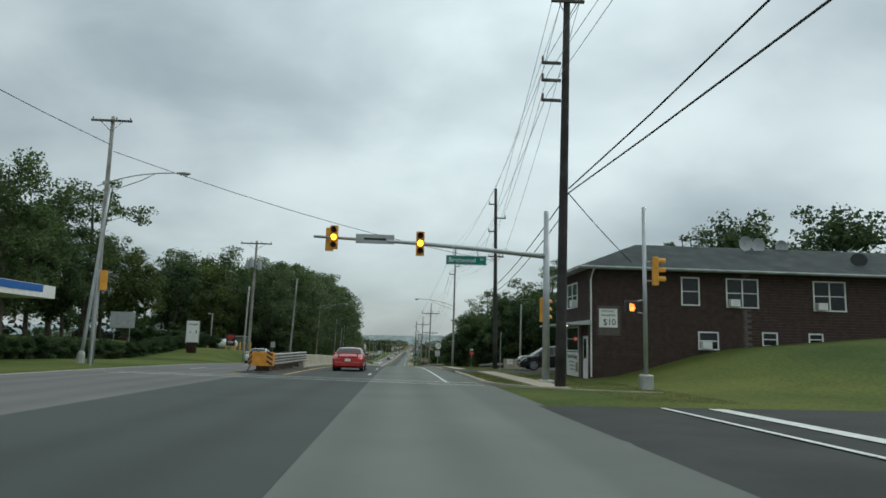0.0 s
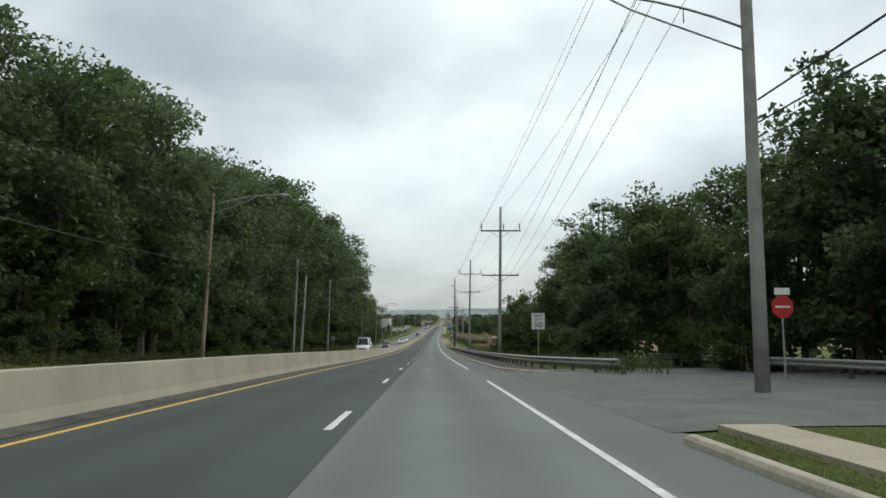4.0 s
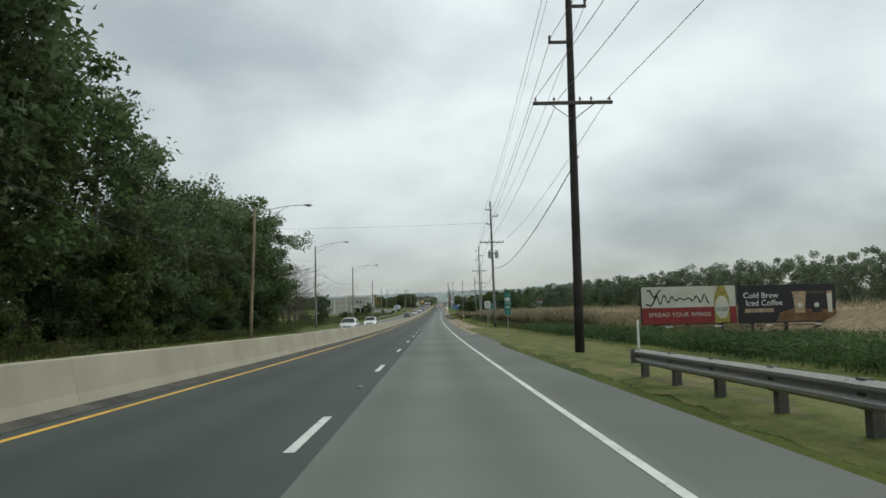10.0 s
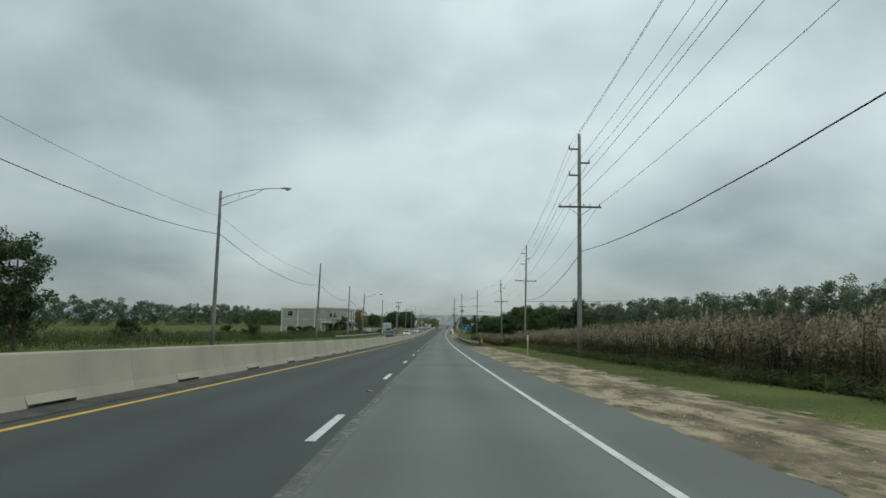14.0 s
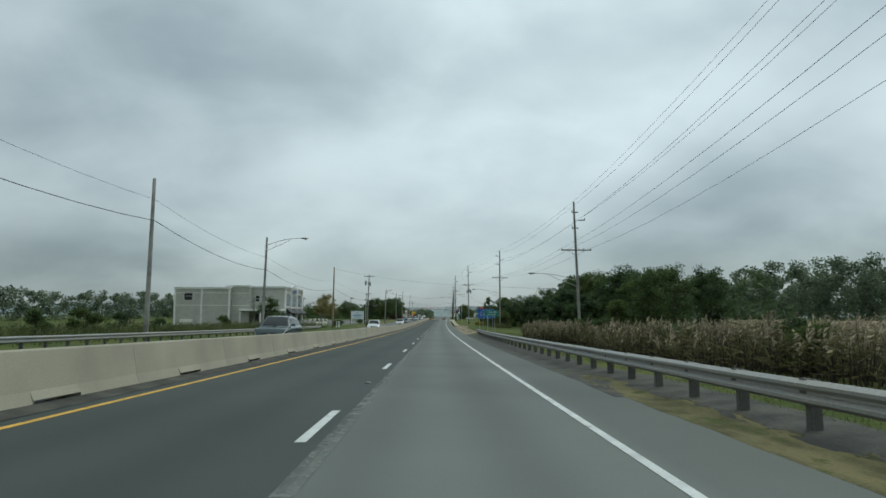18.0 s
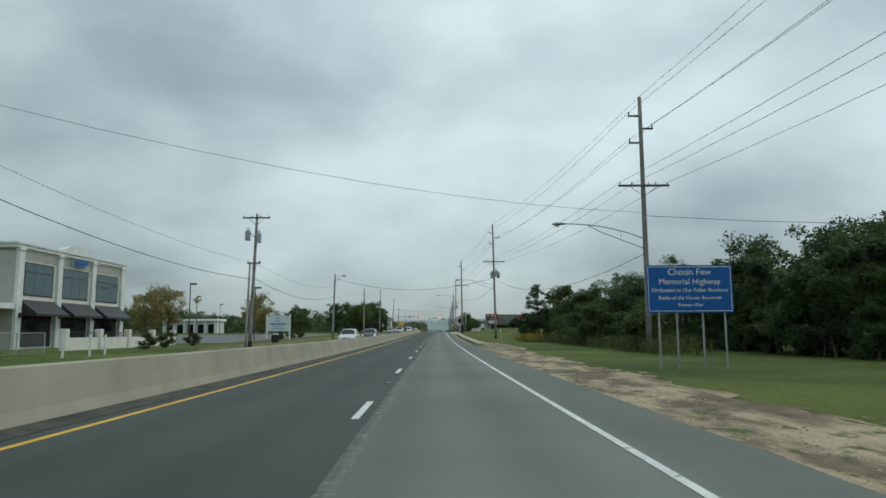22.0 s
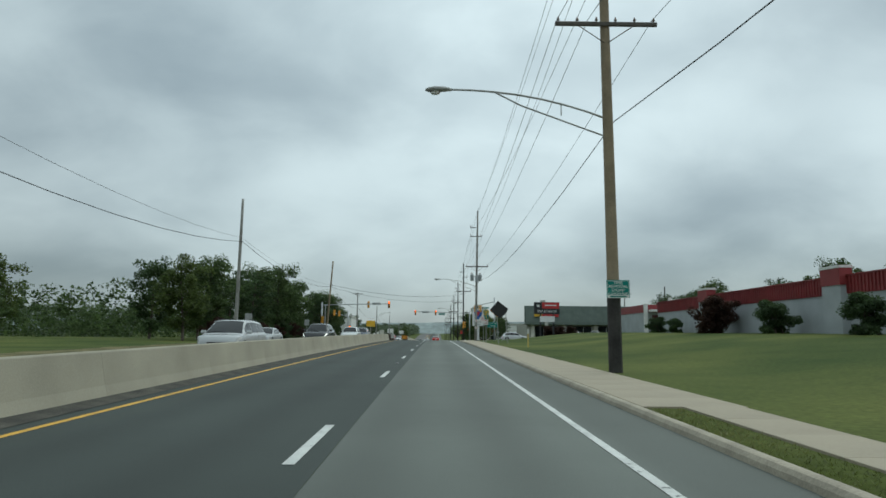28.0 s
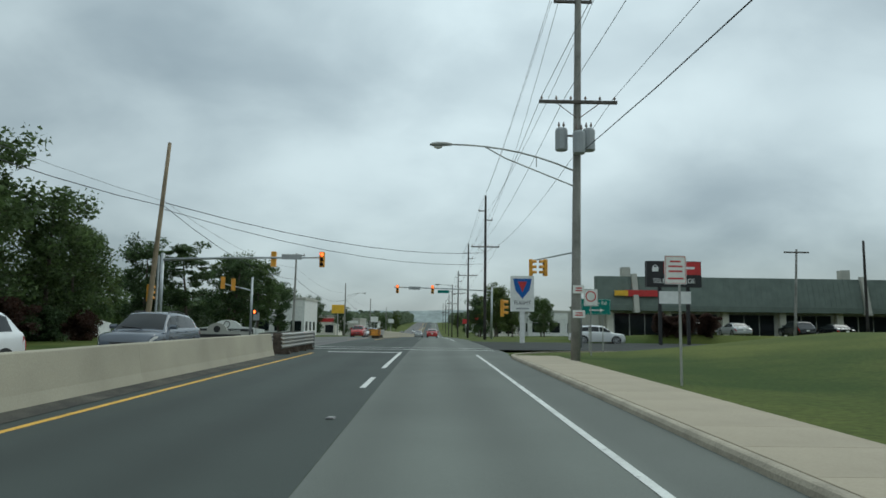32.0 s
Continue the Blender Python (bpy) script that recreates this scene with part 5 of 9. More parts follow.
# the signals of the first crossing
sg = thing("traffic_signal", 29.0, 6.25, label="grey mast arm with two amber signal heads showing yellow", category="traffic signal")
part("mast", Geo().tube([(0, 0, 0), (0, 0, 7.4)], [0.17, 0.12], 12), M["steel"], sg, smooth=True)
part("base_plate", Geo().box(-0.3, 0.3, -0.3, 0.3, -0.2, 0.12, 0.03), M["steel_dull"], sg)
arm = part("mast_arm", Geo().tube([(0, 0, 5.4), (-3, 0.35, 5.68), (-6, 0.8, 5.92), (-10.3, 1.75, 6.2)], [0.12, 0.1, 0.085, 0.06], 10), M["steel"], sg, smooth=True)
signal_head(sg, -5.5, 0.5, 5.85, lit=1)
signal_head(sg, -9.35, 1.3, 6.12, lit=1)
signal_head(sg, -9.6, 1.95, 6.12, turn=180)
ns = plate(sg, -7.5, 6.05, 1.7, 0.42, 0.95, "sign_back", "name_board")
bars(ns, -7.5, 6.05, 1.4, 0.18, 0.938, "ink", 1)
bp = plate(sg, -3.5, 5.12, 1.75, 0.40, 0.0, "sign_green", "name_board", rim="sign_white")
letters("Birchwood", 0.27, M["sign_white"], bp, -3.68, -0.012, 5.12)
letters("Dr", 0.16, M["sign_white"], bp, -2.82, -0.012, 5.18)
for x in (-4.05, -3.0):
    part("hanger", Geo().cyl((x, 0.0, 5.3), (x, -0.13 * x, 5.82), 0.02, n=6), M["steel_dull"], sg)
signal_head(sg, 0.0, 0.45, 3.1, turn=120)
ps = thing("pedestrian_signal", 24.6, 9.0, label="steel signal post with an amber head and a lit red hand", category="traffic signal")
part("post", Geo().tube([(0, 0, 0.3), (0, 0, 6.75)], [0.085, 0.075], 12), M["steel"], ps, smooth=True)
part("base", Geo().box(-0.22, 0.22, -0.22, 0.22, -0.3, 0.55, 0.05), M["steel_dull"], ps)
signal_head(ps, 0.42, 0.0, 4.35, turn=75)
for z in (4.7, 3.98):
    part("bracket", Geo().cyl((0.0, 0, z), (0.4, 0, z), 0.03), M["steel_dull"], ps)
hb = part("walk_signal", Geo().box(-0.75, -0.3, -0.12, 0.12, 2.78, 3.22, 0.03), M["black"], ps, "black box with a lit red hand")
g = Geo().box(-0.62, -0.46, -0.126, -0.122, 2.84, 2.98)
for i in range(4):
    g.box(-0.625 + i * 0.045, -0.59 + i * 0.045, -0.126, -0.122, 2.98, 3.12 - 0.02 * abs(i - 1))
g.box(-0.46, -0.42, -0.126, -0.122, 2.90, 3.0)
part("hand_lamp", g, M["lit_hand"], hb)
for z0, z1 in ((3.2, 3.3), (2.8, 2.75)):
    part("bracket", Geo().cyl((-0.3, 0, z0), (0, 0, z1), 0.025), M["steel_dull"], ps)
ls = thing("traffic_signal", 38, -16.5, label="amber signal head on a slim post", category="traffic signal")
part("post", Geo().cyl((0, 0, -0.2), (0, 0, 5.2), 0.07), M["steel"], ls)
signal_head(ls, 0.3, 0, 4.6, turn=200)

# the signals of the second crossing
s2 = thing("traffic_signal", 760.9, -18.7, label="grey mast arm with an amber signal head showing red", category="traffic signal")
part("mast", Geo().tube([(0, 0, -0.2), (0, 0, 5.9)], [0.15, 0.11], 12), M["steel"], s2, smooth=True)
part("mast_arm", Geo().tube([(0, 0, 5.45), (5, 0, 5.65), (11.1, 0, 5.75)], [0.1, 0.085, 0.06], 10), M["steel"], s2, smooth=True)
signal_head(s2, 11.0, -0.15, 5.6, lit=0)
signal_head(s2, 7.6, 0.15, 5.6, turn=180)
nb = plate(s2, 8.9, 5.75, 1.4, 0.36, -0.12, "sign_back", "name_board")
s3 = thing("traffic_signal", 801.3, 7.5, label="grey mast arm past the crossing with signal heads showing red", category="traffic signal")
part("mast", Geo().tube([(0, 0, -0.2), (0, 0, 6.6)], [0.15, 0.11], 12), M["steel"], s3, smooth=True)
part("mast_arm", Geo().tube([(0, 0, 6.1), (-6, 0, 6.3), (-12.5, 0, 6.4)], [0.1, 0.085, 0.06], 10), M["steel"], s3, smooth=True)
signal_head(s3, -7.6, -0.15, 6.15, lit=0)
signal_head(s3, -12.1, -0.15, 6.15, lit=0)
plate(s3, -9.9, 6.3, 1.5, 0.4, -0.1, "sign_back", "name_board")
plate(s3, -6.2, 5.9, 1.5, 0.4, -0.1, "sign_green", "name_board", rim="sign_white")
s4 = thing("traffic_signal", 775, -16.2, label="slim grey post with two amber signal heads", category="traffic signal")
part("mast", Geo().tube([(0, 0, -0.2), (0, 0, 5.6)], [0.11, 0.09], 10), M["steel"], s4, smooth=True)
part("mast_arm", Geo().tube([(0, 0, 4.4), (-2.6, -0.4, 5.0)], [0.06, 0.05], 8), M["steel"], s4)
signal_head(s4, -1.6, -0.3, 4.9, turn=205)
signal_head(s4, -2.5, -0.4, 5.05, turn=205)
hb = part("walk_signal", Geo().box(0.15, 0.55, -0.12, 0.12, 2.3, 2.75, 0.03), M["black"], s4, "black box with a lit red hand")
part("hand_lamp", Geo().box(0.25, 0.42, -0.126, -0.122, 2.4, 2.64), M["lit_hand"], hb)
s5 = thing("traffic_signal", 757.5, -17.6, label="amber signal heads low on a slim post", category="traffic signal")
part("post", Geo().cyl((0, 0, -0.2), (0, 0, 5.4), 0.08), M["steel"], s5)
signal_head(s5, -0.45, 0, 3.0, turn=160)
s6 = thing("traffic_signal", 757, 9.3, label="grey post with two amber signal heads turned aside", category="traffic signal")
part("mast", Geo().tube([(0, 0, -0.2), (0, 0, 7.0)], [0.13, 0.1], 10), M["steel"], s6, smooth=True)
part("mast_arm", Geo().tube([(0, 0, 6.3), (-3.2, 0, 5.6)], [0.06, 0.05], 8), M["steel"], s6)
signal_head(s6, -2.2, 0, 5.2, turn=-80)
signal_head(s6, -3.1, 0, 5.2, turn=80)
signal_head(s6, -4.9, 0, 2.6, turn=80)


# ---- road signs ----
def sign(s, l, label, posts=(0.0,), top=2.6, turn=0.0, name="road_sign", mat="steel_dull", category="road sign", w=0.05):
    root = thing(name, s, l, turn=turn, label=label, category=category)
    uprights(root, posts, top, mat, w)
    return root


r = sign(78.5, 4.45, "round white number sign on a slim post", top=2.7)
pn = part("sign_panel", Geo().loft([[(0.33 * math.cos(a), y, 2.3 + 0.33 * math.sin(a)) for a in np.linspace(0, 2 * math.pi, 20)[:-1]] for y in (-0.006, 0.006)]), M["sign_white"], r)
letters("35", 0.36, M["ink"], pn, 0, -0.012, 2.3)
ck = plate(r, 0, 2.78, 0.6, 0.3, 0, "sign_back")
bars(ck, 0, 2.78, 0.4, 0.15, -0.009, "ink", 1)
r = sign(108, 11.4, "red octagonal sign on a post at the turnout", top=2.2)
pn = part("sign_panel", Geo().loft([[(0.38 * math.cos(a), y, 2.35 + 0.38 * math.sin(a)) for a in np.linspace(math.pi / 8, 2 * math.pi + math.pi / 8, 9)[:-1]] for y in (-0.006, 0.006)]), M["sign_red"], r)
bars(pn, 0, 2.35, 0.5, 0.12, -0.01, "sign_white", 1)
plate(r, 0, 2.85, 0.5, 0.22, 0, "sign_white")
r = sign(133, 7.45, "white speed limit sign on a steel post", top=2.5)
pn = plate(r, 0, 2.82, 0.92, 1.12, 0, "sign_white", rim="ink")
letters("SPEED", 0.21, M["ink"], pn, 0, -0.012, 3.18, wide=1.05)
letters("LIMIT", 0.21, M["ink"], pn, 0, -0.012, 2.93, wide=1.05)
letters("50", 0.50, M["ink"], pn, 0, -0.012, 2.56, wide=1.25)
r = sign(270.5, 5.45, "tall green mile marker sign on a post", top=1.7)
pn = plate(r, 0, 2.3, 0.46, 1.62, 0, "sign_green", rim="sign_white")
part("route_shield", Geo().loft([[(0.17 * math.cos(a), y, 2.62 + 0.15 * math.sin(a)) for a in np.linspace(0, 2 * math.pi, 16)[:-1]] for y in (-0.012, -0.007)]), M["sign_white"], pn)
letters("35", 0.19, M["ink"], pn, 0, -0.016, 2.62)
letters("ROUTE", 0.1, M["sign_white"], pn, 0, -0.012, 2.9)
letters("MILE", 0.15, M["sign_white"], pn, 0, -0.012, 2.33)
letters("45", 0.3, M["sign_white"], pn, 0, -0.012, 2.05)
letters("5", 0.26, M["sign_white"], pn, 0, -0.012, 1.70)
r = sign(295.2, 6.0, "white regulation sign with small lettering on a post", top=2.7)
pn = plate(r, 0, 2.62, 0.62, 0.76, 0, "sign_white", rim="ink")
bars(pn, 0, 2.62, 0.42, 0.5, -0.01, "ink", 3, gap=0.4)
r = sign(322.5, 8.75, "green town line sign on two posts before reeds", posts=(-0.36, 0.44), top=2.3)
pn = plate(r, 0, 2.72, 1.34, 0.98, 0, "sign_green", rim="sign_white")
for i, tx in enumerate(("Entering", "Twp of", "Aberdeen")):
    letters(tx, 0.23, M["sign_white"], pn, 0, -0.012, 3.0 - 0.28 * i)
r = sign(497.6, 6.6, "green County Road sign on two steel posts", posts=(-0.42, 0.42), top=2.2)
pn = plate(r, 0, 2.42, 1.66, 0.72, 0, "sign_green", rim="sign_white")
letters("County Rd", 0.25, M["sign_white"], pn, 0.04, -0.012, 2.57)
letters("NEXT RIGHT", 0.21, M["sign_white"], pn, 0, -0.012, 2.26)
r = sign(535.2, 8.5, "large blue memorial highway sign on four posts", posts=(-1.08, -0.47, 0.42, 1.18), top=2.5, w=0.06)
pn = plate(r, 0, 2.72, 2.95, 1.62, 0, "sign_blue", rim="sign_white")
for i, (tx, sz) in enumerate((("Chosin Few", 0.31), ("Memorial Highway", 0.28), ("Dedicated to Our Fallen Brothers", 0.19), ("Battle of the Chosin Reservoir", 0.175), ("Korean War", 0.165))):
    letters(tx, sz, M["sign_white"], pn, 0, -0.012, 3.29 - (0, 0.33, 0.62, 0.88, 1.12)[i])
r = thing("pole_notice", 669.15, 5.53, 0, label="green notice board with white lettering strapped to the tan utility pole", category="notice board")
pn = plate(r, 0, 2.62, 0.70, 0.54, -0.06, "sign_green", rim="sign_white")
part("strap", Geo().box(-0.03, 0.03, -0.06, 0.2, 2.6, 2.65), M["steel_dull"], r)
for i, tx in enumerate(("TREE", "REMOVAL", "STUMP", "GRINDING")):
    letters(tx, 0.125, M["sign_white"], pn, 0, -0.072, 2.80 - 0.115 * i, wide=1.05)
lw = plate(pn, 0, 2.385, 0.64, 0.085, -0.07, "sign_white", "caption_plate")
bars(lw, 0, 2.385, 0.52, 0.05, -0.078, "sign_green", 1, gap=0.9)
r = thing("pole_notice", 738.95, 5.38, 0, label="two small white notices fixed to the utility pole", category="notice board")
for z, w, h in ((2.72, 0.42, 0.3), (1.81, 0.46, 0.28)):
    pn = plate(r, 0, z, w, h, -0.03, "sign_white")
    bars(pn, 0, z, w * 0.7, h * 0.6, -0.045, "sign_red", 2, gap=0.5)
    part("strap", Geo().box(-0.02, 0.02, -0.03, 0.2, z - 0.02, z + 0.02), M["steel_dull"], pn)

# the back of a big diamond work sign, folded shut
r = sign(716.5, 6.55, "large black diamond work sign folded on two steel posts", posts=(), top=3.0, w=0.06)
for x in (-0.30, 0.58):
    part("post", Geo().loft([[(x - 0.16 * (z - 0.2) / 3 + a, 0.03 + b, z) for a, b in ((-0.035, 0), (-0.035, 0.05), (0.035, 0.05), (0.035, 0))] for z in (-0.3, 2.95)]), M["steel_dull"], r)
pn = part("sign_panel", Geo().loft([[(-1.16, y, 3.30), (-1.13, y, 3.22), (-0.78, y, 2.92), (-0.74, y, 2.86), (-0.24, y, 2.50), (-0.14, y, 2.48), (0.28, y, 2.80), (0.44, y, 2.98), (0.56, y, 3.12), (0.58, y, 3.26), (0.68, y, 3.36), (0.67, y, 3.43), (-0.29, y, 4.17), (-0.37, y, 4.17)] for y in (-0.02, 0.02)]), M["black"], r)
part("edge_mark", Geo().face((-1.15, -0.024, 3.30), (-1.12, -0.024, 3.22), (-1.0, -0.024, 3.13), (-1.06, -0.024, 3.27)).face((-0.9, -0.024, 3.02), (-0.78, -0.024, 2.92), (-0.70, -0.024, 2.90), (-0.76, -0.024, 2.99)).face((-0.52, -0.024, 2.72), (-0.38, -0.024, 2.62), (-0.36, -0.024, 2.66), (-0.46, -0.024, 2.74)), M["orange"], pn)
r = sign(718.7, 5.2, "green and gold parkway route marker on a post", top=2.7)
plate(r, 0, 3.57, 0.52, 0.2, 0, "sign_green", rim="sign_white")
bars(r, 0, 3.57, 0.36, 0.09, -0.012, "sign_white", 1)
pn = part("route_shield", Geo().loft([[(0.31 * math.cos(a), y, 3.13 + 0.31 * math.sin(a)) for a in np.linspace(0, 2 * math.pi, 24)[:-1]] for y in (-0.006, 0.006)]), M["sign_green"], r)
part("shield_ring", Geo().loft([[(q * math.cos(a), y, 3.13 + q * math.sin(a)) for q, y in ((0.28, -0.008), (0.23, -0.012), (0.22, -0.008))] for a in np.linspace(0, 2 * math.pi, 25)], caps=False), M["sign_yellow"], pn)
part("shield_shape", Geo().face((-0.16, -0.012, 3.06), (0.04, -0.012, 3.0), (0.17, -0.012, 3.16), (-0.05, -0.012, 3.27)), M["sign_yellow"], pn)
ar = plate(r, 0, 2.62, 0.36, 0.36, 0, "sign_green", "arrow_plate")
part("arrow", Geo().face((-0.03, -0.01, 2.5), (0.03, -0.01, 2.5), (0.03, -0.01, 2.65), (0.09, -0.01, 2.65), (0, -0.01, 2.75), (-0.09, -0.01, 2.65), (-0.03, -0.01, 2.65)), M["sign_yellow"], ar)
r = sign(729.3, 5.65, "white no-stopping sign on a leaning post", top=2.7)
pn = plate(r, -0.1, 2.62, 0.5, 0.66, 0, "sign_white", rim="sign_red")
bars(pn, -0.1, 2.7, 0.34, 0.34, -0.01, "sign_red", 3, gap=0.35)
g = Geo().face((-0.28, -0.012, 2.4), (0.08, -0.012, 2.4), (0.08, -0.012, 2.44), (-0.28, -0.012, 2.44))
part("arrow", g, M["sign_red"], pn)
r = sign(748.5, 8.3, "green County Road sign with an arrow beside the crossing", posts=(-0.35, 0.35), top=2.2)
pn = plate(r, 0, 2.5, 1.5, 0.8, 0, "sign_green", rim="sign_white")
letters("County Rd", 0.25, M["sign_white"], pn, 0, -0.012, 2.68)
part("arrow", Geo().face((-0.35, -0.012, 2.30), (0.2, -0.012, 2.30), (0.2, -0.012, 2.24), (0.42, -0.012, 2.33), (0.2, -0.012, 2.42), (0.2, -0.012, 2.36), (-0.35, -0.012, 2.36)), M["sign_white"], pn)
r = sign(744, 7.0, "white no-left-turn sign on a post", top=2.5)
pn = plate(r, 0, 2.55, 0.62, 0.75, 0, "sign_white", rim="ink")
part("ban_ring", Geo().loft([[(q * math.cos(a), -0.01, 2.6 + q * math.sin(a)) for q in (0.24, 0.19)] for a in np.linspace(0, 2 * math.pi, 25)], caps=False, closed=False), M["sign_red"], pn)
for s, l, lab in ((706.9, -15.9, "plain pale back of a road sign beside the bare pole"), (736.5, -16.5, "plain back of a road sign on a post across the highway"), (780, -17.0, "plain back of a small sign on a post"), (93, -16.8, "plain back of a road sign beside the highway"), (205, -16.8, "plain back of a road sign by the woods"), (248, -16.6, "plain back of a road sign by the woods"), (298, -19.5, "diamond sign seen from behind by the woods")):
    r = sign(s, l, lab, top=2.2)
    plate(r, 0, 2.2, 0.6, 0.75, 0.0, "sign_back")
r = sign(66, -26, "large pale sign board on two posts seen from behind", posts=(-0.7, 0.7), top=3.0)
plate(r, 0, 3.2, 2.3, 1.5, 0, "sign_back")
r = thing("shop_sign", 72.2, -21.3, 0.3, label="white fuel price sign over a dark red base", category="sign")
part("base", Geo().box(-0.45, 0.45, -0.2, 0.2, -0.3, 1.5, 0.02), M["leaf_red"], r)
pn = plate(r, 0, 2.75, 1.25, 2.2, 0, "sign_white")
part("frame", Geo().box(-0.68, -0.62, -0.05, 0.05, 1.5, 3.9).box(0.62, 0.68, -0.05, 0.05, 1.5, 3.9), M["steel_dull"], r)
letters("Diesel", 0.36, M["ink"], pn, 0, -0.012, 3.5, wide=1.05)
part("price_mark", Geo().box(-0.3, -0.2, -0.014, -0.006, 2.6, 2.72).box(0.3, 0.4, -0.014, -0.006, 2.6, 2.9), M["ink"], pn)
for s, l in ((366, 6.4), (701, 7.1), (629.3, 7.0), (593, 7.5)):
    r = thing("marker_post", s, l, label="slim white and yellow plastic marker post in the grass", category="marker post")
    part("post", Geo().box(-0.05, 0.05, -0.02, 0.02, -0.2, 1.0, 0.008), M["marker_yellow"], r)
    part("cap", Geo().box(-0.055, 0.055, -0.025, 0.025, 1.0, 1.4, 0.01), M["sign_white"], r)


r = thing("marker_post", 240.5, 5.6, label="slim white plastic marker post behind the guardrail's end", category="marker post")
part("post", Geo().box(-0.03, 0.03, -0.015, 0.015, -0.2, 1.2, 0.006), M["sign_white"], r)


r = thing("litter_bin", 589.8, -18.3, label="dark ribbed litter bin on the far verge", category="litter bin")
part("body", Geo().tube([(0, 0, -0.05), (0, 0, 0.0), (0, 0, 0.85), (0, 0, 0.9)], [0.30, 0.33, 0.38, 0.38], 18), M["black"], r)
part("lid", Geo().tube([(0, 0, 0.9), (0, 0, 0.96), (0, 0, 1.06), (0, 0, 1.1)], [0.41, 0.41, 0.3, 0.12], 18), M["steel_dull"], r, "dull grey domed lid")
for i in range(10):
    a = 0.628 * i
    part("slat", Geo().box(-0.05, 0.05, -0.41, -0.37, 0.06, 0.84, 0.01), M["pole_dark"], r, at=pose(0, 0, 0, 0, 0, math.degrees(a)))


# ---- billboards in the reeds ----
def billboard(s, l0, l1, z0, z1, label):
    c = (l0 + l1) / 2
    r = thing("billboard", s, c, label=label, category="billboard")
    b = gh(s, c)
    w = (l1 - l0) / 2
    z0, z1 = z0 - b, z1 - b
    part("backing", Geo().box(-w, w, 0.02, 0.25, z0, z1), M["black"], r)
    for x in (-w * 0.7, 0, w * 0.7):
        part("post", Geo().box(x - 0.12, x + 0.12, 0.25, 0.5, -0.6, z1), M["arm_wood"], r)
    part("catwalk", Geo().box(-w, w, -0.6, 0.02, z0 - 0.22, z0 - 0.14), M["rust"], r)
    for x in (-w * 0.5, w * 0.5):
        part("lamp", Geo().box(x - 0.25, x + 0.25, -0.9, -0.7, z0 - 0.2, z0 - 0.08), M["lamp_lens"], r)
    return r, w, z0, z1


M["poster_cream"] = material("poster_cream", (0.56, 0.55, 0.46), rough=0.6, var=0.08, scale=0.8, fine=12)
M["poster_red"] = material("poster_red", (0.23, 0.026, 0.024), rough=0.6, var=0.15, scale=0.8, fine=12)
M["poster_brown"] = material("poster_brown", (0.16, 0.085, 0.035), rough=0.6, var=0.35, scale=0.9, fine=9)
M["poster_tan"] = material("poster_tan", (0.36, 0.26, 0.17), rough=0.6, var=0.25, scale=2, fine=9)
M["poster_gold"] = material("poster_gold", (0.30, 0.25, 0.05), rough=0.6, var=0.25, scale=2, fine=9)
b1, w, z0, z1 = billboard(276, 16.6, 24.2, 0.5, 3.55, "cream and dark red drink advertisement on a low billboard")
zm = z0 + (z1 - z0) * 0.44
part("poster_upper", Geo().box(-w + 0.06, w - 0.06, 0.005, 0.02, zm, z1 - 0.06), M["poster_cream"], b1)
part("poster_lower", Geo().box(-w + 0.06, w - 0.06, 0.004, 0.02, z0 + 0.06, zm), M["poster_red"], b1)
letters("SPREAD YOUR WINGS", 0.47, M["poster_cream"], b1, -0.75, -0.002, (z0 + zm) / 2 + 0.1, wide=1.05)
g = Geo()
pts = [(-2.75 + 4.4 * u, -0.004, zm + 0.66 + (0.2 + 0.16 * math.sin(u * 7 + 1)) * math.sin(u * 43)) for u in np.linspace(0, 1, 130)]
g.tube(pts, [0.035 + 0.02 * (i % 9 > 4) for i in range(130)], 4)
g.tube([(-3.4, -0.004, zm + 0.3), (-3.0, -0.004, zm + 0.16), (-2.75, -0.004, zm + 0.5), (-2.45, -0.004, zm + 1.2), (-2.2, -0.004, zm + 1.42)], 0.06, 4).tube([(-3.3, -0.004, zm + 1.35), (-3.05, -0.004, zm + 1.4), (-2.85, -0.004, zm + 0.9), (-2.6, -0.004, zm + 0.85)], 0.06, 4)
part("script_mark", g, M["ink"], b1, "flowing black script drawn as a wavy mark")
part("bottle", Geo().loft([[(2.62 + q * math.cos(a), -0.002 + 0.02 * math.sin(a), z) for a in np.linspace(0, 2 * math.pi, 17)[:-1]] for q, z in ((0.58, z0 + 0.08), (0.62, z0 + 1.75), (0.56, z0 + 2.2), (0.34, z0 + 2.7), (0.3, z1 - 0.08))]), M["poster_gold"], b1)
part("bottle_label", Geo().loft([[(2.62 + q * 0.55 * math.cos(a), y, z0 + 1.3 + q * 0.9 * math.sin(a)) for a in np.linspace(0, 2 * math.pi, 25)[:-1]] for q, y in ((1, -0.03), (0.95, -0.034))]), M["poster_cream"], b1)
part("label_band", Geo().box(2.16, 3.08, -0.04, -0.036, z0 + 0.95, z0 + 1.3), M["steel_dull"], b1)
b2, w, z0, z1 = billboard(276.3, 24.5, 32.3, 0.45, 3.45, "black coffee advertisement with two cups on a low billboard")
part("poster", Geo().box(-w + 0.06, w - 0.06, 0.005, 0.02, z0 + 0.06, z1 - 0.06), M["black"], b2)
letters("Cold Brew", 0.64, M["sign_white"], b2, -2.1, -0.002, z1 - 0.82)
letters("Iced Coffee", 0.64, M["sign_white"], b2, -1.85, -0.002, z1 - 1.42)
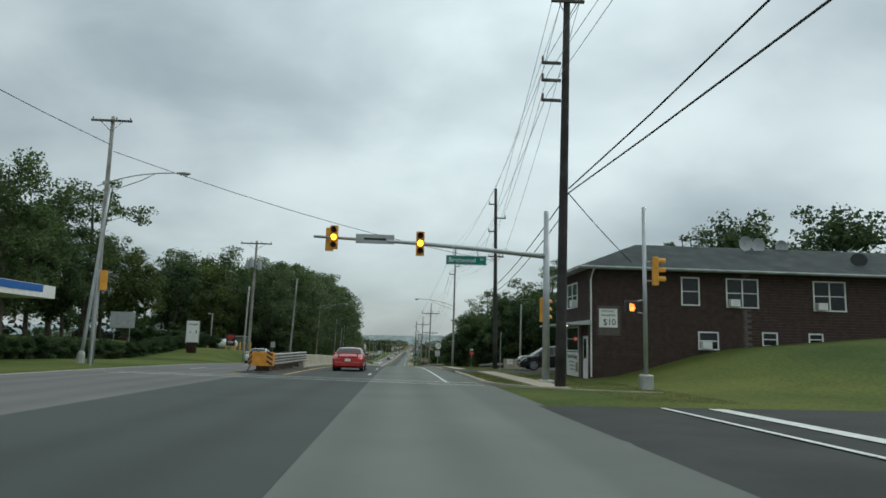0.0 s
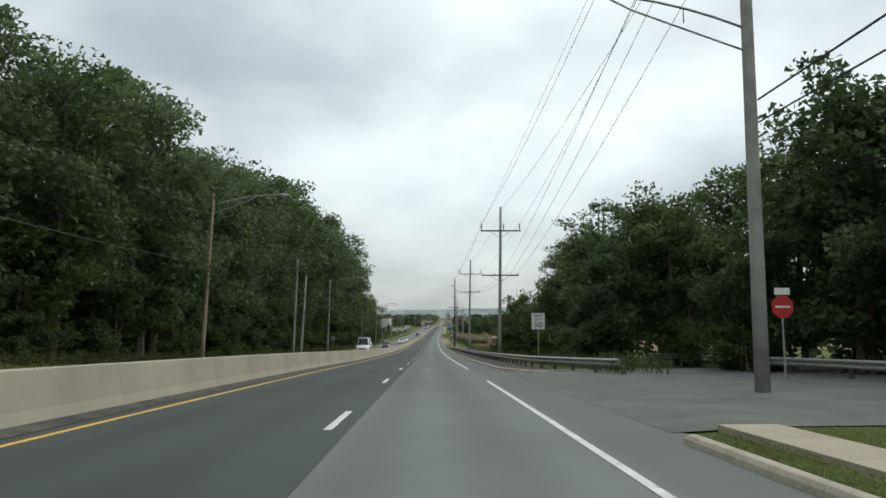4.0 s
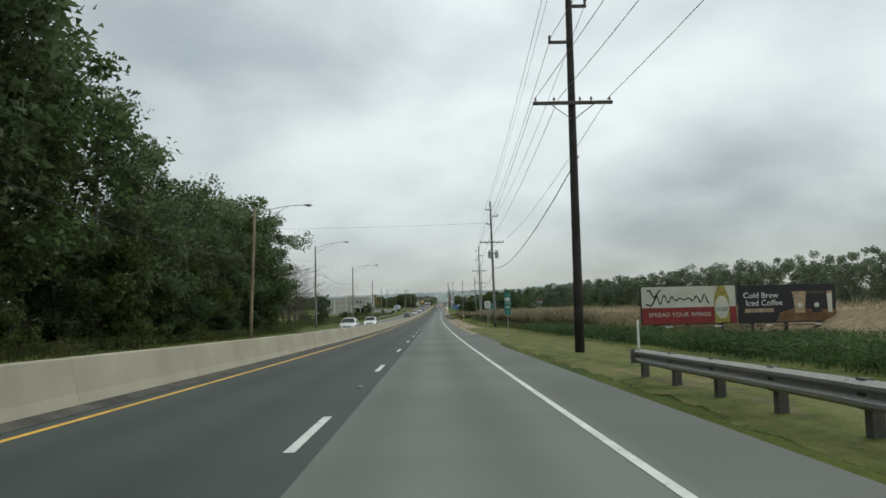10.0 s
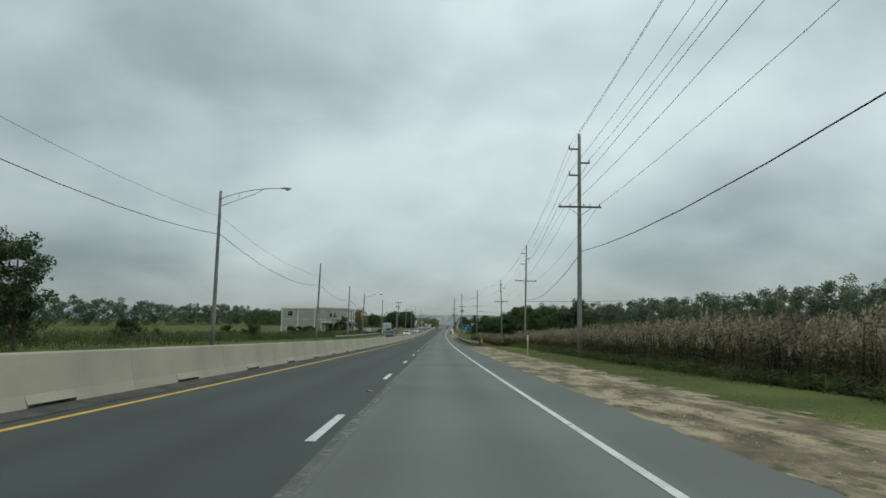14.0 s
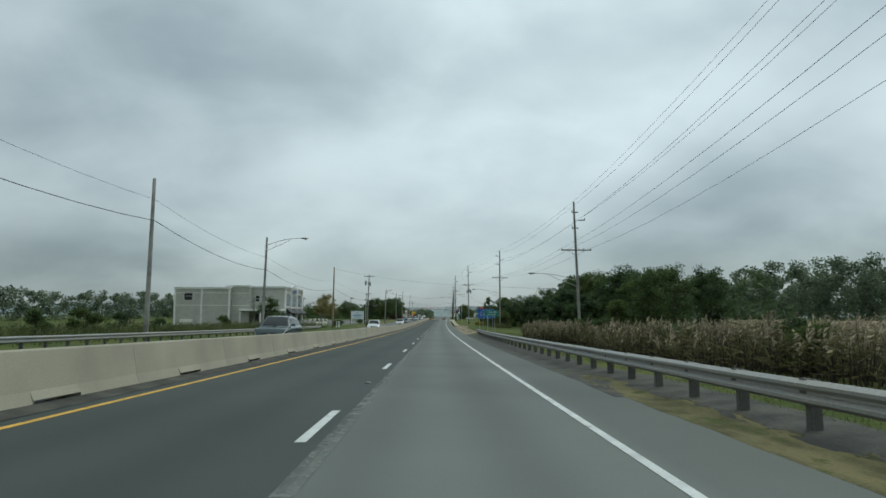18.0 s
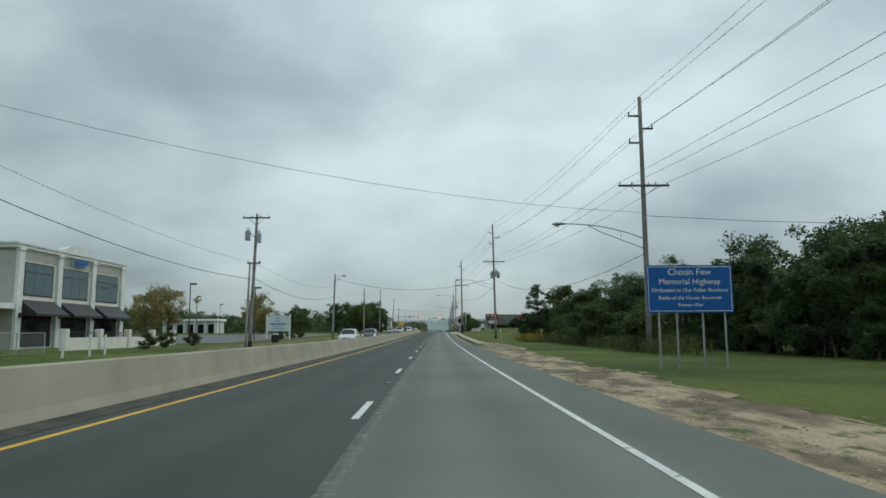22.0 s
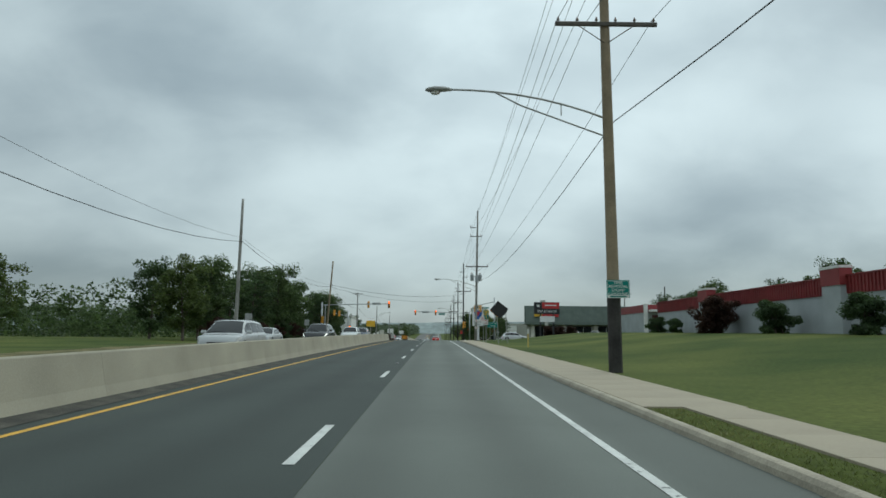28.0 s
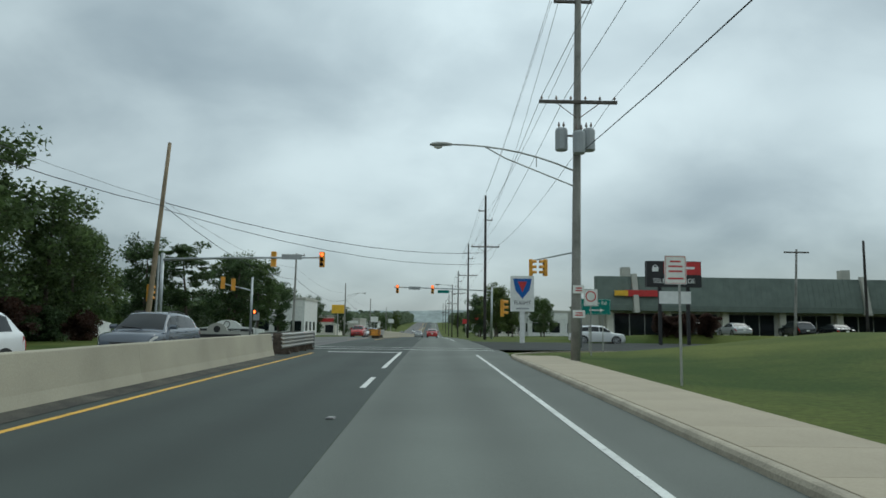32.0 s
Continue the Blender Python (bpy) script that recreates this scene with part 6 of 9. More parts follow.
part("slogan_bar", Geo().box(-3.4, -1.1, -0.004, 0.004, z1 - 2.15, z1 - 1.85), M["poster_tan"], b2)
part("table_picture", Geo().loft([[(x, y, z) for x, z in ((-0.9, z0 + 0.1), (w - 0.1, z0 + 0.1), (w - 0.1, z0 + 0.95), (0.5, z0 + 1.1), (-0.6, z0 + 0.8))] for y in (0.003, 0.0)]), M["poster_brown"], b2)
for x, mt, k in ((1.0, "poster_tan", 0.52), (2.35, "ink", 0.55), (3.42, "poster_cream", 0.22)):
    cup = part("cup", Geo().loft([[(x + q * math.cos(a), -0.004 + 0.015 * math.sin(a), z) for a in np.linspace(0, 2 * math.pi, 13)[:-1]] for q, z in ((k * 0.72, z0 + 0.75), (k, z1 - 0.75))]), M[mt], b2)
    part("rim", Geo().loft([[(x + q * math.cos(a), -0.008 + 0.015 * math.sin(a), z) for a in np.linspace(0, 2 * math.pi, 13)[:-1]] for q, z in ((k * 1.15, z1 - 0.74), (k * 1.15, z1 - 0.64), (k * 0.95, z1 - 0.55))]), M["poster_tan" if mt != "ink" else "bark"], cup)
    if k > 0.3:
        part("badge", Geo().loft([[(x + 0.2 * math.cos(a), y, z0 + 1.35 + 0.2 * math.sin(a)) for a in np.linspace(0, 2 * math.pi, 17)[:-1]] for y in (-0.022, -0.026)]), M["poster_cream"], cup)


# ---- the brick house at the first corner ----
def window_unit(parent, x0, x1, z0, z1, y, face=-1, axis="x", mullions=1, ac=False, mat="glass"):
    """A window let into a wall: frame proud of the wall, glass behind it. axis: along which it runs; face: the way it looks."""
    def bx(a0, a1, d0, d1, c0, c1):
        lo, hi = sorted((y + face * d0, y + face * d1))
        return Geo().box(a0, a1, lo, hi, c0, c1) if axis == "x" else Geo().box(lo, hi, a0, a1, c0, c1)

    def join(*gs):
        o = Geo()
        for g in gs:
            o.add(g, Matrix.Identity(4))
        return o
    t = 0.07
    fr = part("window", join(bx(x0 - t, x1 + t, -0.02, 0.05, z1, z1 + t), bx(x0 - t, x1 + t, -0.02, 0.07, z0 - t, z0), bx(x0 - t, x0, -0.02, 0.05, z0, z1), bx(x1, x1 + t, -0.02, 0.05, z0, z1)), M["trim_white"], parent, "white window frame")
    part("pane", bx(x0, x1, -0.02, 0.006, z0, z1), M[mat], fr)
    zm = (z0 + z1) / 2
    part("sash_rail", bx(x0, x1, 0.0, 0.035, zm - 0.025, zm + 0.025), M["trim_white"], fr)
    for i in range(1, mullions):
        c = x0 + (x1 - x0) * i / mullions
        part("mullion", bx(c - 0.035, c + 0.035, 0.0, 0.045, z0, z1), M["trim_white"], fr)
    if ac:
        part("air_conditioner", bx(x0 + 0.05, x0 + 0.55, 0.0, 0.3, z0, z0 + 0.36), M["trim_white"], fr)
    return fr


def brick_house():
    s0, l0, W, D, H = 34.4, 9.6, 28.0, 6.1, 5.75
    r = thing("brick_house", s0, l0, 0.0, label="two-storey dark brick house with a hipped grey shingle roof", category="house")
    part("wall", Geo().box(0, W, 0, D, -0.3, H), M["mortar"], r, "dark brown brick wall")
    # brick courses of the two walls that face the street
    bl, bh = 0.215, 0.072
    near = Geo().box(0, bl - 0.012, -0.012, 0.02, 0, bh - 0.012).data("brick", M["brick"])
    joined = Geo()
    for row in range(int(H / bh)):
        z = row * bh
        for i in range(int(8.2 / bl)):
            x = (i + (row % 2) * 0.5) * bl
            if x + bl > W or (0.5 < x + 0.1 < 1.7 and 2.3 < z < 3.75):
                continue
            joined.box(x, x + bl - 0.012, -0.012 - 0.004 * random.random(), 0.0, z, z + bh - 0.012)
        for i in range(int(D / bl)):
            y = (i + (row % 2) * 0.5) * bl
            if y + bl > D:
                continue
            joined.box(-0.012 - 0.004 * random.random(), 0.0, y, y + bl - 0.012, z, z + bh - 0.012)
    ob = part("brickwork", joined, M["brick"], r)
    tagged(ob, kind="stuff")
    k = 0
    for row in range(28, 56):
        for i in range(10):
            y = (i + (row % 2) * 0.5) * bl + 0.3
            if k < 280 and y + bl < D:
                part("brick", near, None, r, at=Matrix.Translation((0, y, row * bh)) @ pose(0, 0, 0, 0, 0, 90) @ Matrix.Translation((0, 0.004, 0)))
                k += 1
    far = Geo()
    for row in range(int(H / 0.15)):
        for i in range(int((W - 8.4) / 0.43)):
            x = 8.4 + (i + (row % 2) * 0.5) * 0.43
            far.box(x, x + 0.415, -0.012, 0.0, row * 0.15, row * 0.15 + 0.135)
    tagged(part("brickwork", far, M["brick"], r), kind="stuff")
    e = 0.65
    roof = Geo()
    a, b, c, d = (-e, -e, H), (W + e, -e, H), (W + e, D + e, H), (-e, D + e, H)
    p, q = (3.6, D / 2, H + 1.75), (W - 3.6, D / 2, H + 1.75)
    roof.face(a, b, q, p).face(b, c, q).face(c, d, p, q).face(d, a, p).face(d, c, b, a)
    rf = part("roof", roof, M["shingle"], r, "dark grey shingle roof")
    tiles = Geo()
    for j in range(13):
        u0, u1 = j / 13, (j + 1) / 13
        for face4 in (((a, b), (p, q)), ((d, a), (p, p))):
            (e0, e1), (t0, t1) = face4
            e0, e1, t0, t1 = map(Vector, (e0, e1, t0, t1))
            A, B, C, Dd = e0.lerp(t0, u0), e1.lerp(t1, u0), e1.lerp(t1, u1), e0.lerp(t0, u1)
            nrm = (B - A).cross(Dd - A).normalized()
            m = max(1, int((B - A).length / 0.33))
            for i in range(m):
                x0, x1 = (i + 0.03 + 0.5 * (j % 2)) / m, (i + 0.97 + 0.5 * (j % 2)) / m
                if x1 > 1:
                    continue
                h = 0.018 + 0.008 * random.random()
                tiles.face(A.lerp(B, x0) + nrm * h, A.lerp(B, x1) + nrm * h, Dd.lerp(C, x1) + nrm * 0.006, Dd.lerp(C, x0) + nrm * 0.006)
    tagged(part("shingles", tiles, M["shingle"], rf), kind="stuff")
    part("fascia", Geo().box(-e, W + e, -e - 0.04, -e, H - 0.11, H + 0.03).box(-e - 0.04, -e, -e, D + e, H - 0.11, H + 0.03), M["eave"], r)
    part("soffit", Geo().box(-e, W + e, -e, 0, H - 0.06, H - 0.02).box(-e, 0, 0, D + e, H - 0.06, H - 0.02), M["eave"], r)
    part("gutter", Geo().tube([(-e, -e - 0.1, H - 0.02), (W + e, -e - 0.1, H - 0.06)], 0.07, 6), M["eave"], r)
    part("downspout", Geo().tube([(0.12, -e - 0.08, H - 0.08), (0.12, -0.3, H - 0.35), (0.12, -0.08, H - 0.6), (0.12, -0.08, 0.2)], 0.045, 6), M["trim_white"], r)
    for x, y in ((9.6, 2.5), (10.6, 3.0), (12.2, 3.4)):
        dish = part("satellite_dish", Geo().loft([[(x + q * 0.4 * math.cos(a), y - 0.2 - 0.12 * q * q, H + 1.9 + q * 0.42 * math.sin(a)) for a in np.linspace(0, 2 * math.pi, 15)[:-1]] for q in (0.05, 0.5, 1.0)], caps=False), M["can_grey"], r)
        part("stem", Geo().cyl((x, y, H + 0.6), (x, y - 0.2, H + 1.85), 0.03), M["steel_dull"], dish)
    part("vent_dish", Geo().loft([[(15.2 + q * 0.5 * math.cos(a), 1.0 - 0.2, H + 1.0 + q * 0.36 * math.sin(a)) for a in np.linspace(0, 2 * math.pi, 15)[:-1]] for q in (0.05, 1.0)], caps=False), M["black"], r)
    # windows of the long wall
    for x0, x1, z0, z1, mu, ac in ((4.95, 5.8, 4.0, 5.35, 1, False), (7.35, 8.95, 3.95, 5.35, 2, True), (12.05, 13.7, 3.9, 5.35, 2, True), (18.3, 19.9, 3.9, 5.35, 2, False), (5.8, 6.75, 1.75, 2.55, 1, True), (9.2, 9.9, 2.0, 2.6, 1, False), (11.7, 12.35, 2.1, 2.6, 1, False)):
        window_unit(r, x0, x1, z0, z1, -0.012, -1, "x", mu, ac)
    # notice on the long wall
    bd = part("notice_board", Geo().box(0.55, 1.5, -0.06, -0.02, 2.7, 3.65), M["sign_white"], r)
    letters("PSYCHIC", 0.17, M["ink"], bd, 1.02, -0.064, 3.52)
    letters("READING", 0.17, M["ink"], bd, 1.02, -0.064, 3.32)
    letters("$10", 0.44, M["ink"], bd, 1.08, -0.064, 2.96)
    # front: canopy, door, shop window and poster
    window_unit(r, 2.1, 4.2, 3.85, 5.1, -0.012, -1, "y", 2, True, "glass_blue")
    part("canopy", Geo().loft([[(x, y, z) for x, z in ((0, 3.05), (-1.25, 2.88), (-1.25, 2.78), (0, 2.8))] for y in (-0.5, D + 0.05)]), M["eave"], r)
    for y in (0.9, 3.0, 5.4):
        part("canopy_lamp", Geo().cyl((-0.9, y, 2.72), (-0.9, y, 2.80), 0.06), M["headlight"], r)
    for y0, y1, nm in ((0.05, 0.85, "door"), (4.9, 5.75, "door")):
        dd = part(nm, Geo().box(-0.05, 0.0, y0, y1, 0.05, 2.25), M["trim_white"], r)
        part("glazing", Geo().box(-0.06, -0.05, y0 + 0.15, y1 - 0.15, 1.1, 2.1), M["glass"], dd)
        part("door_handle", Geo().box(-0.1, -0.05, y1 - 0.16, y1 - 0.12, 0.98, 1.1), M["steel"], dd)
    window_unit(r, 1.85, 4.3, 1.5, 2.7, -0.012, -1, "y", 1, False)
    part("neon_sign", Geo().box(-0.03, -0.02, 2.2, 2.7, 2.0, 2.2), M["neon"], r)
    po = part("poster_board", Geo().box(-0.07, -0.02, 1.75, 4.3, 0.1, 1.38), M["sign_white"], r)
    for tx, sz, z in (("Psychic Reading", 0.33, 1.15),):
        me = text(tx, sz)
        me.materials.clear()
        me.materials.append(M["ink"])
        part("lettering", me, None, po, at=Matrix.Translation((-0.074, 3.02, z)) @ pose(0, 0, 0, 0, 0, -90))
    g = Geo()
    for i in range(3):
        z = 0.9 - 0.2 * i
        g.face((-0.074, 3.8 - 0.2 * i, z), (-0.074, 2.5, z), (-0.074, 2.5, z - 0.09), (-0.074, 3.8 - 0.2 * i, z - 0.09))
    part("lettering", g, M["sign_back"], po)
    part("picture", Geo().face((-0.074, 2.3, 0.35), (-0.074, 1.85, 0.35), (-0.074, 1.85, 0.85), (-0.074, 2.3, 0.85)), M["leaf_gold"], po)
    for y in (1.3, 4.6):
        part("pilaster", Geo().box(-0.1, 0, y - 0.2, y + 0.2, 0, 2.8), M["mortar"], r)


brick_house()
bw = thing("block_wall", 57.5, 12.2, label="low grey concrete block wall with a white notice", category="wall")
part("wall", Geo().box(-3.4, 9.0, -0.12, 0.12, -0.2, 0.84, 0.02), M["concrete_kerb"], bw)
nb = plate(bw, -2.9, 0.62, 0.5, 0.4, -0.14, "sign_white")
for i, tx in enumerate(("PARKING", "FOR PSYCHIC", "ONLY")):
    letters(tx, 0.085, M["ink"], nb, -2.9, -0.15, 0.74 - 0.12 * i)
for s, l, h, w, mt, lab in ((91.5, 23.25, 10.4, 0.13, "pole_dark", "dark bare wooden pole at the edge of the woods"), (54.2, 9.6, 5.2, 0.075, "steel_dull", "slim grey metal post at the lot's edge"), (52.5, 7.75, 2.9, 0.03, "steel_dull", "thin metal rod at the lot's edge"), (88, 30.5, 9.5, 0.1, "pole_dark", "dark bare wooden pole at the edge of the woods")):
    q = thing("bare_post", s, l, label=lab, category="post")
    part("post", Geo().tube([(0, 0, -0.3), (0, 0, 0), (0.02, 0.01, h * 0.6), (0.05, 0.0, h)], [w, w, w * 0.9, w * 0.75], 10), M[mt], q)
    part("cap", Geo().cyl((0.05, 0, h - 0.02), (0.05, 0, h + 0.02), w * 0.85, w * 0.6), M["steel_dull"], q)


# ---- the two-storey clinic across the highway ----
def clinic():
    r = thing("clinic_building", 567.5, -34.2, 0.3, label="two-storey cream and grey stucco building with black awnings", category="building")
    H = 8.4
    part("wall", Geo().box(-11, 0, 0, 19, -0.6, H), M["stucco_grey"], r)
    part("side_wing", Geo().box(-23, -11, -3.4, 16, -0.6, H - 0.35), M["stucco_grey"], r, "plain grey stucco wing")
    part("stair_block", Geo().box(-12.2, -7.2, -2.2, 0.1, -0.6, H + 0.12), M["stucco_grey"], r)
    cor = Geo()
    for x0, x1, y0, y1, z in ((-11.2, 0.25, -0.25, 19.2, H), (-23.2, -11, -3.6, 16.2, H - 0.35), (-12.4, -7.0, -2.4, 0.1, H + 0.12)):
        cor.box(x0 - 0.1, x1 + 0.1, y0 - 0.1, y1 + 0.1, z, z + 0.16).box(x0, x1, y0, y1, z - 0.28, z)
    part("cornice", cor, M["trim_white"], r)
    band = Geo().box(-23.06, -11, -3.47, -3.4, 4.2, 4.34).box(-23.06, -11, -3.47, -3.4, 6.9, 7.02).box(-12.27, -7.2, -2.27, -2.2, 4.2, 4.34).box(-12.27, -7.2, -2.27, -2.2, 6.9, 7.02)
    part("stucco_reveal", band, M["stucco"], r)
    for x in (-23.0, -17.2, -11.2):
        part("pilaster", Geo().box(x - 0.18, x + 0.18, -3.55, -3.35, -0.4, H - 0.4), M["trim_white"], r)
    part("facade", Geo().box(0.0, 0.02, 0.0, 19.0, 2.6, H), M["stucco"], r, "cream stucco front")
    # front with three bays that face the highway (x = 0)
    for y0, y1 in ((0.0, 0.75), (5.9, 6.6), (12.0, 12.7), (18.25, 19.0)):
        part("pilaster", Geo().box(0.0, 0.28, y0, y1, -0.3, H), M["trim_white"], r)
        part("pilaster_cap", Geo().box(0.0, 0.36, y0 - 0.06, y1 + 0.06, H - 0.5, H - 0.35), M["trim_white"], r)
    for y0, y1, rise in ((0.75, 5.9, 0), (6.6, 12.0, 1), (12.7, 18.25, 0)):
        fr = part("window", Geo().box(0.0, 0.06, y0 + 0.42, y1 - 0.42, 4.25, 7.05), M["black"], r, "dark framed window band")
        n = 3
        for i in range(n):
            a = y0 + 0.55 + (y1 - y0 - 1.1) * i / n
            b = y0 + 0.5 + (y1 - y0 - 1.1) * (i + 1) / n
            for z0, z1 in ((4.36, 6.2), (6.28, 6.94)):
                part("pane", Geo().box(0.06, 0.068, a, b, z0, z1), M["glass_blue"], fr)
        part("awning", Geo().loft([[(x, y, z) for x, z in ((0, 3.9), (0.05, 3.9), (1.5, 2.75), (1.5, 2.55), (0, 2.6))] for y in (y0 + 0.1, y1 - 0.1)]), M["black"], r, "black fabric awning")
        part("shopfront", Geo().box(-0.02, 0.01, y0 + 0.3, y1 - 0.3, 0.0, 2.9), M["glass"], r)
        part("wall_panel", Geo().box(0.0, 0.03, y0, y1, 7.15, 7.95), M["stucco_grey"], r)
        if rise:
            g = Geo().loft([[(x, y, z) for y, z in [(y0, H)] + [(9.3 + 2.7 * math.cos(a), H + 0.15 + 0.7 * math.sin(a)) for a in np.linspace(math.pi, 0, 9)] + [(y1, H)]] for x in (-0.3, 0.3)])
            part("parapet_arch", g, M["trim_white"], r)
            part("shop_emblem", Geo().loft([[(0.31, 7.9 + 0.35 * math.cos(a), 7.6 + 0.35 * math.sin(a)), (0.34, 7.9 + 0.25 * math.cos(a), 7.6 + 0.25 * math.sin(a))] for a in np.linspace(0, 2 * math.pi, 17)], caps=False, closed=False), M["sign_green"], r)
            part("shop_lettering", Geo().box(0.30, 0.33, 8.5, 10.9, 7.6, 7.95).box(0.30, 0.33, 8.7, 10.4, 7.38, 7.52), M["sign_blue"], r)
    for y in (0.4, 6.25, 12.35, 18.6):
        part("wall_lantern", Geo().box(0.28, 0.5, y - 0.1, y + 0.1, 2.4, 2.8), M["black"], r)
    # porch at the near corner
    part("porch_roof", Geo().box(-9.0, 0.2, -3.6, 0, 3.1, 3.55), M["trim_white"], r)
    for x in (-8.8, -4.4, 0.0):
        part("porch_column", Geo().box(x - 0.17, x + 0.17, -3.5, -3.16, -0.3, 3.1), M["trim_white"], r)
    part("porch_door", Geo().box(-6.5, -3.0, -0.03, 0.0, 0, 2.6), M["glass"], r)
    for x0, x1, z0, z1 in ((-6.4, -5.5, 5.2, 6.5), (-5.0, -4.1, 5.2, 6.5)):
        window_unit(r, x0, x1, z0, z1, 0.0, -1, "x", 1)
    window_unit(r, -21.0, -19.2, 5.4, 7.1, -3.4, -1, "x", 1)
    part("wall_vent", Geo().box(-21.8, -19.0, -3.46, -3.4, 0.6, 1.3), M["stucco"], r)
    part("roof", Geo().box(-11, 0, 0, 19, H - 0.5, H - 0.4), M["shingle"], r)
    # forecourt walls with stone posts
    w = thing("forecourt_wall", 566, -27.5, label="low cream wall with square posts before the clinic", category="wall")
    for i in range(5):
        y = i * 5.2 - 3
        part("wall_post", Geo().box(-0.25, 0.25, y - 0.25, y + 0.25, -0.2, 1.6, 0.03), M["stucco"], w)
        if i < 4:
            part("wall_panel", Geo().box(-0.12, 0.12, y + 0.25, y + 4.95, -0.2, 0.95), M["stucco"], w)
            part("railing", Geo().box(-0.02, 0.02, y + 0.25, y + 4.95, 1.35, 1.39), M["black"], w)
            for j in range(22):
                part("baluster", BAL, None, w, at=Matrix.Translation((0, y + 0.4 + 0.21 * j, 0.95)))
    f = thing("chain_link_fence", 545, -25.5, label="grey chain-link fence beside the clinic", category="fence")
    for i in range(9):
        part("post", Geo().cyl((0, -12 + i * 3, -0.2), (0, -12 + i * 3, 1.35), 0.035), M["steel_dull"], f)
    part("top_rail", Geo().cyl((0, -12, 1.33), (0, 12, 1.33), 0.025), M["steel_dull"], f)
    mesh = Geo()
    for i in range(160):
        y = -12 + i * 0.15
        mesh.box(-0.003, 0.003, y, y + 0.012, 0, 1.3)
    for i in range(9):
        mesh.box(-0.003, 0.003, -12, 12, 0.14 * i + 0.05, 0.14 * i + 0.06)
    tagged(part("mesh", mesh, M["steel_dull"], f), kind="stuff")
    for s, l in ((548, -19.5), (551, -19.6), (553, -19.7)):
        q = thing("marker_post", s, l, label="slim white marker post at the verge", category="marker post")
        part("post", Geo().box(-0.06, 0.06, -0.03, 0.03, -0.1, 1.2, 0.01), M["sign_white"], q)


BAL = Geo().box(-0.012, 0.012, -0.012, 0.012, 0, 0.4).data("baluster", M["black"])
clinic()
fp = thing("estate_sign", 615.3, -23.9, label="white panel sign with an arched top on two posts", category="sign")
pn = part("sign_panel", Geo().loft([[(-1.6, y, 1.2), (1.6, y, 1.2), (1.6, y, 3.3)] + [(1.6 * math.cos(a), y, 3.3 + 0.3 * math.sin(a)) for a in np.linspace(0.3, math.pi - 0.3, 7)] + [(-1.6, y, 3.3)] for y in (-0.06, 0.06)]), M["estate_white"], fp)
part("emblem", Geo().loft([[(q * math.cos(a), -0.068, 2.92 + q * math.sin(a)) for q in (0.34, 0.2)] for a in np.linspace(0.6, 5.6, 15)], caps=False, closed=False), M["estate_blue"], pn, "pale blue ring emblem")
part("lettering", Geo().box(-1.2, 1.2, -0.072, -0.06, 2.12, 2.42).box(-0.75, 0.75, -0.072, -0.06, 1.82, 1.94).box(-1.0, 1.0, -0.072, -0.06, 1.5, 1.62), M["estate_blue"], pn, "pale blue lettering drawn as bars")
for x in (-1.72, 1.72):
    part("post", Geo().box(x - 0.11, x + 0.11, -0.11, 0.11, -0.2, 3.65, 0.02), M["trim_white"], fp)
pv = thing("pavilion", 746, -85, label="small white pavilion with columns and a low roof", category="building")
part("body", Geo().box(-9, 9, 0, 8, -1.0, 4.2), M["trim_white"], pv)
part("roof", Geo().loft([[(-9.6, -1.2, 4.2), (9.6, -1.2, 4.2), (9.6, 9, 4.2), (-9.6, 9, 4.2)], [(-9.4, -1, 4.9), (9.4, -1, 4.9), (9.4, 8.8, 4.9), (-9.4, 8.8, 4.9)]]), M["trim_white"], pv)
for i in range(5):
    part("arch_opening", Geo().box(-7.9 + i * 3.5, -5.9 + i * 3.5, -0.05, 0.02, 0, 3.0), M["glass"], pv)
for i in range(6):
    part("column", Geo().cyl((-8.7 + i * 3.48, -0.8, -0.6), (-8.7 + i * 3.48, -0.8, 4.2), 0.3), M["trim_white"], pv)
for s, l, h in ((603.5, -24.3, 7.0), (598, -31, 7.2), (640, -45, 7.5), (690, -48, 7.5), (715, -52, 8), (700, -60, 8)):
    q = thing("parking_lamp", s, l, label="dark metal parking-lot lamp on a straight post", category="lamp")
    part("post", Geo().cyl((0, 0, -0.2), (0, 0, h), 0.075, 0.06), M["rust"], q)
    part("lamp_head", Geo().box(-0.05, 0.75, -0.2, 0.2, h - 0.06, h + 0.16, 0.03), M["rust"], q)


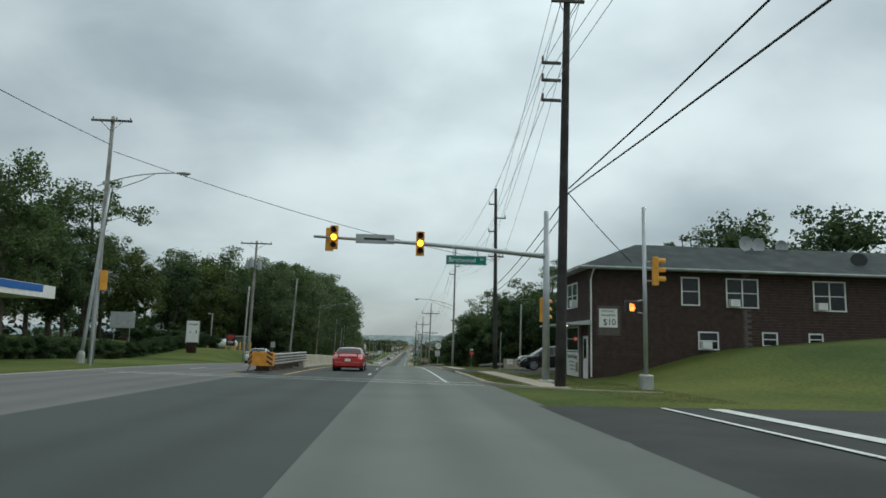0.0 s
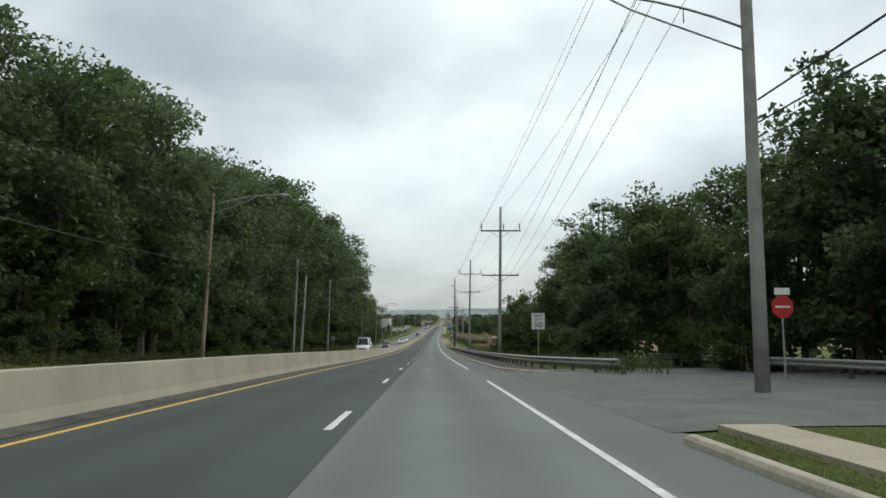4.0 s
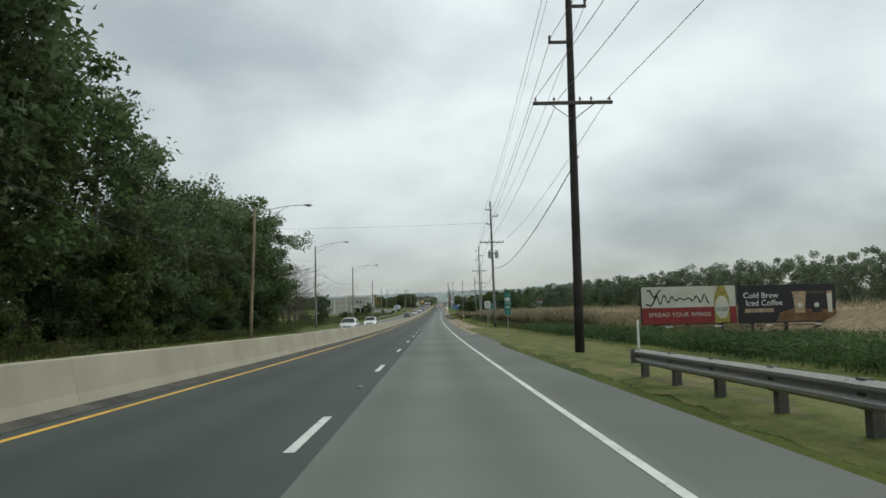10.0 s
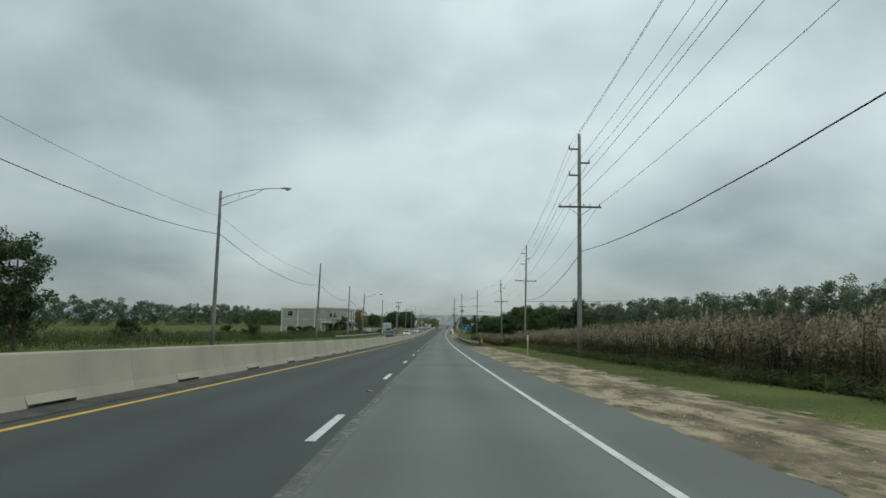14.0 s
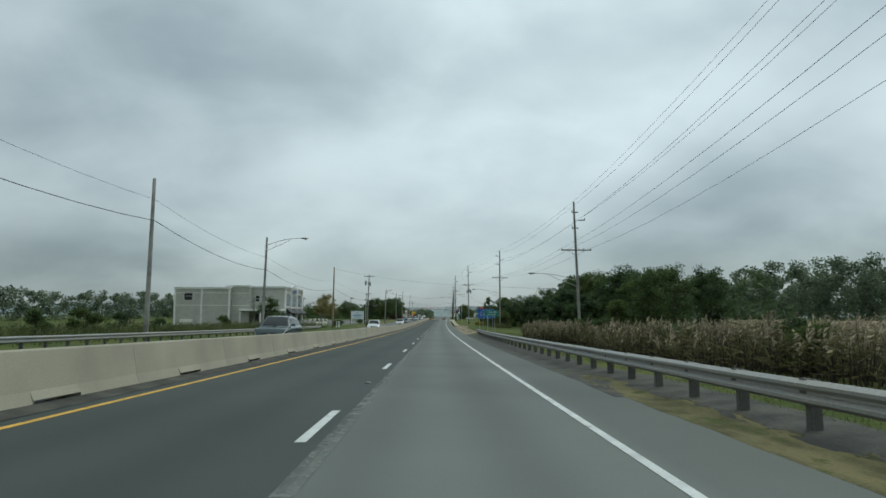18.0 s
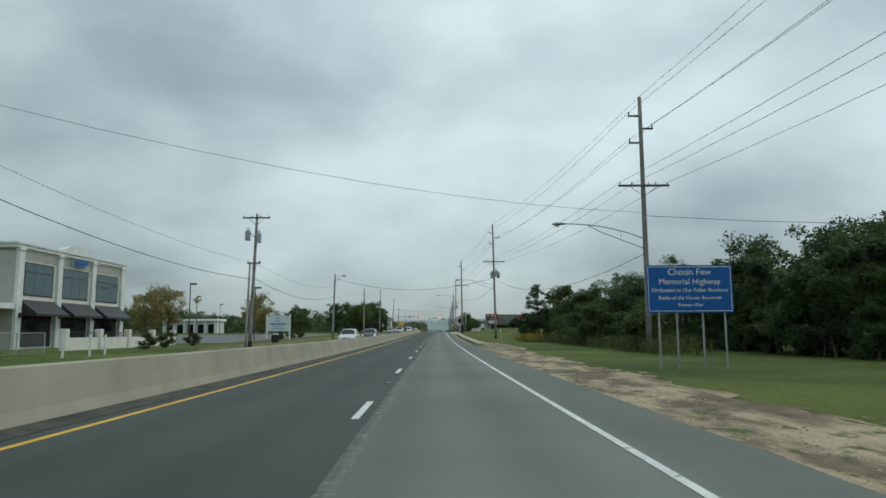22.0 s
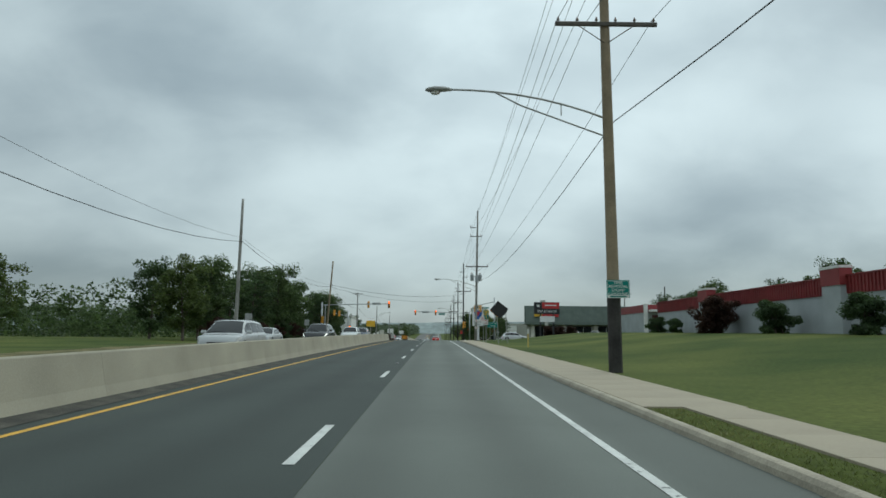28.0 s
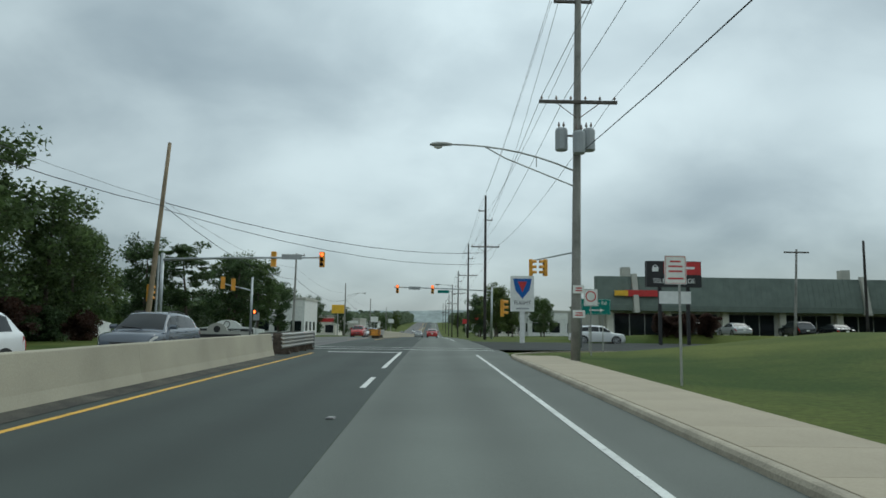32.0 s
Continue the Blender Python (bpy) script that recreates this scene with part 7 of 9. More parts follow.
# ---- the long storage building with its red parapet ----
def storage():
    r = thing("storage_building", 600, 23.2, 1.2, label="long pale grey storage building with a red ribbed parapet", category="building")
    H, L = 4.15, 118.0
    part("wall", Geo().box(0, 34, 0, L, -1.3, H - 1.0), M["wall_grey"], r)
    part("parapet", Geo().box(-0.05, 34, 0, L, H - 1.0, H), M["red_metal"], r, "dark red ribbed metal parapet")
    ribs = Geo()
    for i in range(int(L / 0.3)):
        ribs.box(-0.11, -0.05, i * 0.3, i * 0.3 + 0.1, H - 0.98, H - 0.02)
    tagged(part("rib", ribs, M["red_metal"], r), kind="stuff")
    part("coping", Geo().box(-0.14, 34, -0.05, L + 0.05, H, H + 0.07), M["red_metal"], r)
    for i in range(6):
        y = 31.6 + (i - 1) * 18.4
        part("pier", Geo().box(-0.45, 0.2, y - 0.9, y + 0.9, -1.2, H - 0.5), M["wall_grey"], r)
        part("pier_cap", Geo().box(-0.5, 0.25, y - 0.95, y + 0.95, H - 0.5, H + 0.55), M["red_metal"], r)
        part("cap_trim", Geo().box(-0.53, 0.28, y - 0.98, y + 0.98, H + 0.45, H + 0.6), M["trim_white"], r)
    w = thing("storage_annex", 727.0, 24.1, 1.1, label="low grey storage annex with red doors and a red band", category="building")
    part("wall", Geo().box(0, 26, 0, 10.5, -1.0, 2.5), M["wall_grey"], w)
    part("parapet", Geo().box(-0.05, 26, -0.03, 10.55, 2.5, 3.4), M["red_metal"], w)
    part("corner_trim", Geo().box(-0.08, 0.3, -0.1, 0.3, -0.8, 3.5), M["trim_white"], w)
    part("canopy", Geo().box(0.4, 5.0, -1.2, 0, 2.55, 2.8), M["trim_white"], w)
    part("roller_door", Geo().box(0.8, 3.6, -0.05, 0, -0.6, 2.2), M["door_maroon"], w, "dark maroon roller door")
    slats = Geo()
    for i in range(14):
        slats.box(0.8, 3.6, -0.075, -0.05, -0.6 + 0.2 * i, -0.45 + 0.2 * i)
    part("door_slats", slats, M["door_maroon"], w)
    part("door", Geo().box(4.4, 5.5, -0.05, 0, -0.6, 1.8), M["red_metal"], w)
    part("roof_horn", Geo().tube([(3.6, 1, 3.0), (3.6, 1, 3.8), (3.4, 0.8, 4.0), (3.1, 0.5, 4.05)], [0.05, 0.05, 0.1, 0.25], 8), M["trim_white"], w)
    b = thing("storage_building", 718.4, 31, 1.2, label="rear part of the grey storage building with a red parapet", category="building")
    part("wall", Geo().box(0, 26, 0, 8, -1.0, 3.4), M["wall_grey"], b)
    part("parapet", Geo().box(-0.05, 26, -0.03, 8.05, 3.4, 4.2), M["red_metal"], b)


storage()


# ---- the shops and signs past the second crossing ----
def shops():
    s0 = 792
    r = thing("shop_row", s0, 19, 0.6, label="single-storey shop row with a deep grey-green fascia", category="building")
    W, H = 62.0, 6.8
    part("wall", Geo().box(0, W, 0, 18, -0.8, 3.0), M["stucco_grey"], r)
    part("fascia", Geo().loft([[(x, y, z) for y, z in ((-1.6, 2.9), (-1.6, 3.5), (-0.9, H), (0, H), (0, 2.9))] for x in (-0.5, W)]), M["fascia"], r, "grey-green metal fascia")
    g = Geo()
    for i in range(int(W / 0.6)):
        g.loft([[(i * 0.6 - 0.4 + dx, y, z) for y, z in ((-1.62, 3.5), (-0.93, H), (-0.9, H), (-1.59, 3.5))] for dx in (0, 0.05)])
    tagged(part("seam", g, M["fascia"], r), kind="stuff")
    for i in range(9):
        x = 1.2 + i * 6.6
        part("pier", Geo().box(x - 0.35, x + 0.35, -0.5, 0.1, -0.6, 3.0), M["stucco"], r)
        sf = part("shopfront", Geo().box(x + 0.5, x + 5.8, -0.06, 0.0, -0.3, 2.6), M["glass"], r)
        for j in range(4):
            part("mullion", Geo().box(x + 0.5 + j * 1.75, x + 0.58 + j * 1.75, -0.1, -0.06, -0.3, 2.6), M["steel_dull"], sf)
    for x in (3.8, 30.0):
        part("roof_vent", Geo().box(x - 0.5, x + 0.5, 2, 3, H - 0.5, H + 1.3), M["stucco_grey"], r)
        part("buttress", Geo().loft([[(x + dx, y, z) for y, z in ((-2.2, 2.7), (-1.2, H + 0.3), (-0.8, H + 0.3), (-1.4, 2.7))] for dx in (-0.3, 0.3)]), M["stucco_grey"], r)
    part("shop_sign", Geo().box(2.6, 6.4, -1.75, -1.5, 4.5, 5.2), M["sign_red"], r, "red and yellow shop sign")
    part("shop_sign", Geo().box(1.4, 2.9, -1.8, -1.55, 4.55, 5.15), M["sign_yellow"], r)
    part("shop_sign", Geo().box(38, 43, -1.75, -1.6, 3.05, 3.5), M["sign_white"], r)
    part("shop_sign", Geo().box(45, 50, -1.75, -1.6, 3.05, 3.6), M["sign_yellow"], r)
    # the pylon sign of the storage firm
    p = thing("pylon_sign", 769, 19.8, label="tall black and red storage sign on two posts", category="sign")
    for x in (-1.4, 0.9):
        part("post", Geo().box(x - 0.12, x + 0.12, -0.12, 0.12, -0.3, 6.0), M["black"], p)
    part("sign_box", Geo().box(-2.5, 1.95, -0.25, 0.25, 4.85, 6.95), M["black"], p)
    part("red_panel", Geo().box(-1.1, 1.9, -0.27, -0.25, 5.85, 6.9), M["sign_red"], p)
    letters("SELF STORAGE", 0.52, M["sign_white"], p, -0.28, -0.27, 5.33)
    part("lock_mark", Geo().box(-2.05, -1.55, -0.27, -0.25, 6.1, 6.45).loft([[(-1.8 + q * math.cos(a), -0.265, 6.45 + q * math.sin(a)) for q in (0.2, 0.14)] for a in np.linspace(0, math.pi, 9)], caps=False, closed=False), M["sign_white"], p)
    bars(p, 0.4, 6.4, 2.1, 0.4, -0.28, "sign_white", 1)
    part("notice_panel", Geo().box(-1.5, 1.1, -0.15, 0.15, 3.5, 4.5), M["sign_white"], p)
    q = thing("pylon_sign", 772, 7.6, label="tall white shop sign with a blue and red emblem", category="sign")
    part("post", Geo().box(-0.25, 0.25, -0.15, 0.15, -0.3, 3.6), M["trim_white"], q)
    part("sign_box", Geo().box(-1.25, 1.25, -0.2, 0.2, 3.4, 7.1), M["sign_white"], q)
    part("emblem", Geo().face((-1.0, -0.21, 6.8), (1.0, -0.21, 6.8), (0.75, -0.21, 5.6), (0, -0.21, 4.7), (-0.75, -0.21, 5.6)), M["sign_blue"], q)
    part("emblem_core", Geo().face((-0.5, -0.22, 6.5), (0.5, -0.22, 6.5), (0, -0.22, 5.4)), M["sign_red"], q)
    letters("FLIGHT", 0.55, M["ink"], q, 0, -0.215, 4.3)
    bars(q, 0, 3.7, 1.9, 0.3, -0.215, "sign_back", 1)
    q.scale = (0.8, 0.8, 0.82)
    d = thing("utility_pole", 783, 36.8, label="leaning wooden pole with a crowded crossarm behind the lot", category="utility pole", group="utility poles")
    part("post", post_shape(9.0, 0.16, 0.1, (0.5, 0)), M["pole"], d, smooth=True)
    part("cross_arm", Geo().box(-0.9, 1.7, -0.2, -0.1, 8.6, 8.75), M["arm_wood"], d)
    d = thing("utility_pole", 786, 46.2, label="dark wooden pole behind the lot", category="utility pole", group="utility poles")
    part("post", post_shape(10.5, 0.17, 0.12, (0, 0)), M["pole_dark"], d, smooth=True)
    d = thing("parking_lamp", 776, 45, label="slim parking-lot lamp post on a concrete foot", category="lamp")
    part("post", Geo().cyl((0, 0, -0.2), (0, 0, 7.2), 0.08, 0.06), M["steel_dull"], d)
    part("foot", Geo().cyl((0, 0, -0.2), (0, 0, 0.5), 0.25), M["concrete"], d)


shops()
ls = thing("park_sign", 797, -24.8, label="curved white stone sign wall with dark lettering", category="sign")
part("wall", Geo().loft([[(x, y, z) for x, z in [(-4.4, -0.2), (4.4, -0.2), (4.4, 0.7), (2.6, 0.9)] + [(1.6 * math.cos(a), 0.95 + 0.85 * math.sin(a)) for a in np.linspace(0.1, math.pi - 0.1, 9)] + [(-2.6, 0.9), (-4.4, 0.7)]] for y in (-0.2, 0.2)]), M["trim_white"], ls)
part("sign_panel", Geo().box(-3.2, 3.2, -0.24, -0.2, 0.15, 0.75), M["black"], ls)
letters("LANTERN PARK", 0.5, M["sign_white"], ls, 0, -0.25, 0.45)
part("emblem", Geo().loft([[(q * math.cos(a), -0.22, 1.25 + q * math.sin(a)) for q in (0.4, 0.3)] for a in np.linspace(0, 2 * math.pi, 17)], caps=False, closed=False), M["ink"], ls)
for x, t in ((-28.6, 20), (-26.2, -10)):
    gw = thing("gate_wall", 768, x, turn=t, label="curved white wing wall beside the entrance", category="wall")
    part("wall", Geo().loft([[(-0.2, y, -0.2), (0.2, y, -0.2), (0.2, y, h), (-0.2, y, h)] for y, h in ((-1.2, 1.9), (-0.5, 1.7), (0.3, 1.2), (1.2, 1.05))]), M["trim_white"], gw)

# ---- the filling station canopy and yard at the start ----
fs = thing("filling_station_canopy", 46, -22.6, label="white filling station canopy with a blue edge", category="canopy")
part("roof", Geo().box(-13, 0, -24, 0, 3.95, 4.75), M["trim_white"], fs)
part("blue_band", Geo().box(-13.03, -1.6, -24.03, 0.03, 4.28, 4.72).box(-0.4, 0.03, -24.03, -1.6, 4.28, 4.72), M["sign_blue"], fs)
part("logo_panel", Geo().box(-1.35, -0.15, 0.0, 0.03, 4.15, 4.68), M["sign_back"], fs)
for y in (-18, -6):
    part("column", Geo().box(-6.3, -5.7, y - 0.3, y + 0.3, -0.2, 3.95), M["trim_white"], fs)
yd = thing("storage_yard_fence", 104, -38, label="weathered board fence around a yard", category="fence")
FB = Geo().box(0, 0.4, -0.015, 0.015, 0, 1.6).data("board", M["arm_wood"])
for i in range(48):
    part("board", FB, None, yd, at=Matrix.Translation((-10 + 0.42 * i, 0, 0.02 * (i % 3))))
tk = thing("gas_tank", 96, -24.0, label="white horizontal gas tank on saddles", category="tank")
part("shell", Geo().tube([(-1.85, 0, 0.85), (-1.7, 0, 0.85), (-1.4, 0, 0.85), (1.4, 0, 0.85), (1.7, 0, 0.85), (1.85, 0, 0.85)], [0.1, 0.42, 0.6, 0.6, 0.42, 0.1], 16), M["trim_white"], tk, smooth=True)
for x in (-1.3, 1.3):
    part("saddle", Geo().box(x - 0.2, x + 0.2, -0.45, 0.45, -0.2, 0.5), M["concrete"], tk)
for i in range(9):
    q = thing("bollard", 93 + 0.35 * (i % 3), (-25.3, -23.0, -22.3, -21.7, -21.2, -20.8, -20.5, -20.2, -19.9)[i], label="yellow steel bollard guarding the tank", category="bollard", group="bollards round the tank")
    part("post", Geo().tube([(0, 0, -0.1), (0, 0, 1.1), (0, 0, 1.17)], [0.09, 0.09, 0.03], 8), M["sign_yellow"], q)


yb = thing("notice_board", 86, -20.7, label="black notice board with red lettering on a short post", category="sign")
part("post", Geo().box(-0.05, 0.05, 0, 0.06, -0.3, 0.6), M["steel_dull"], yb)
nb = part("panel", Geo().box(-0.52, 0.52, -0.06, 0.0, 0.45, 1.95), M["black"], yb)
part("lettering", Geo().box(-0.4, 0.4, -0.066, -0.06, 1.4, 1.75).box(-0.35, 0.2, -0.066, -0.06, 1.2, 1.32), M["sign_red"], nb)
part("small_lettering", Geo().box(-0.35, 0.35, -0.066, -0.06, 0.95, 1.02).box(-0.3, 0.3, -0.066, -0.06, 0.8, 0.86), M["sign_white"], nb)
yl = thing("yard_lamp", 96, -25.8, label="slim grey yard lamp post with a flat head", category="lamp post")
part("post", Geo().box(-0.07, 0.07, -0.07, 0.07, -0.2, 4.7), M["steel"], yl)
part("lamp_head", Geo().box(-0.55, 0.1, -0.12, 0.12, 4.7, 4.82, 0.02), M["steel"], yl)
sd = thing("yard_shed", 106, -27.0, label="long low grey metal shed with a pale flat roof", category="shed")
part("wall", Geo().box(-9.0, 3.2, 0, 5, -0.4, 2.2), M["fascia"], sd)
part("roof", Geo().box(-9.3, 3.5, -0.3, 5.3, 2.2, 2.36), M["stucco_grey"], sd)
part("door", Geo().box(-3.0, -0.4, -0.03, 0, -0.1, 2.0), M["stucco_grey"], sd)
part("notice", Geo().box(0.6, 1.9, -0.02, 0, 1.2, 1.9), M["sign_white"], sd)
es = thing("entrance_sign", 775, -18.8, label="pale arched entrance sign board with a dark round emblem", category="sign")
part("board", Geo().loft([[(x, y, z) for x, z in [(-3.3, -0.2), (2.7, -0.2), (2.7, 0.75)] + [(0.9 * math.cos(a) - 0.35, 0.8 + 0.7 * math.sin(a)) for a in np.linspace(0, math.pi, 9)] + [(-3.3, 0.75)]] for y in (0, 0.2)]), M["stucco_grey"], es)
part("emblem", Geo().loft([[(0.3 * math.cos(a) - 0.35, y, 0.95 + 0.3 * math.sin(a)) for a in np.linspace(0, 2 * math.pi, 17)[:-1]] for y in (-0.02, 0.0)]), M["ink"], es)
part("lettering", Geo().box(-2.4, 1.8, -0.015, 0, 0.22, 0.5), M["ink"], es)


# ---- low shops along the road past the second crossing ----
def far_shop(s, l, w, d, h, mat, label):
    """A plain roadside building: walls, parapet, a row of windows, a door and a sign band."""
    r = thing("roadside_shop", s, l, label=label, category="building", group="roadside buildings")
    part("wall", Geo().box(-w / 2, w / 2, 0, d, -1.5, h), M[mat], r)
    part("parapet", Geo().box(-w / 2 - 0.15, w / 2 + 0.15, -0.15, d + 0.15, h, h + 0.5), M["stucco_grey"], r)
    part("sign_band", Geo().box(-w / 2 + 0.5, w / 2 - 0.5, -0.12, 0, h - 1.2, h - 0.3), M["sign_white" if mat != "stucco" else "sign_red"], r)
    n = max(2, int(w / 3))
    for i in range(n):
        x = -w / 2 + w * (i + 0.5) / n
        part("window", Geo().box(x - 1.0, x + 1.0, -0.06, 0, 0.7, 2.6), M["glass"], r)
    side = -1 if l > 0 else 1
    for i in range(max(2, int(d / 4))):
        y = 1.5 + i * 4
        part("window", Geo().box(side * w / 2 - 0.06, side * w / 2 + 0.06, y, y + 1.8, 0.8, 2.5), M["glass"], r)


for s, l, w, d, h, mat, lab in ((842, -30, 12, 14, 6.5, "trim_white", "white two-storey roadside building past the lights"), (884, -32, 16, 18, 4.5, "stucco", "cream roadside shop past the lights"), (930, -30, 14, 20, 5.0, "stucco_grey", "grey roadside shop past the lights"),
                                (1000, -32, 18, 22, 5.0, "trim_white", "far white roadside shop"), (850, 26, 14, 16, 4.6, "trim_white", "white roadside shop past the lights"), (900, 24, 16, 20, 5.0, "stucco", "cream roadside shop past the lights"),
                                (965, 26, 18, 22, 5.0, "stucco_grey", "grey roadside shop past the lights"), (1060, 26, 18, 22, 5.5, "trim_white", "far white roadside shop")):
    far_shop(s, l, w, d, h, mat, lab)
for s, l in ((858, -20), (905, 13), (948, -20), (985, 13), (1040, -20)):
    q = thing("roadside_sign", s, l, label="tall far roadside sign on a post", category="sign", group="roadside signs")
    part("post", Geo().cyl((0, 0, -0.5), (0, 0, 5.0), 0.12), M["steel_dull"], q)
    part("sign_box", Geo().box(-1.3, 1.3, -0.15, 0.15, 4.6, 6.4, 0.05), M[("sign_white", "sign_red", "sign_yellow", "sign_blue")[int(s) % 4]], q)


# ---- vehicles ----
def vehicle(kind, paint, label, lights=False):
    """A car, nose towards -y (oncoming), on its wheels at the origin. Returns its root."""
    spec = {
        # length, width, height, clearance, hood height, hood end, screen top, rear screen top, tail deck, belt
        "sedan": (4.65, 1.82, 1.42, 0.20, 0.90, 0.27, 0.46, 0.70, 0.86, 0.92),
        "suv": (4.55, 1.86, 1.66, 0.22, 1.03, 0.235, 0.42, 0.84, 0.965, 1.06),
        "big_suv": (5.05, 1.95, 1.78, 0.25, 1.12, 0.25, 0.42, 0.86, 0.97, 1.13),
        "van": (5.4, 2.0, 2.35, 0.22, 1.18, 0.15, 0.31, 0.97, 0.985, 1.25),
        "minivan": (5.1, 1.98, 1.73, 0.20, 1.06, 0.18, 0.38, 0.90, 0.97, 1.06),
    }[kind]
    L, Wd, H, cl, hood, he, st, rt, td, belt = spec
    w = Wd / 2
    tall = kind != "sedan"
    deck = hood + 0.07 if not tall else belt - 0.04
    root = new("car")
    root.empty_display_size = 0.2

    def top(u):
        if u < he:
            return hood - 0.20 * (1 - min(u / 0.05, 1)) ** 2 - 0.09 * (1 - u / he) ** 1.3
        if u < st:
            q = (u - he) / (st - he)
            return hood + (H - 0.05 - hood) * (q * 1.15 - 0.15 * q * q)
        if u < rt:
            q = (u - st) / (rt - st)
            return H - 0.05 + 0.05 * math.sin(math.pi * q ** 0.8) - (0.05 * q * q if tall else 0.03 * q)
        r0 = H - (0.10 if tall else 0.08)
        if u < td:
            q = (u - rt) / (td - rt)
            return r0 + (deck - r0) * (q ** 1.6 if tall else q ** 1.15)
        return deck - 0.22 * ((u - td) / (1 - td)) ** 2

    def plan(u):
        return w * (1 - 0.20 * max(0, 1 - u / 0.10) ** 2 - 0.12 * max(0, 1 - (1 - u) / 0.07) ** 2)

    def roofed(u):
        return plan(u) * (0.93 - 0.20 * min(1, max(0, top(u) - belt) / 0.5))

    def shoulder(u):
        return min(belt + 0.05 * (u - 0.4), top(u) - 0.06)

    def half(u):
        we, wr, t, sh = plan(u), roofed(u), top(u), shoulder(u)
        low = cl + 0.10 * max(0, 1 - u / 0.03) + 0.12 * max(0, 1 - (1 - u) / 0.04)
        return [(we * 0.86, low), (we * 0.962, low + 0.07), (we, (low + sh) * 0.5), (we * 0.99, sh - 0.10), (we * 0.968, sh - 0.02), (we * 0.945, sh + 0.012),
                (0.5 * (we * 0.93 + wr), 0.5 * (sh + t - 0.04)), (wr, t - 0.06), (wr - 0.06, t - 0.018), (wr * 0.55, t + 0.008), (0, t + 0.018)]

    def Y(u):
        return -L / 2 + L * u
    us = sorted({0.0, 0.006, 0.016, 0.03, 0.05, 0.075, 0.10, 0.14, 0.19, he - 0.015, he, he + 0.012, st - 0.012, st, st + 0.02, rt - 0.02, rt, rt + 0.01, td - 0.01, td, 0.94, 0.965, 0.985, 0.995, 1.0}
                | {he + (st - he) * q for q in (0.25, 0.5, 0.75)} | {st + (rt - st) * q for q in (0.25, 0.5, 0.75)} | {rt + (td - rt) * q for q in (0.25, 0.5, 0.75)})
    rings = []
    for u in us:
        h = half(u)
        rings.append([(x, Y(u), z) for x, z in h] + [(-x, Y(u), z) for x, z in reversed(h[:-1])])
    part("body", Geo().loft(rings), M[paint], root, smooth=True).data.set_sharp_from_angle(angle=radians(42))

    def screen(u0, u1, k=0.98, up=0.006):
        rows = []
        for u in np.linspace(u0, u1, 6):
            t, wr = top(u), roofed(u)
            across = [((wr - 0.05) * k, t - 0.022 + up), (wr * 0.55, t + 0.008 + up), (0, t + 0.018 + up)]
            rows.append([(-x, Y(u), z) for x, z in across] + [(x, Y(u), z) for x, z in reversed(across[:-1])])
        return Geo().loft(rows, caps=False, closed=False)
    part("windscreen", screen(he + 0.014, st - 0.012), M["glass"], root, smooth=True)
    part("wiper", Geo().tube([(-w * 0.62, Y(he + 0.03), top(he + 0.03) + 0.03), (w * 0.1, Y(he + 0.012), top(he + 0.012) + 0.035)], 0.012, 4), M["black"], root)
    if kind != "van":
        part("rear_window", screen(rt + 0.012, rt + (td - rt) * (0.9 if not tall else 0.62)), M["glass"], root, smooth=True)

    def flank(u, a):
        """Place on the side between shoulder (a = 0) and roof edge (a = 1)."""
        we, wr, t, sh = plan(u), roofed(u), top(u), shoulder(u)
        x0, z0, x1, z1 = we * 0.945, sh + 0.012, wr, t - 0.06
        xm, zm = 0.5 * (we * 0.93 + wr), 0.5 * (sh + t - 0.04)
        return (x0 + (xm - x0) * a * 2, z0 + (zm - z0) * a * 2) if a < 0.5 else (xm + (x1 - xm) * (a * 2 - 1), zm + (z1 - zm) * (a * 2 - 1))
    n = {"sedan": 2, "suv": 3, "big_suv": 3, "van": 1, "minivan": 3}[kind]
    u0, u1 = he + (st - he) * 0.42, (rt + (td - rt) * (0.45 if not tall else 0.25)) if kind != "van" else 0.42
    r = 0.33 if not tall else 0.37
    for sx in (-1, 1):
        for i in range(n):
            a, b = u0 + (u1 - u0) * (i / n + (0.012 if i else 0)), u0 + (u1 - u0) * ((i + 1) / n - 0.012)
            rows = []
            for u in np.linspace(a, b, 6):
                rows.append([(sx * (x + 0.007), Y(u), z) for x, z in (flank(u, q) for q in (0.08, 0.5, 0.90))])
            part("side_window", Geo().loft(rows, caps=False, closed=False), M["glass"], root)
            if kind != "van" and i < 2:
                hu = b - 0.03
                part("door_handle", Geo().box(min(sx * plan(hu) * 0.985, sx * (plan(hu) * 0.985 + 0.03)), max(sx * plan(hu) * 0.985, sx * (plan(hu) * 0.985 + 0.03)), Y(hu) - 0.09, Y(hu) + 0.09, shoulder(hu) - 0.11, shoulder(hu) - 0.075), M[paint], root)
        um = u0 + 0.012
        xm = sx * plan(um) * 0.95
        part("mirror", Geo().loft([[(xm + sx * dx, Y(um) + dy, shoulder(um) + 0.03 + dz) for dy, dz in ((-0.05, 0.0), (0.06, 0.0), (0.07, 0.12), (-0.02, 0.15), (-0.07, 0.08))] for dx in (0.0, 0.08, 0.22)]), M["black" if paint == "car_white" else paint], root)
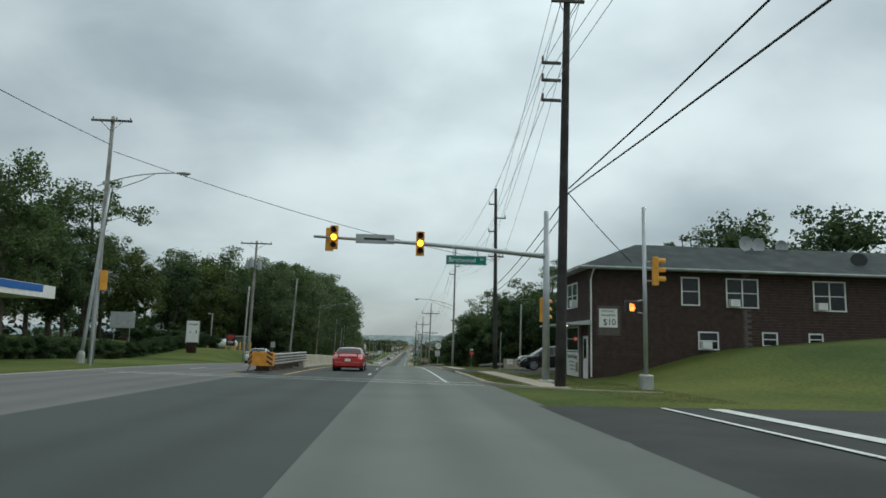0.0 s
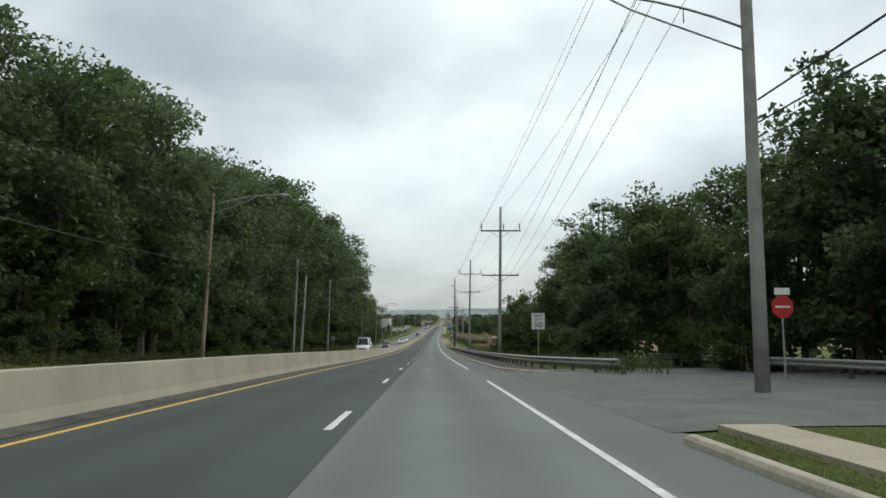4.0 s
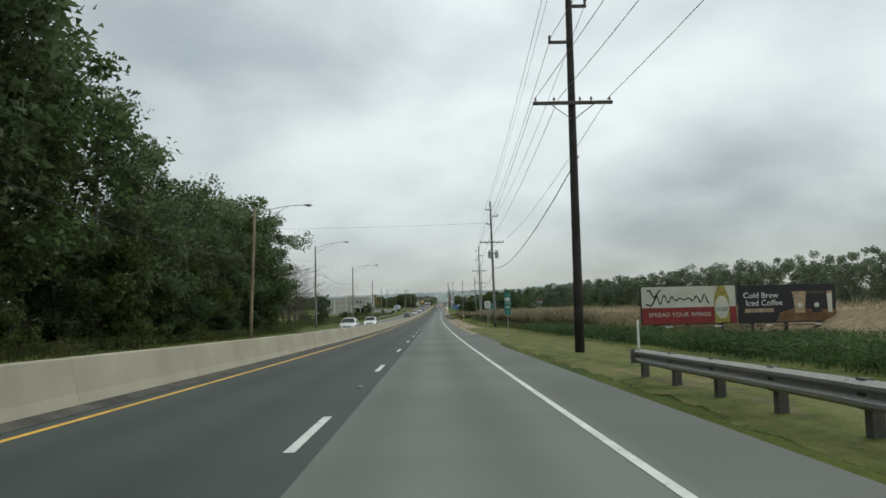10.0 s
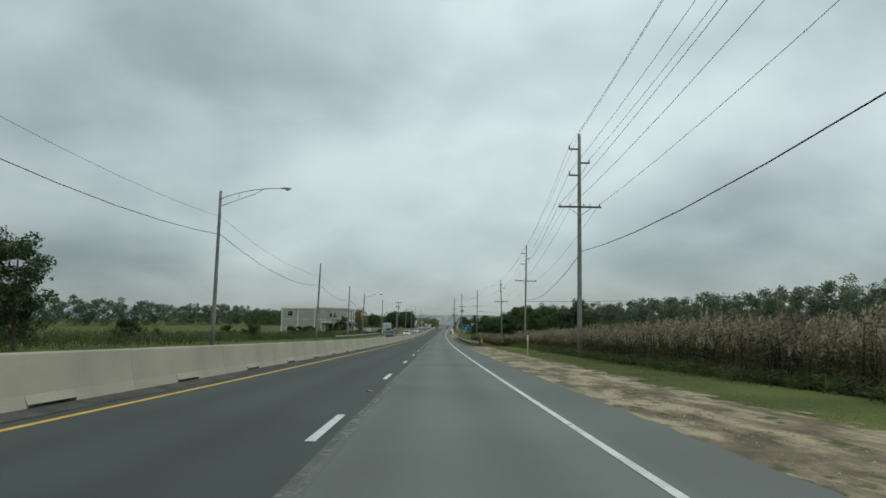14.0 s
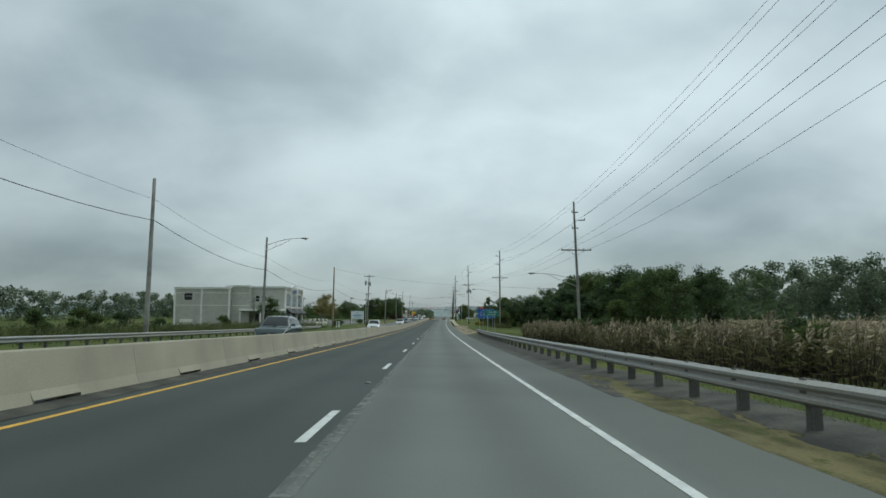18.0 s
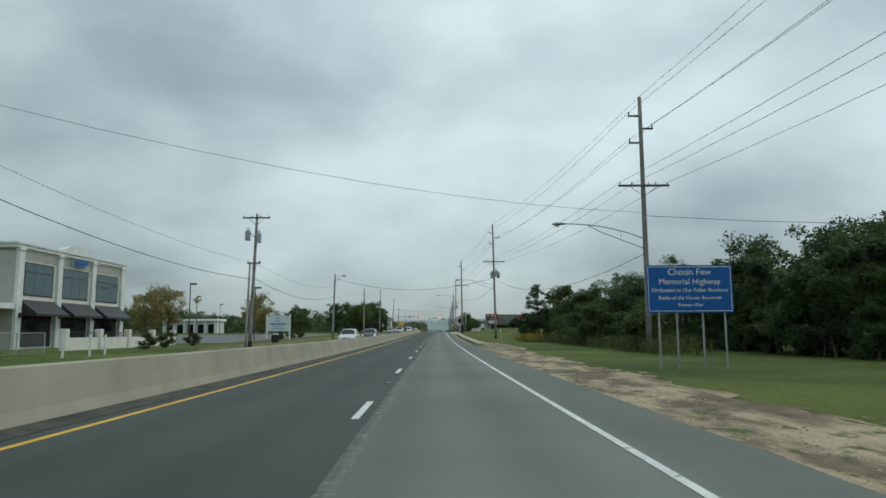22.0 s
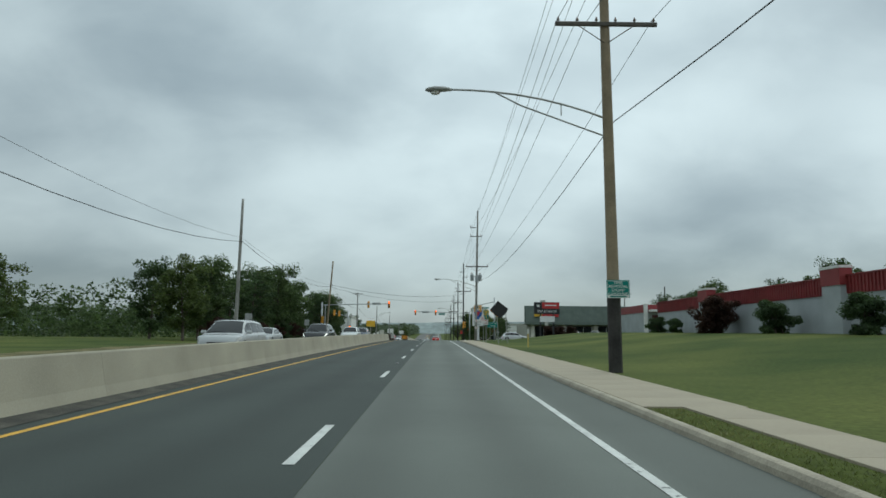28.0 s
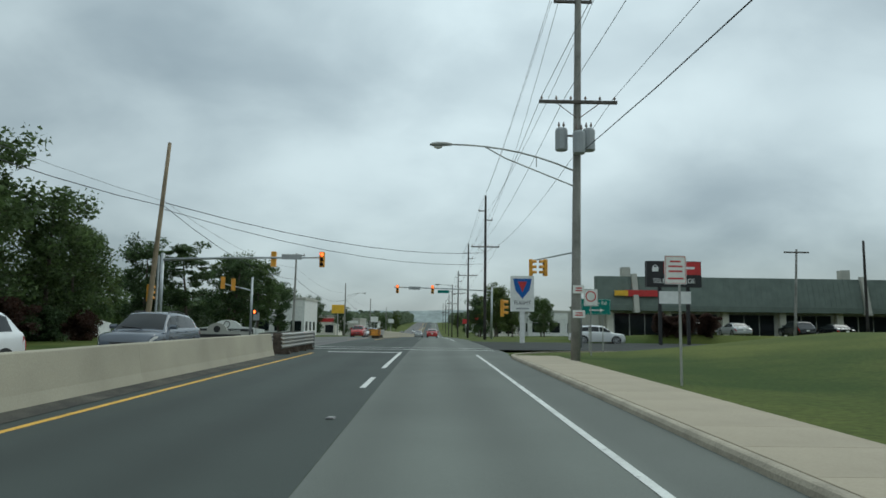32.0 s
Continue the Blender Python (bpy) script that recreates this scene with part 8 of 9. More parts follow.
        # lamps wrap round the corners of the body
        for name, ends, drop, deep, mat in (("headlight", (0.004, 0.02, 0.05, 0.085), 0.035, 0.13, "headlight" if lights else "lamp_lens"),
                                            ("tail_light", (0.996, 0.985, 0.965, 0.93), 0.05, 0.16 if not tall else 0.34, "tail_lens")):
            rows = []
            for j, u in enumerate(ends):
                z1 = shoulder(u) - drop
                z0 = z1 - deep * (1 - 0.16 * j)
                rows.append([(sx * (plan(u) * 0.99 + 0.006), Y(u), z) for z in (z0, 0.5 * (z0 + z1), z1)])
            front = rows[0]
            inner = [(p[0] * 0.58, p[1] + (-0.012 if name == "headlight" else 0.012), p[2] * 0.6 + front[2][2] * 0.4) for p in front]
            part(name, Geo().loft([inner] + rows, caps=False, closed=False), M[mat], root)
    nose = top(0.0)
    part("grille", Geo().box(-w * 0.44, w * 0.44, -L / 2 - 0.012, -L / 2 + 0.1, nose - 0.24, nose - 0.05, 0.01), M["black"], root)
    part("emblem", Geo().box(-0.07, 0.07, -L / 2 - 0.02, -L / 2, nose - 0.17, nose - 0.10, 0.01), M["rim"], root)
    part("lower_grille", Geo().box(-w * 0.58, w * 0.58, -L / 2 - 0.006, -L / 2 + 0.1, cl + 0.13, cl + 0.26, 0.01), M["black"], root)
    part("front_bumper", Geo().box(-w * 0.74, w * 0.74, -L / 2 - 0.03, -L / 2 + 0.14, cl + 0.28, cl + 0.36, 0.02), M[paint], root)
    part("rear_bumper", Geo().box(-w * 0.82, w * 0.82, L / 2 - 0.12, L / 2 + 0.03, cl + 0.13, cl + 0.34, 0.03), M[paint], root)
    part("number_plate", Geo().box(-0.16, 0.16, L / 2 + 0.0, L / 2 + 0.036, cl + 0.38, cl + 0.53), M["sign_white"], root)
    if kind in ("suv", "big_suv", "minivan"):
        for sx in (-1, 1):
            part("roof_rail", Geo().tube([(sx * (roofed(u) - 0.10), Y(u), top(u) + k) for u, k in ((st + 0.03, 0.0), (st + 0.05, 0.035), ((st + rt) / 2, 0.035), (rt - 0.04, 0.035), (rt - 0.02, 0.0))], 0.016, 5), M["black"], root)
    if kind == "sedan":
        sp = part("spoiler", Geo().box(-w * 0.72, w * 0.72, L / 2 - 0.34, L / 2 - 0.10, deck + 0.07, deck + 0.105, 0.012), M[paint], root)
        for sx in (-1, 1):
            part("spoiler_foot", Geo().box(sx * w * 0.6 - 0.04, sx * w * 0.6 + 0.04, L / 2 - 0.3, L / 2 - 0.18, deck - 0.06, deck + 0.075), M[paint], sp)
    for sx in (-1, 1):
        for u in (0.185, 0.80):
            y = Y(u)
            part("wheel_arch", Geo().loft([[(sx * (w + 0.002), y + q * math.cos(a), r + q * math.sin(a)) for q in (r - 0.02, r + 0.06)] for a in np.linspace(-0.1, math.pi + 0.1, 15)], caps=False, closed=False), M["black"], root)
            wh = part("wheel", Geo().tube([(sx * (w - 0.24), y, r), (sx * (w - 0.22), y, r), (sx * (w - 0.02), y, r), (sx * (w + 0.005), y, r)], [r - 0.03, r, r, r - 0.04], 20), M["tyre"], root)
            rim = Geo()
            for j in range(5):
                a = 2 * math.pi * j / 5
                c, d = math.cos(a), math.sin(a)
                rim.loft([[(sx * (w + 0.013), y + q * c - e * d, r + q * d + e * c) for q, e in ((0.03, -0.045), (r * 0.68, -0.03), (r * 0.68, 0.03), (0.03, 0.045))], [(sx * (w + 0.004), y + q * c - e * d, r + q * d + e * c) for q, e in ((0.03, -0.05), (r * 0.68, -0.035), (r * 0.68, 0.035), (0.03, 0.05))]])
            rim.loft([[(sx * (w + 0.008), y + q * math.cos(a), r + q * math.sin(a)) for q in (r * 0.62, r * 0.72)] for a in np.linspace(0, 2 * math.pi, 19)], caps=False, closed=False)
            part("rim", rim, M["rim"], wh)
    return root


def park(kind, paint, s, l, label, turn=0.0, lights=False, category="car", group="traffic on the highway", h=0.0):
    ob = vehicle(kind, paint, label, lights)
    ob.matrix_basis = Matrix.Translation(P(s, l, h)) @ pose(0, 0, 0, math.degrees(math.atan(grade(s))) * (1 if abs(turn) < 90 else -1), 0, heading(s) + turn)
    ob.name = {"van": "van", "minivan": "minivan", "suv": "suv", "big_suv": "suv", "sedan": "car"}[kind]
    return tagged(ob, label, category, group)


for kind, paint, s, l, turn, lit, lab in (
        ("sedan", "car_red", 42.8, -3.0, 180, False, "red two-door coupe with a rear spoiler in the passing lane"),
        ("sedan", "car_red", 829, -0.1, 180, False, "red coupe far ahead in the driving lane"),
        ("van", "car_white", 186.6, -9.6, 0, False, "white panel van with black windows on the far lanes"),
        ("suv", "car_dark", 233.5, -9.6, 0, True, "dark grey sport utility car with lit headlights"),
        ("suv", "car_white", 302.2, -9.6, 0, False, "white sport utility car on the far lanes"),
        ("suv", "car_white", 329.3, -9.6, 0, True, "white sport utility car with lit headlights"),
        ("big_suv", "car_green", 457.5, -9.6, 0, False, "dark green full-size sport utility car"),
        ("suv", "car_white", 521.2, -9.6, 0, True, "white sport utility car coming down the far lanes"),
        ("suv", "car_white", 587, -9.6, 0, False, "white sport utility car with black roof rails"),
        ("suv", "car_blue", 610.5, -9.6, 0, True, "blue-grey sport utility car with lit headlights"),
        ("minivan", "car_silver", 681.3, -9.6, 0, False, "silver minivan on the far lanes"),
        ("sedan", "car_silver", 702, -13.2, 0, False, "silver saloon car on the outer far lane"),
        ("big_suv", "car_black", 705.5, -9.6, 0, True, "black sport utility car with lit headlights"),
        ("suv", "car_white", 726.5, -9.6, 0, False, "white crossover car on the far lanes before the lights"),
        ("suv", "car_blue", 737.5, -9.6, 0, False, "silver-blue crossover car near the lights"),
        ("sedan", "car_silver", 66, -13.2, 0, False, "grey saloon car on the outer far lane"),
        ("suv", "car_red", 812, -10.6, 0, False, "red pickup-like car past the lights"),
        ("sedan", "car_white", 822, -9.6, 0, False, "white saloon car past the lights"),
        ("sedan", "car_silver", 870, -3.2, 180, False, "far silver car on the road ahead"),
        ("suv", "car_white", 930, -9.8, 0, True, "far white car with lit headlights"),
        ("sedan", "car_dark", 985, -0.2, 180, False, "far dark car on the road ahead"),
        ("sedan", "car_white", 1060, -9.8, 0, True, "far white car with lit headlights")):
    park(kind, paint, s, l, lab, turn, lit)
for kind, paint, s, l, turn, lab in (
        ("minivan", "car_black", 50.0, 11.3, -90, "black minivan parked in the lot beside the brick house"),
        ("sedan", "car_red", 52.5, 16.8, -90, "dark red saloon car parked in the lot beside the brick house"),
        ("suv", "car_white", 55.7, 18.6, -90, "white sport utility car parked in the lot beside the brick house"),
        ("van", "car_white", 99, -33, 35, "white van parked in the yard"),
        ("suv", "car_white", 773, 14.2, 90, "white crossover car leaving the shops' lot"),
        ("sedan", "car_dark", 784, 27, 200, "dark saloon car parked before the shops"),
        ("sedan", "car_silver", 785, 31.5, 180, "silver saloon car parked before the shops"),
        ("suv", "car_black", 785, 38, 180, "black crossover car parked before the shops"),
        ("sedan", "car_black", 785, 42, 180, "black saloon car parked before the shops")):
    park(kind, paint, s, l, lab, turn, False, "car", "parked cars", gh(s, l) + (0.05 if s > 700 else 0.13 if s < 60 else 0.75))


# ---- trees ----
RNG = np.random.default_rng(7)


def leaf_cloud(centres, radii, per, size, squash=0.75, droop=0.35):
    """Many small leaf sprays round the given centres: corner and face lists."""
    c = np.repeat(np.asarray(centres, float), per, axis=0)
    r = np.repeat(np.asarray(radii, float), per)
    n = len(c)
    d = RNG.normal(size=(n, 3))
    d /= np.linalg.norm(d, axis=1, keepdims=True)
    d *= (RNG.random((n, 1)) ** 0.45) * r[:, None]
    d[:, 2] *= squash
    p = c + d
    a = RNG.normal(size=(n, 3))
    a[:, 2] = a[:, 2] * 0.55 - droop
    a /= np.linalg.norm(a, axis=1, keepdims=True)
    b = np.cross(a, RNG.normal(size=(n, 3)))
    b /= np.linalg.norm(b, axis=1, keepdims=True) + 1e-9
    k = size * (0.55 + 0.9 * RNG.random((n, 1)))
    v = np.stack([p - a * k * 0.45 - b * k * 0.36, p - a * k * 0.45 + b * k * 0.36, p + a * k * 0.55], 1).reshape(-1, 3)
    f = np.arange(3 * n).reshape(-1, 3)
    return v, f


def quick_mesh(name, v, f, mat):
    me = bpy.data.meshes.new(name)
    me.vertices.add(len(v))
    me.vertices.foreach_set("co", np.asarray(v, np.float32).ravel())
    me.loops.add(f.size)
    me.loops.foreach_set("vertex_index", f.ravel().astype(np.int32))
    me.polygons.add(len(f))
    me.polygons.foreach_set("loop_start", (np.arange(len(f)) * f.shape[1]).astype(np.int32))
    me.materials.append(mat)
    me.update(calc_edges=True)
    return me


def grow(seed, h, spread, low, clumps, per, size, mat, lean=0.0, open_=0.0, multi=1, radius=1.25, squash=0.75, slim=1.0):
    """A tree: trunk and limbs as tapered tubes, a crown of clumps. low: where the crown begins. Returns (trunk, crown) meshes."""
    rnd = random.Random(seed)
    wood, centres, radii = Geo(), [], []
    for stem in range(multi):
        ang = rnd.uniform(0, 6.28)
        off = 0.0 if multi == 1 else 0.5
        base = Vector((off * math.cos(ang), off * math.sin(ang), -0.2))
        tip = Vector((lean * h * 0.2 + rnd.uniform(-1, 1) * spread * 0.25, rnd.uniform(-1, 1) * spread * 0.25, h * rnd.uniform(0.84, 0.95)))
        stem_pts = [base.lerp(tip, u) + Vector((rnd.uniform(-1, 1), rnd.uniform(-1, 1), 0)) * 0.12 * h / 10 * (0 < u < 1) for u in (0, 0.25, 0.5, 0.75, 1)]
        r0 = (0.017 * h + 0.03) * slim
        wood.tube(stem_pts, [r0, r0 * 0.8, r0 * 0.6, r0 * 0.38, r0 * 0.12], 7)
        limbs = max(4, clumps // (4 * multi))
        for i in range(limbs):
            u = low / h + (0.93 - low / h) * (i + rnd.random()) / limbs
            k = min(3, int(u * 4))
            a0 = stem_pts[k].lerp(stem_pts[k + 1], u * 4 - k)
            ang = i * 2.4 + rnd.uniform(-0.5, 0.5)
            prof = math.sin(math.pi * min(1, max(0.08, (u - low / h) / (1.02 - low / h))) ** 0.7)
            reach = spread * (0.35 + 0.65 * prof) * rnd.uniform(0.6, 1.12)
            end = a0 + Vector((math.cos(ang) * reach, math.sin(ang) * reach, reach * rnd.uniform(0.05, 0.5)))
            end.z = min(end.z, h * 0.98)
            mid = a0.lerp(end, 0.5) + Vector((0, 0, reach * 0.12))
            wood.tube([a0, mid, end], [r0 * 0.30 * (1.1 - u), r0 * 0.2 * (1.1 - u), 0.015], 5)
            for j in range(4):
                q = 0.3 + 0.7 * (j + rnd.random()) / 4
                c = a0.lerp(mid, q * 2) if q < 0.5 else mid.lerp(end, q * 2 - 1)
                c = c + Vector((rnd.gauss(0, 0.5), rnd.gauss(0, 0.5), rnd.gauss(0.1, 0.4))) * spread / 4
                if rnd.random() < open_:
                    continue
                centres.append(c)
                radii.append(radius * rnd.uniform(0.6, 1.25) * spread / 4)
    trunk = wood.data("trunk", M["bark"])
    if not per:
        return trunk, None
    v, f = leaf_cloud(centres, radii, per, size, squash)
    return trunk, quick_mesh("crown", v, f, M[mat])


KINDS = {
    "tall_a": [grow(11 + i, 19.0, 5.0, 4.0, 84, 128, 0.31, ("leaf_wood", "leaf", "leaf_wood")[i]) for i in range(3)],
    "mid": [grow(31 + i, 12.0, 3.9, 1.6, 72, 122, 0.29, ("leaf_dark", "leaf", "leaf_light")[i]) for i in range(3)],
    "edge": [grow(51 + i, 6.5, 2.7, 0.3, 56, 115, 0.23, ("leaf", "leaf_light", "leaf_dark")[i], multi=2) for i in range(3)],
    "bush": [grow(71 + i, 3.2, 1.9, 0.1, 40, 105, 0.17, ("leaf", "leaf_light", "leaf_dark")[i], multi=3) for i in range(3)],
    "open": [grow(91 + i, 14.0, 4.6, 5.5, 60, 120, 0.195, "leaf", open_=0.25, radius=0.85, squash=0.5, multi=2) for i in range(2)],
    "thin": [grow(101, 11.5, 2.6, 2.5, 96, 42, 0.095, "leaf_dark", open_=0.5, radius=0.7, multi=2, slim=0.55)],
    "pine": [grow(111 + i, 12.0, 4.4, 2.2, 72, 138, 0.27, "leaf_dark", radius=0.95, squash=0.4, open_=0.12) for i in range(2)],
    "gold": [grow(121, 8.0, 3.4, 1.8, 60, 99, 0.24, "leaf_gold", open_=0.1)],
    "bare": [grow(131 + i, 7.5, 3.6, 0.8, 190, 0, 0.00, "leaf", multi=3, slim=0.5) for i in range(2)],
    "conifer": [grow(141, 6.0, 1.5, 0.3, 60, 99, 0.18, "leaf_dark", radius=0.9, multi=1)],
    "hedge": [grow(151 + i, 2.1, 1.25, 0.0, 84, 170, 0.115, ("leaf_dark", "leaf_red")[i], multi=3) for i in range(2)],
}


def twigs():
    """Fine bare twigs for the leafless bushes."""
    for trunk, _ in KINDS["bare"]:
        g = Geo()
        rnd = random.Random(5)
        for _ in range(900):
            a = Vector((rnd.gauss(0, 1.7), rnd.gauss(0, 1.7), rnd.uniform(1.2, 6.6)))
            b = a + Vector((rnd.gauss(0, 0.35) + a.x * 0.18, rnd.gauss(0, 0.35) + a.y * 0.18, rnd.uniform(0.2, 0.9)))
            g.tube([a, a.lerp(b, 0.5) + Vector((rnd.gauss(0, 0.1), rnd.gauss(0, 0.1), 0)), b], [0.012, 0.008, 0.004], 3)
        yield g.data("twigs", M["bark"])


TWIGS = list(twigs())
NAMES = {"tall_a": ("tree", "tall leafy broadleaf tree at the edge of the woods"), "mid": ("tree", "dense leafy green broadleaf tree"), "edge": ("tree", "young bushy tree leafed to the ground"),
         "bush": ("shrub", "wild green shrub in rough grass"), "open": ("tree", "tall tree with an open airy crown"), "thin": ("tree", "thin half-bare tree at the wood edge"), "pine": ("tree", "dark layered tree beside the crossing"),
         "gold": ("tree", "small yellowing tree on a lawn"), "bare": ("shrub", "leafless grey thicket of thin stems"), "conifer": ("tree", "small dark pointed tree above the reeds"), "hedge": ("shrub", "clipped dark shrub on a lawn")}
planted = random.Random(3)


def plant(kind, s, l, size=1.0, variant=None, label=None, group=None, wide=1.0):
    v = KINDS[kind][planted.randrange(len(KINDS[kind])) if variant is None else variant]
    nm, lab = NAMES[kind]
    ob = thing(nm, s, l, turn=planted.uniform(0, 360), label=label or lab, category=nm, group=group or {"tree": "trees along the highway", "shrub": "shrubs along the highway"}[nm])
    part("trunk", v[0], None, ob)
    if v[1]:
        part("crown", v[1], None, ob)
    elif kind == "bare":
        tagged(part("twig_spray", TWIGS[0], None, ob), kind="stuff")
    ob.scale = (size * wide, size * wide, size)
    return ob


def jit(a):
    return planted.uniform(-a, a)


# woods across the highway
for i in range(40):
    s = 112 + i * 4.9
    big = float(np.interp(s, (110, 133, 165, 190, 232, 247, 262, 272, 290, 300, 308), (0.86, 1.0, 1.14, 1.34, 1.34, 1.25, 1.03, 0.72, 0.70, 0.88, 0.90)))
    plant("tall_a", s + jit(1.5), -20.6 + jit(1.2), big * planted.uniform(0.88, 1.08))
    if i % 2 == 0:
        plant("tall_a", s + jit(2), -29.5 + jit(2), big * planted.uniform(0.95, 1.12))
    plant("edge", s + jit(2), -19.7 + jit(0.6), planted.uniform(0.7, 1.15))
    if i % 2:
        plant("bush", s + jit(2), -18.9 + jit(0.4), planted.uniform(0.7, 1.0))
for s, l, k, z in ((80, -38, "mid", 0.95), (88, -34, "mid", 1.0), (96, -31, "mid", 1.05), (104, -29, "mid", 1.15), (75, -46, "mid", 1.05), (84, -48, "mid", 1.1), (99, -42, "tall_a", 0.85), (110, -36, "tall_a", 0.9), (66, -52, "mid", 1.1), (58, -56, "mid", 1.1),
                   (64, -36, "tall_a", 1.02), (96, -42, "open", 1.75), (91, -45, "tall_a", 1.15), (46, -50, "mid", 0.9), (40, -52, "mid", 0.8), (310, -24, "mid", 0.9), (314, -30, "mid", 0.95), (302, -22, "mid", 0.9), (78, -41, "mid", 1.25)):
    plant(k, s, l, z)
for s, l, z in ((36, -27, 0.9), (42, -26, 0.7), (47, -29, 0.8), (55, -28, 0.6), (60, -26, 0.5)):
    plant("bush", s, l, z, 2)
for i in range(7):
    plant("hedge", 79 + 0.5 * i, -29.5 + 1.3 * i, planted.uniform(0.75, 0.9), 0, "clipped dark hedge before the yard", "hedge before the yard")
for i in range(24):
    plant("hedge", 37 + 1.75 * i, -25.6 + 0.08 * i, planted.uniform(0.62, 0.8), 0, "low dark hedge shrub at the back of the verge", "hedge before the yard")
for s, l, z in ((60, -62, 1.15), (70, -66, 1.2), (50, -64, 1.0), (86, -60, 1.2), (44, -40, 0.9), (50, -44, 0.95), (38, -44, 0.8), (56, -48, 1.0)):
    plant("mid", s, l, z, 0)
for s, l, z in ((319, -25, 1.2), (324, -22.5, 1.35), (328, -26, 1.4), (332, -22.5, 1.4), (336, -24, 1.2), (341, -22.5, 0.9)):
    plant("bare", s, l, z)
for s, l, k, z in ((303, -20.5, "edge", 1.3), (307, -20.8, "edge", 1.35), (299, -20.3, "edge", 1.2), (295, -20.2, "edge", 1.1), (290, -20.2, "edge", 1.0), (304, -23, "mid", 1.2), (308.5, -22, "mid", 1.1)):
    plant(k, s, l, z, 0 if k == "mid" else 2)
plant("mid", 352, -20.8, 0.5, 0)
plant("edge", 366, -40, 0.6)
for i in range(22):
    plant("bush", 320 + i * 9.5 + jit(3), -23 - planted.random() * 14, planted.uniform(0.4, 0.75))
# woods beside the road on the right
for i in range(12):
    s = 116 + i * 5.0
    plant("open" if i in (6, 8, 10) else "mid", s + jit(1.5), 15.2 + jit(1.0) + (3 if i < 2 else 0) + (1.5 if i > 8 else 0), float(np.interp(s, (116, 128, 134, 146, 152, 157, 162, 166, 171), (1.0, 0.86, 0.78, 0.84, 1.05, 1.1, 0.9, 0.8, 0.6))) * (0.8 if i in (6, 8, 10) else 1.0) * planted.uniform(0.92, 1.05))
    plant("edge", s + jit(2), 10.6 + jit(0.7) + (3.5 if i < 2 else 0), planted.uniform(0.7, 1.05), 2 if i < 5 else 0)
    plant("bush", s + jit(2), 8.9 + jit(0.4) + (4 if i < 2 else 0), planted.uniform(0.6, 0.9))
    if i % 3 == 0 and i < 9:
        plant("mid", s + jit(2), 21 + jit(2), 1.15)
for s, l, k, z in ((104, 24, "open", 1.34), (109, 27.5, "open", 1.24), (100, 20.5, "edge", 1.1), (106, 16.5, "edge", 1.15), (111, 15.5, "edge", 1.1), (95, 23.5, "edge", 1.1), (103, 27.5, "edge", 1.2), (114, 14.5, "edge", 0.9), (101, 27, "mid", 0.85), (108, 21, "mid", 0.88), (88, 31, "bush", 1.3), (83, 33, "bush", 1.3), (97, 26, "bush", 1.4), (104, 18, "bush", 1.3), (97, 22, "mid", 0.95), (105, 19, "mid", 0.9), (113, 18.5, "mid", 1.08), (78, 27, "mid", 1.0), (96, 31, "mid", 1.12), (90, 34, "mid", 1.18), (84, 38, "mid", 1.0), (92, 40, "mid", 1.1), (80, 31, "edge", 1.2), (86, 28, "edge", 1.2), (92, 25, "edge", 1.2), (76, 36, "mid", 1.2), (70, 42, "mid", 1.2), (62, 46, "mid", 1.0),
                   (175, 22, "open", 1.55), (165, 20, "open", 1.15), (158, 17.5, "mid", 1.0), (150, 17, "mid", 1.05), (186, 16.5, "edge", 0.95), (192, 17, "edge", 0.7), (181, 11.5, "edge", 0.55), (186, 12, "bush", 0.9), (190, 12.5, "bush", 0.8), (194, 12, "bush", 0.6), (128, 14.2, "mid", 0.85),
                   (56, 30, "mid", 1.15), (57, 25, "open", 0.92), (53, 37, "mid", 1.2), (52, 44, "mid", 1.15), (58, 52, "mid", 1.1), (48, 54, "mid", 1.0)):
    plant(k, s, l, z, ({"mid": 0, "edge": 2} if s < 120 else {"edge": 1, "bush": 1} if s > 180 else {}).get(k))
for i in range(12):
    plant("bush", 204 + i * 7.2 + jit(3), 11 + planted.random() * 8, planted.uniform(0.28, 0.42), 0, "low green marsh shrub behind the guardrail")
plant("thin", 200, 21.0, 1.62, 0, wide=0.74)
plant("thin", 203, 22.0, 1.3, 0, wide=0.8)
plant("mid", 182, 18.8, 1.28, 2, "tall light green tree at the edge of the woods", wide=0.68)
plant("edge", 430, 22.5, 1.3, 2)
plant("conifer", 433, 24, 0.7)
# the copse behind the reeds and the thicket before the storage building
for i in range(19):
    s = 494 + i * 5.6
    l = 25 - 6 * smooth01(s, 555, 585)
    plant("mid", s + jit(2), l + jit(1.5), variant=(1, 2, 1, 0)[i % 4], size=(0.68 + 0.09 * smooth01(s, 500, 530) - 0.20 * smooth01(s, 545, 575)) * planted.uniform(0.85, 1.1))
    if i % 2 == 0:
        plant("mid", s + jit(2), l + 7 + jit(2), (0.72 + 0.09 * smooth01(s, 500, 530) - 0.20 * smooth01(s, 545, 575)) * planted.uniform(0.9, 1.1))
    plant("edge", s + jit(2), l - 3.5 + jit(1), 0.8 * planted.uniform(0.7, 1.1))
for i in range(16):
    plant("edge", 506 + i * 3.6 + jit(1.2), 20.2 + jit(0.8), planted.uniform(0.75, 1.1), 2)
    plant("bush", 505 + i * 3.6 + jit(1.2), 18.6 + jit(0.5), planted.uniform(0.7, 1.0), 2)
for i in range(9):
    plant("bush", 556 + i * 4.2 + jit(1.5), 14.2 + jit(1.2), planted.uniform(0.8, 1.15))
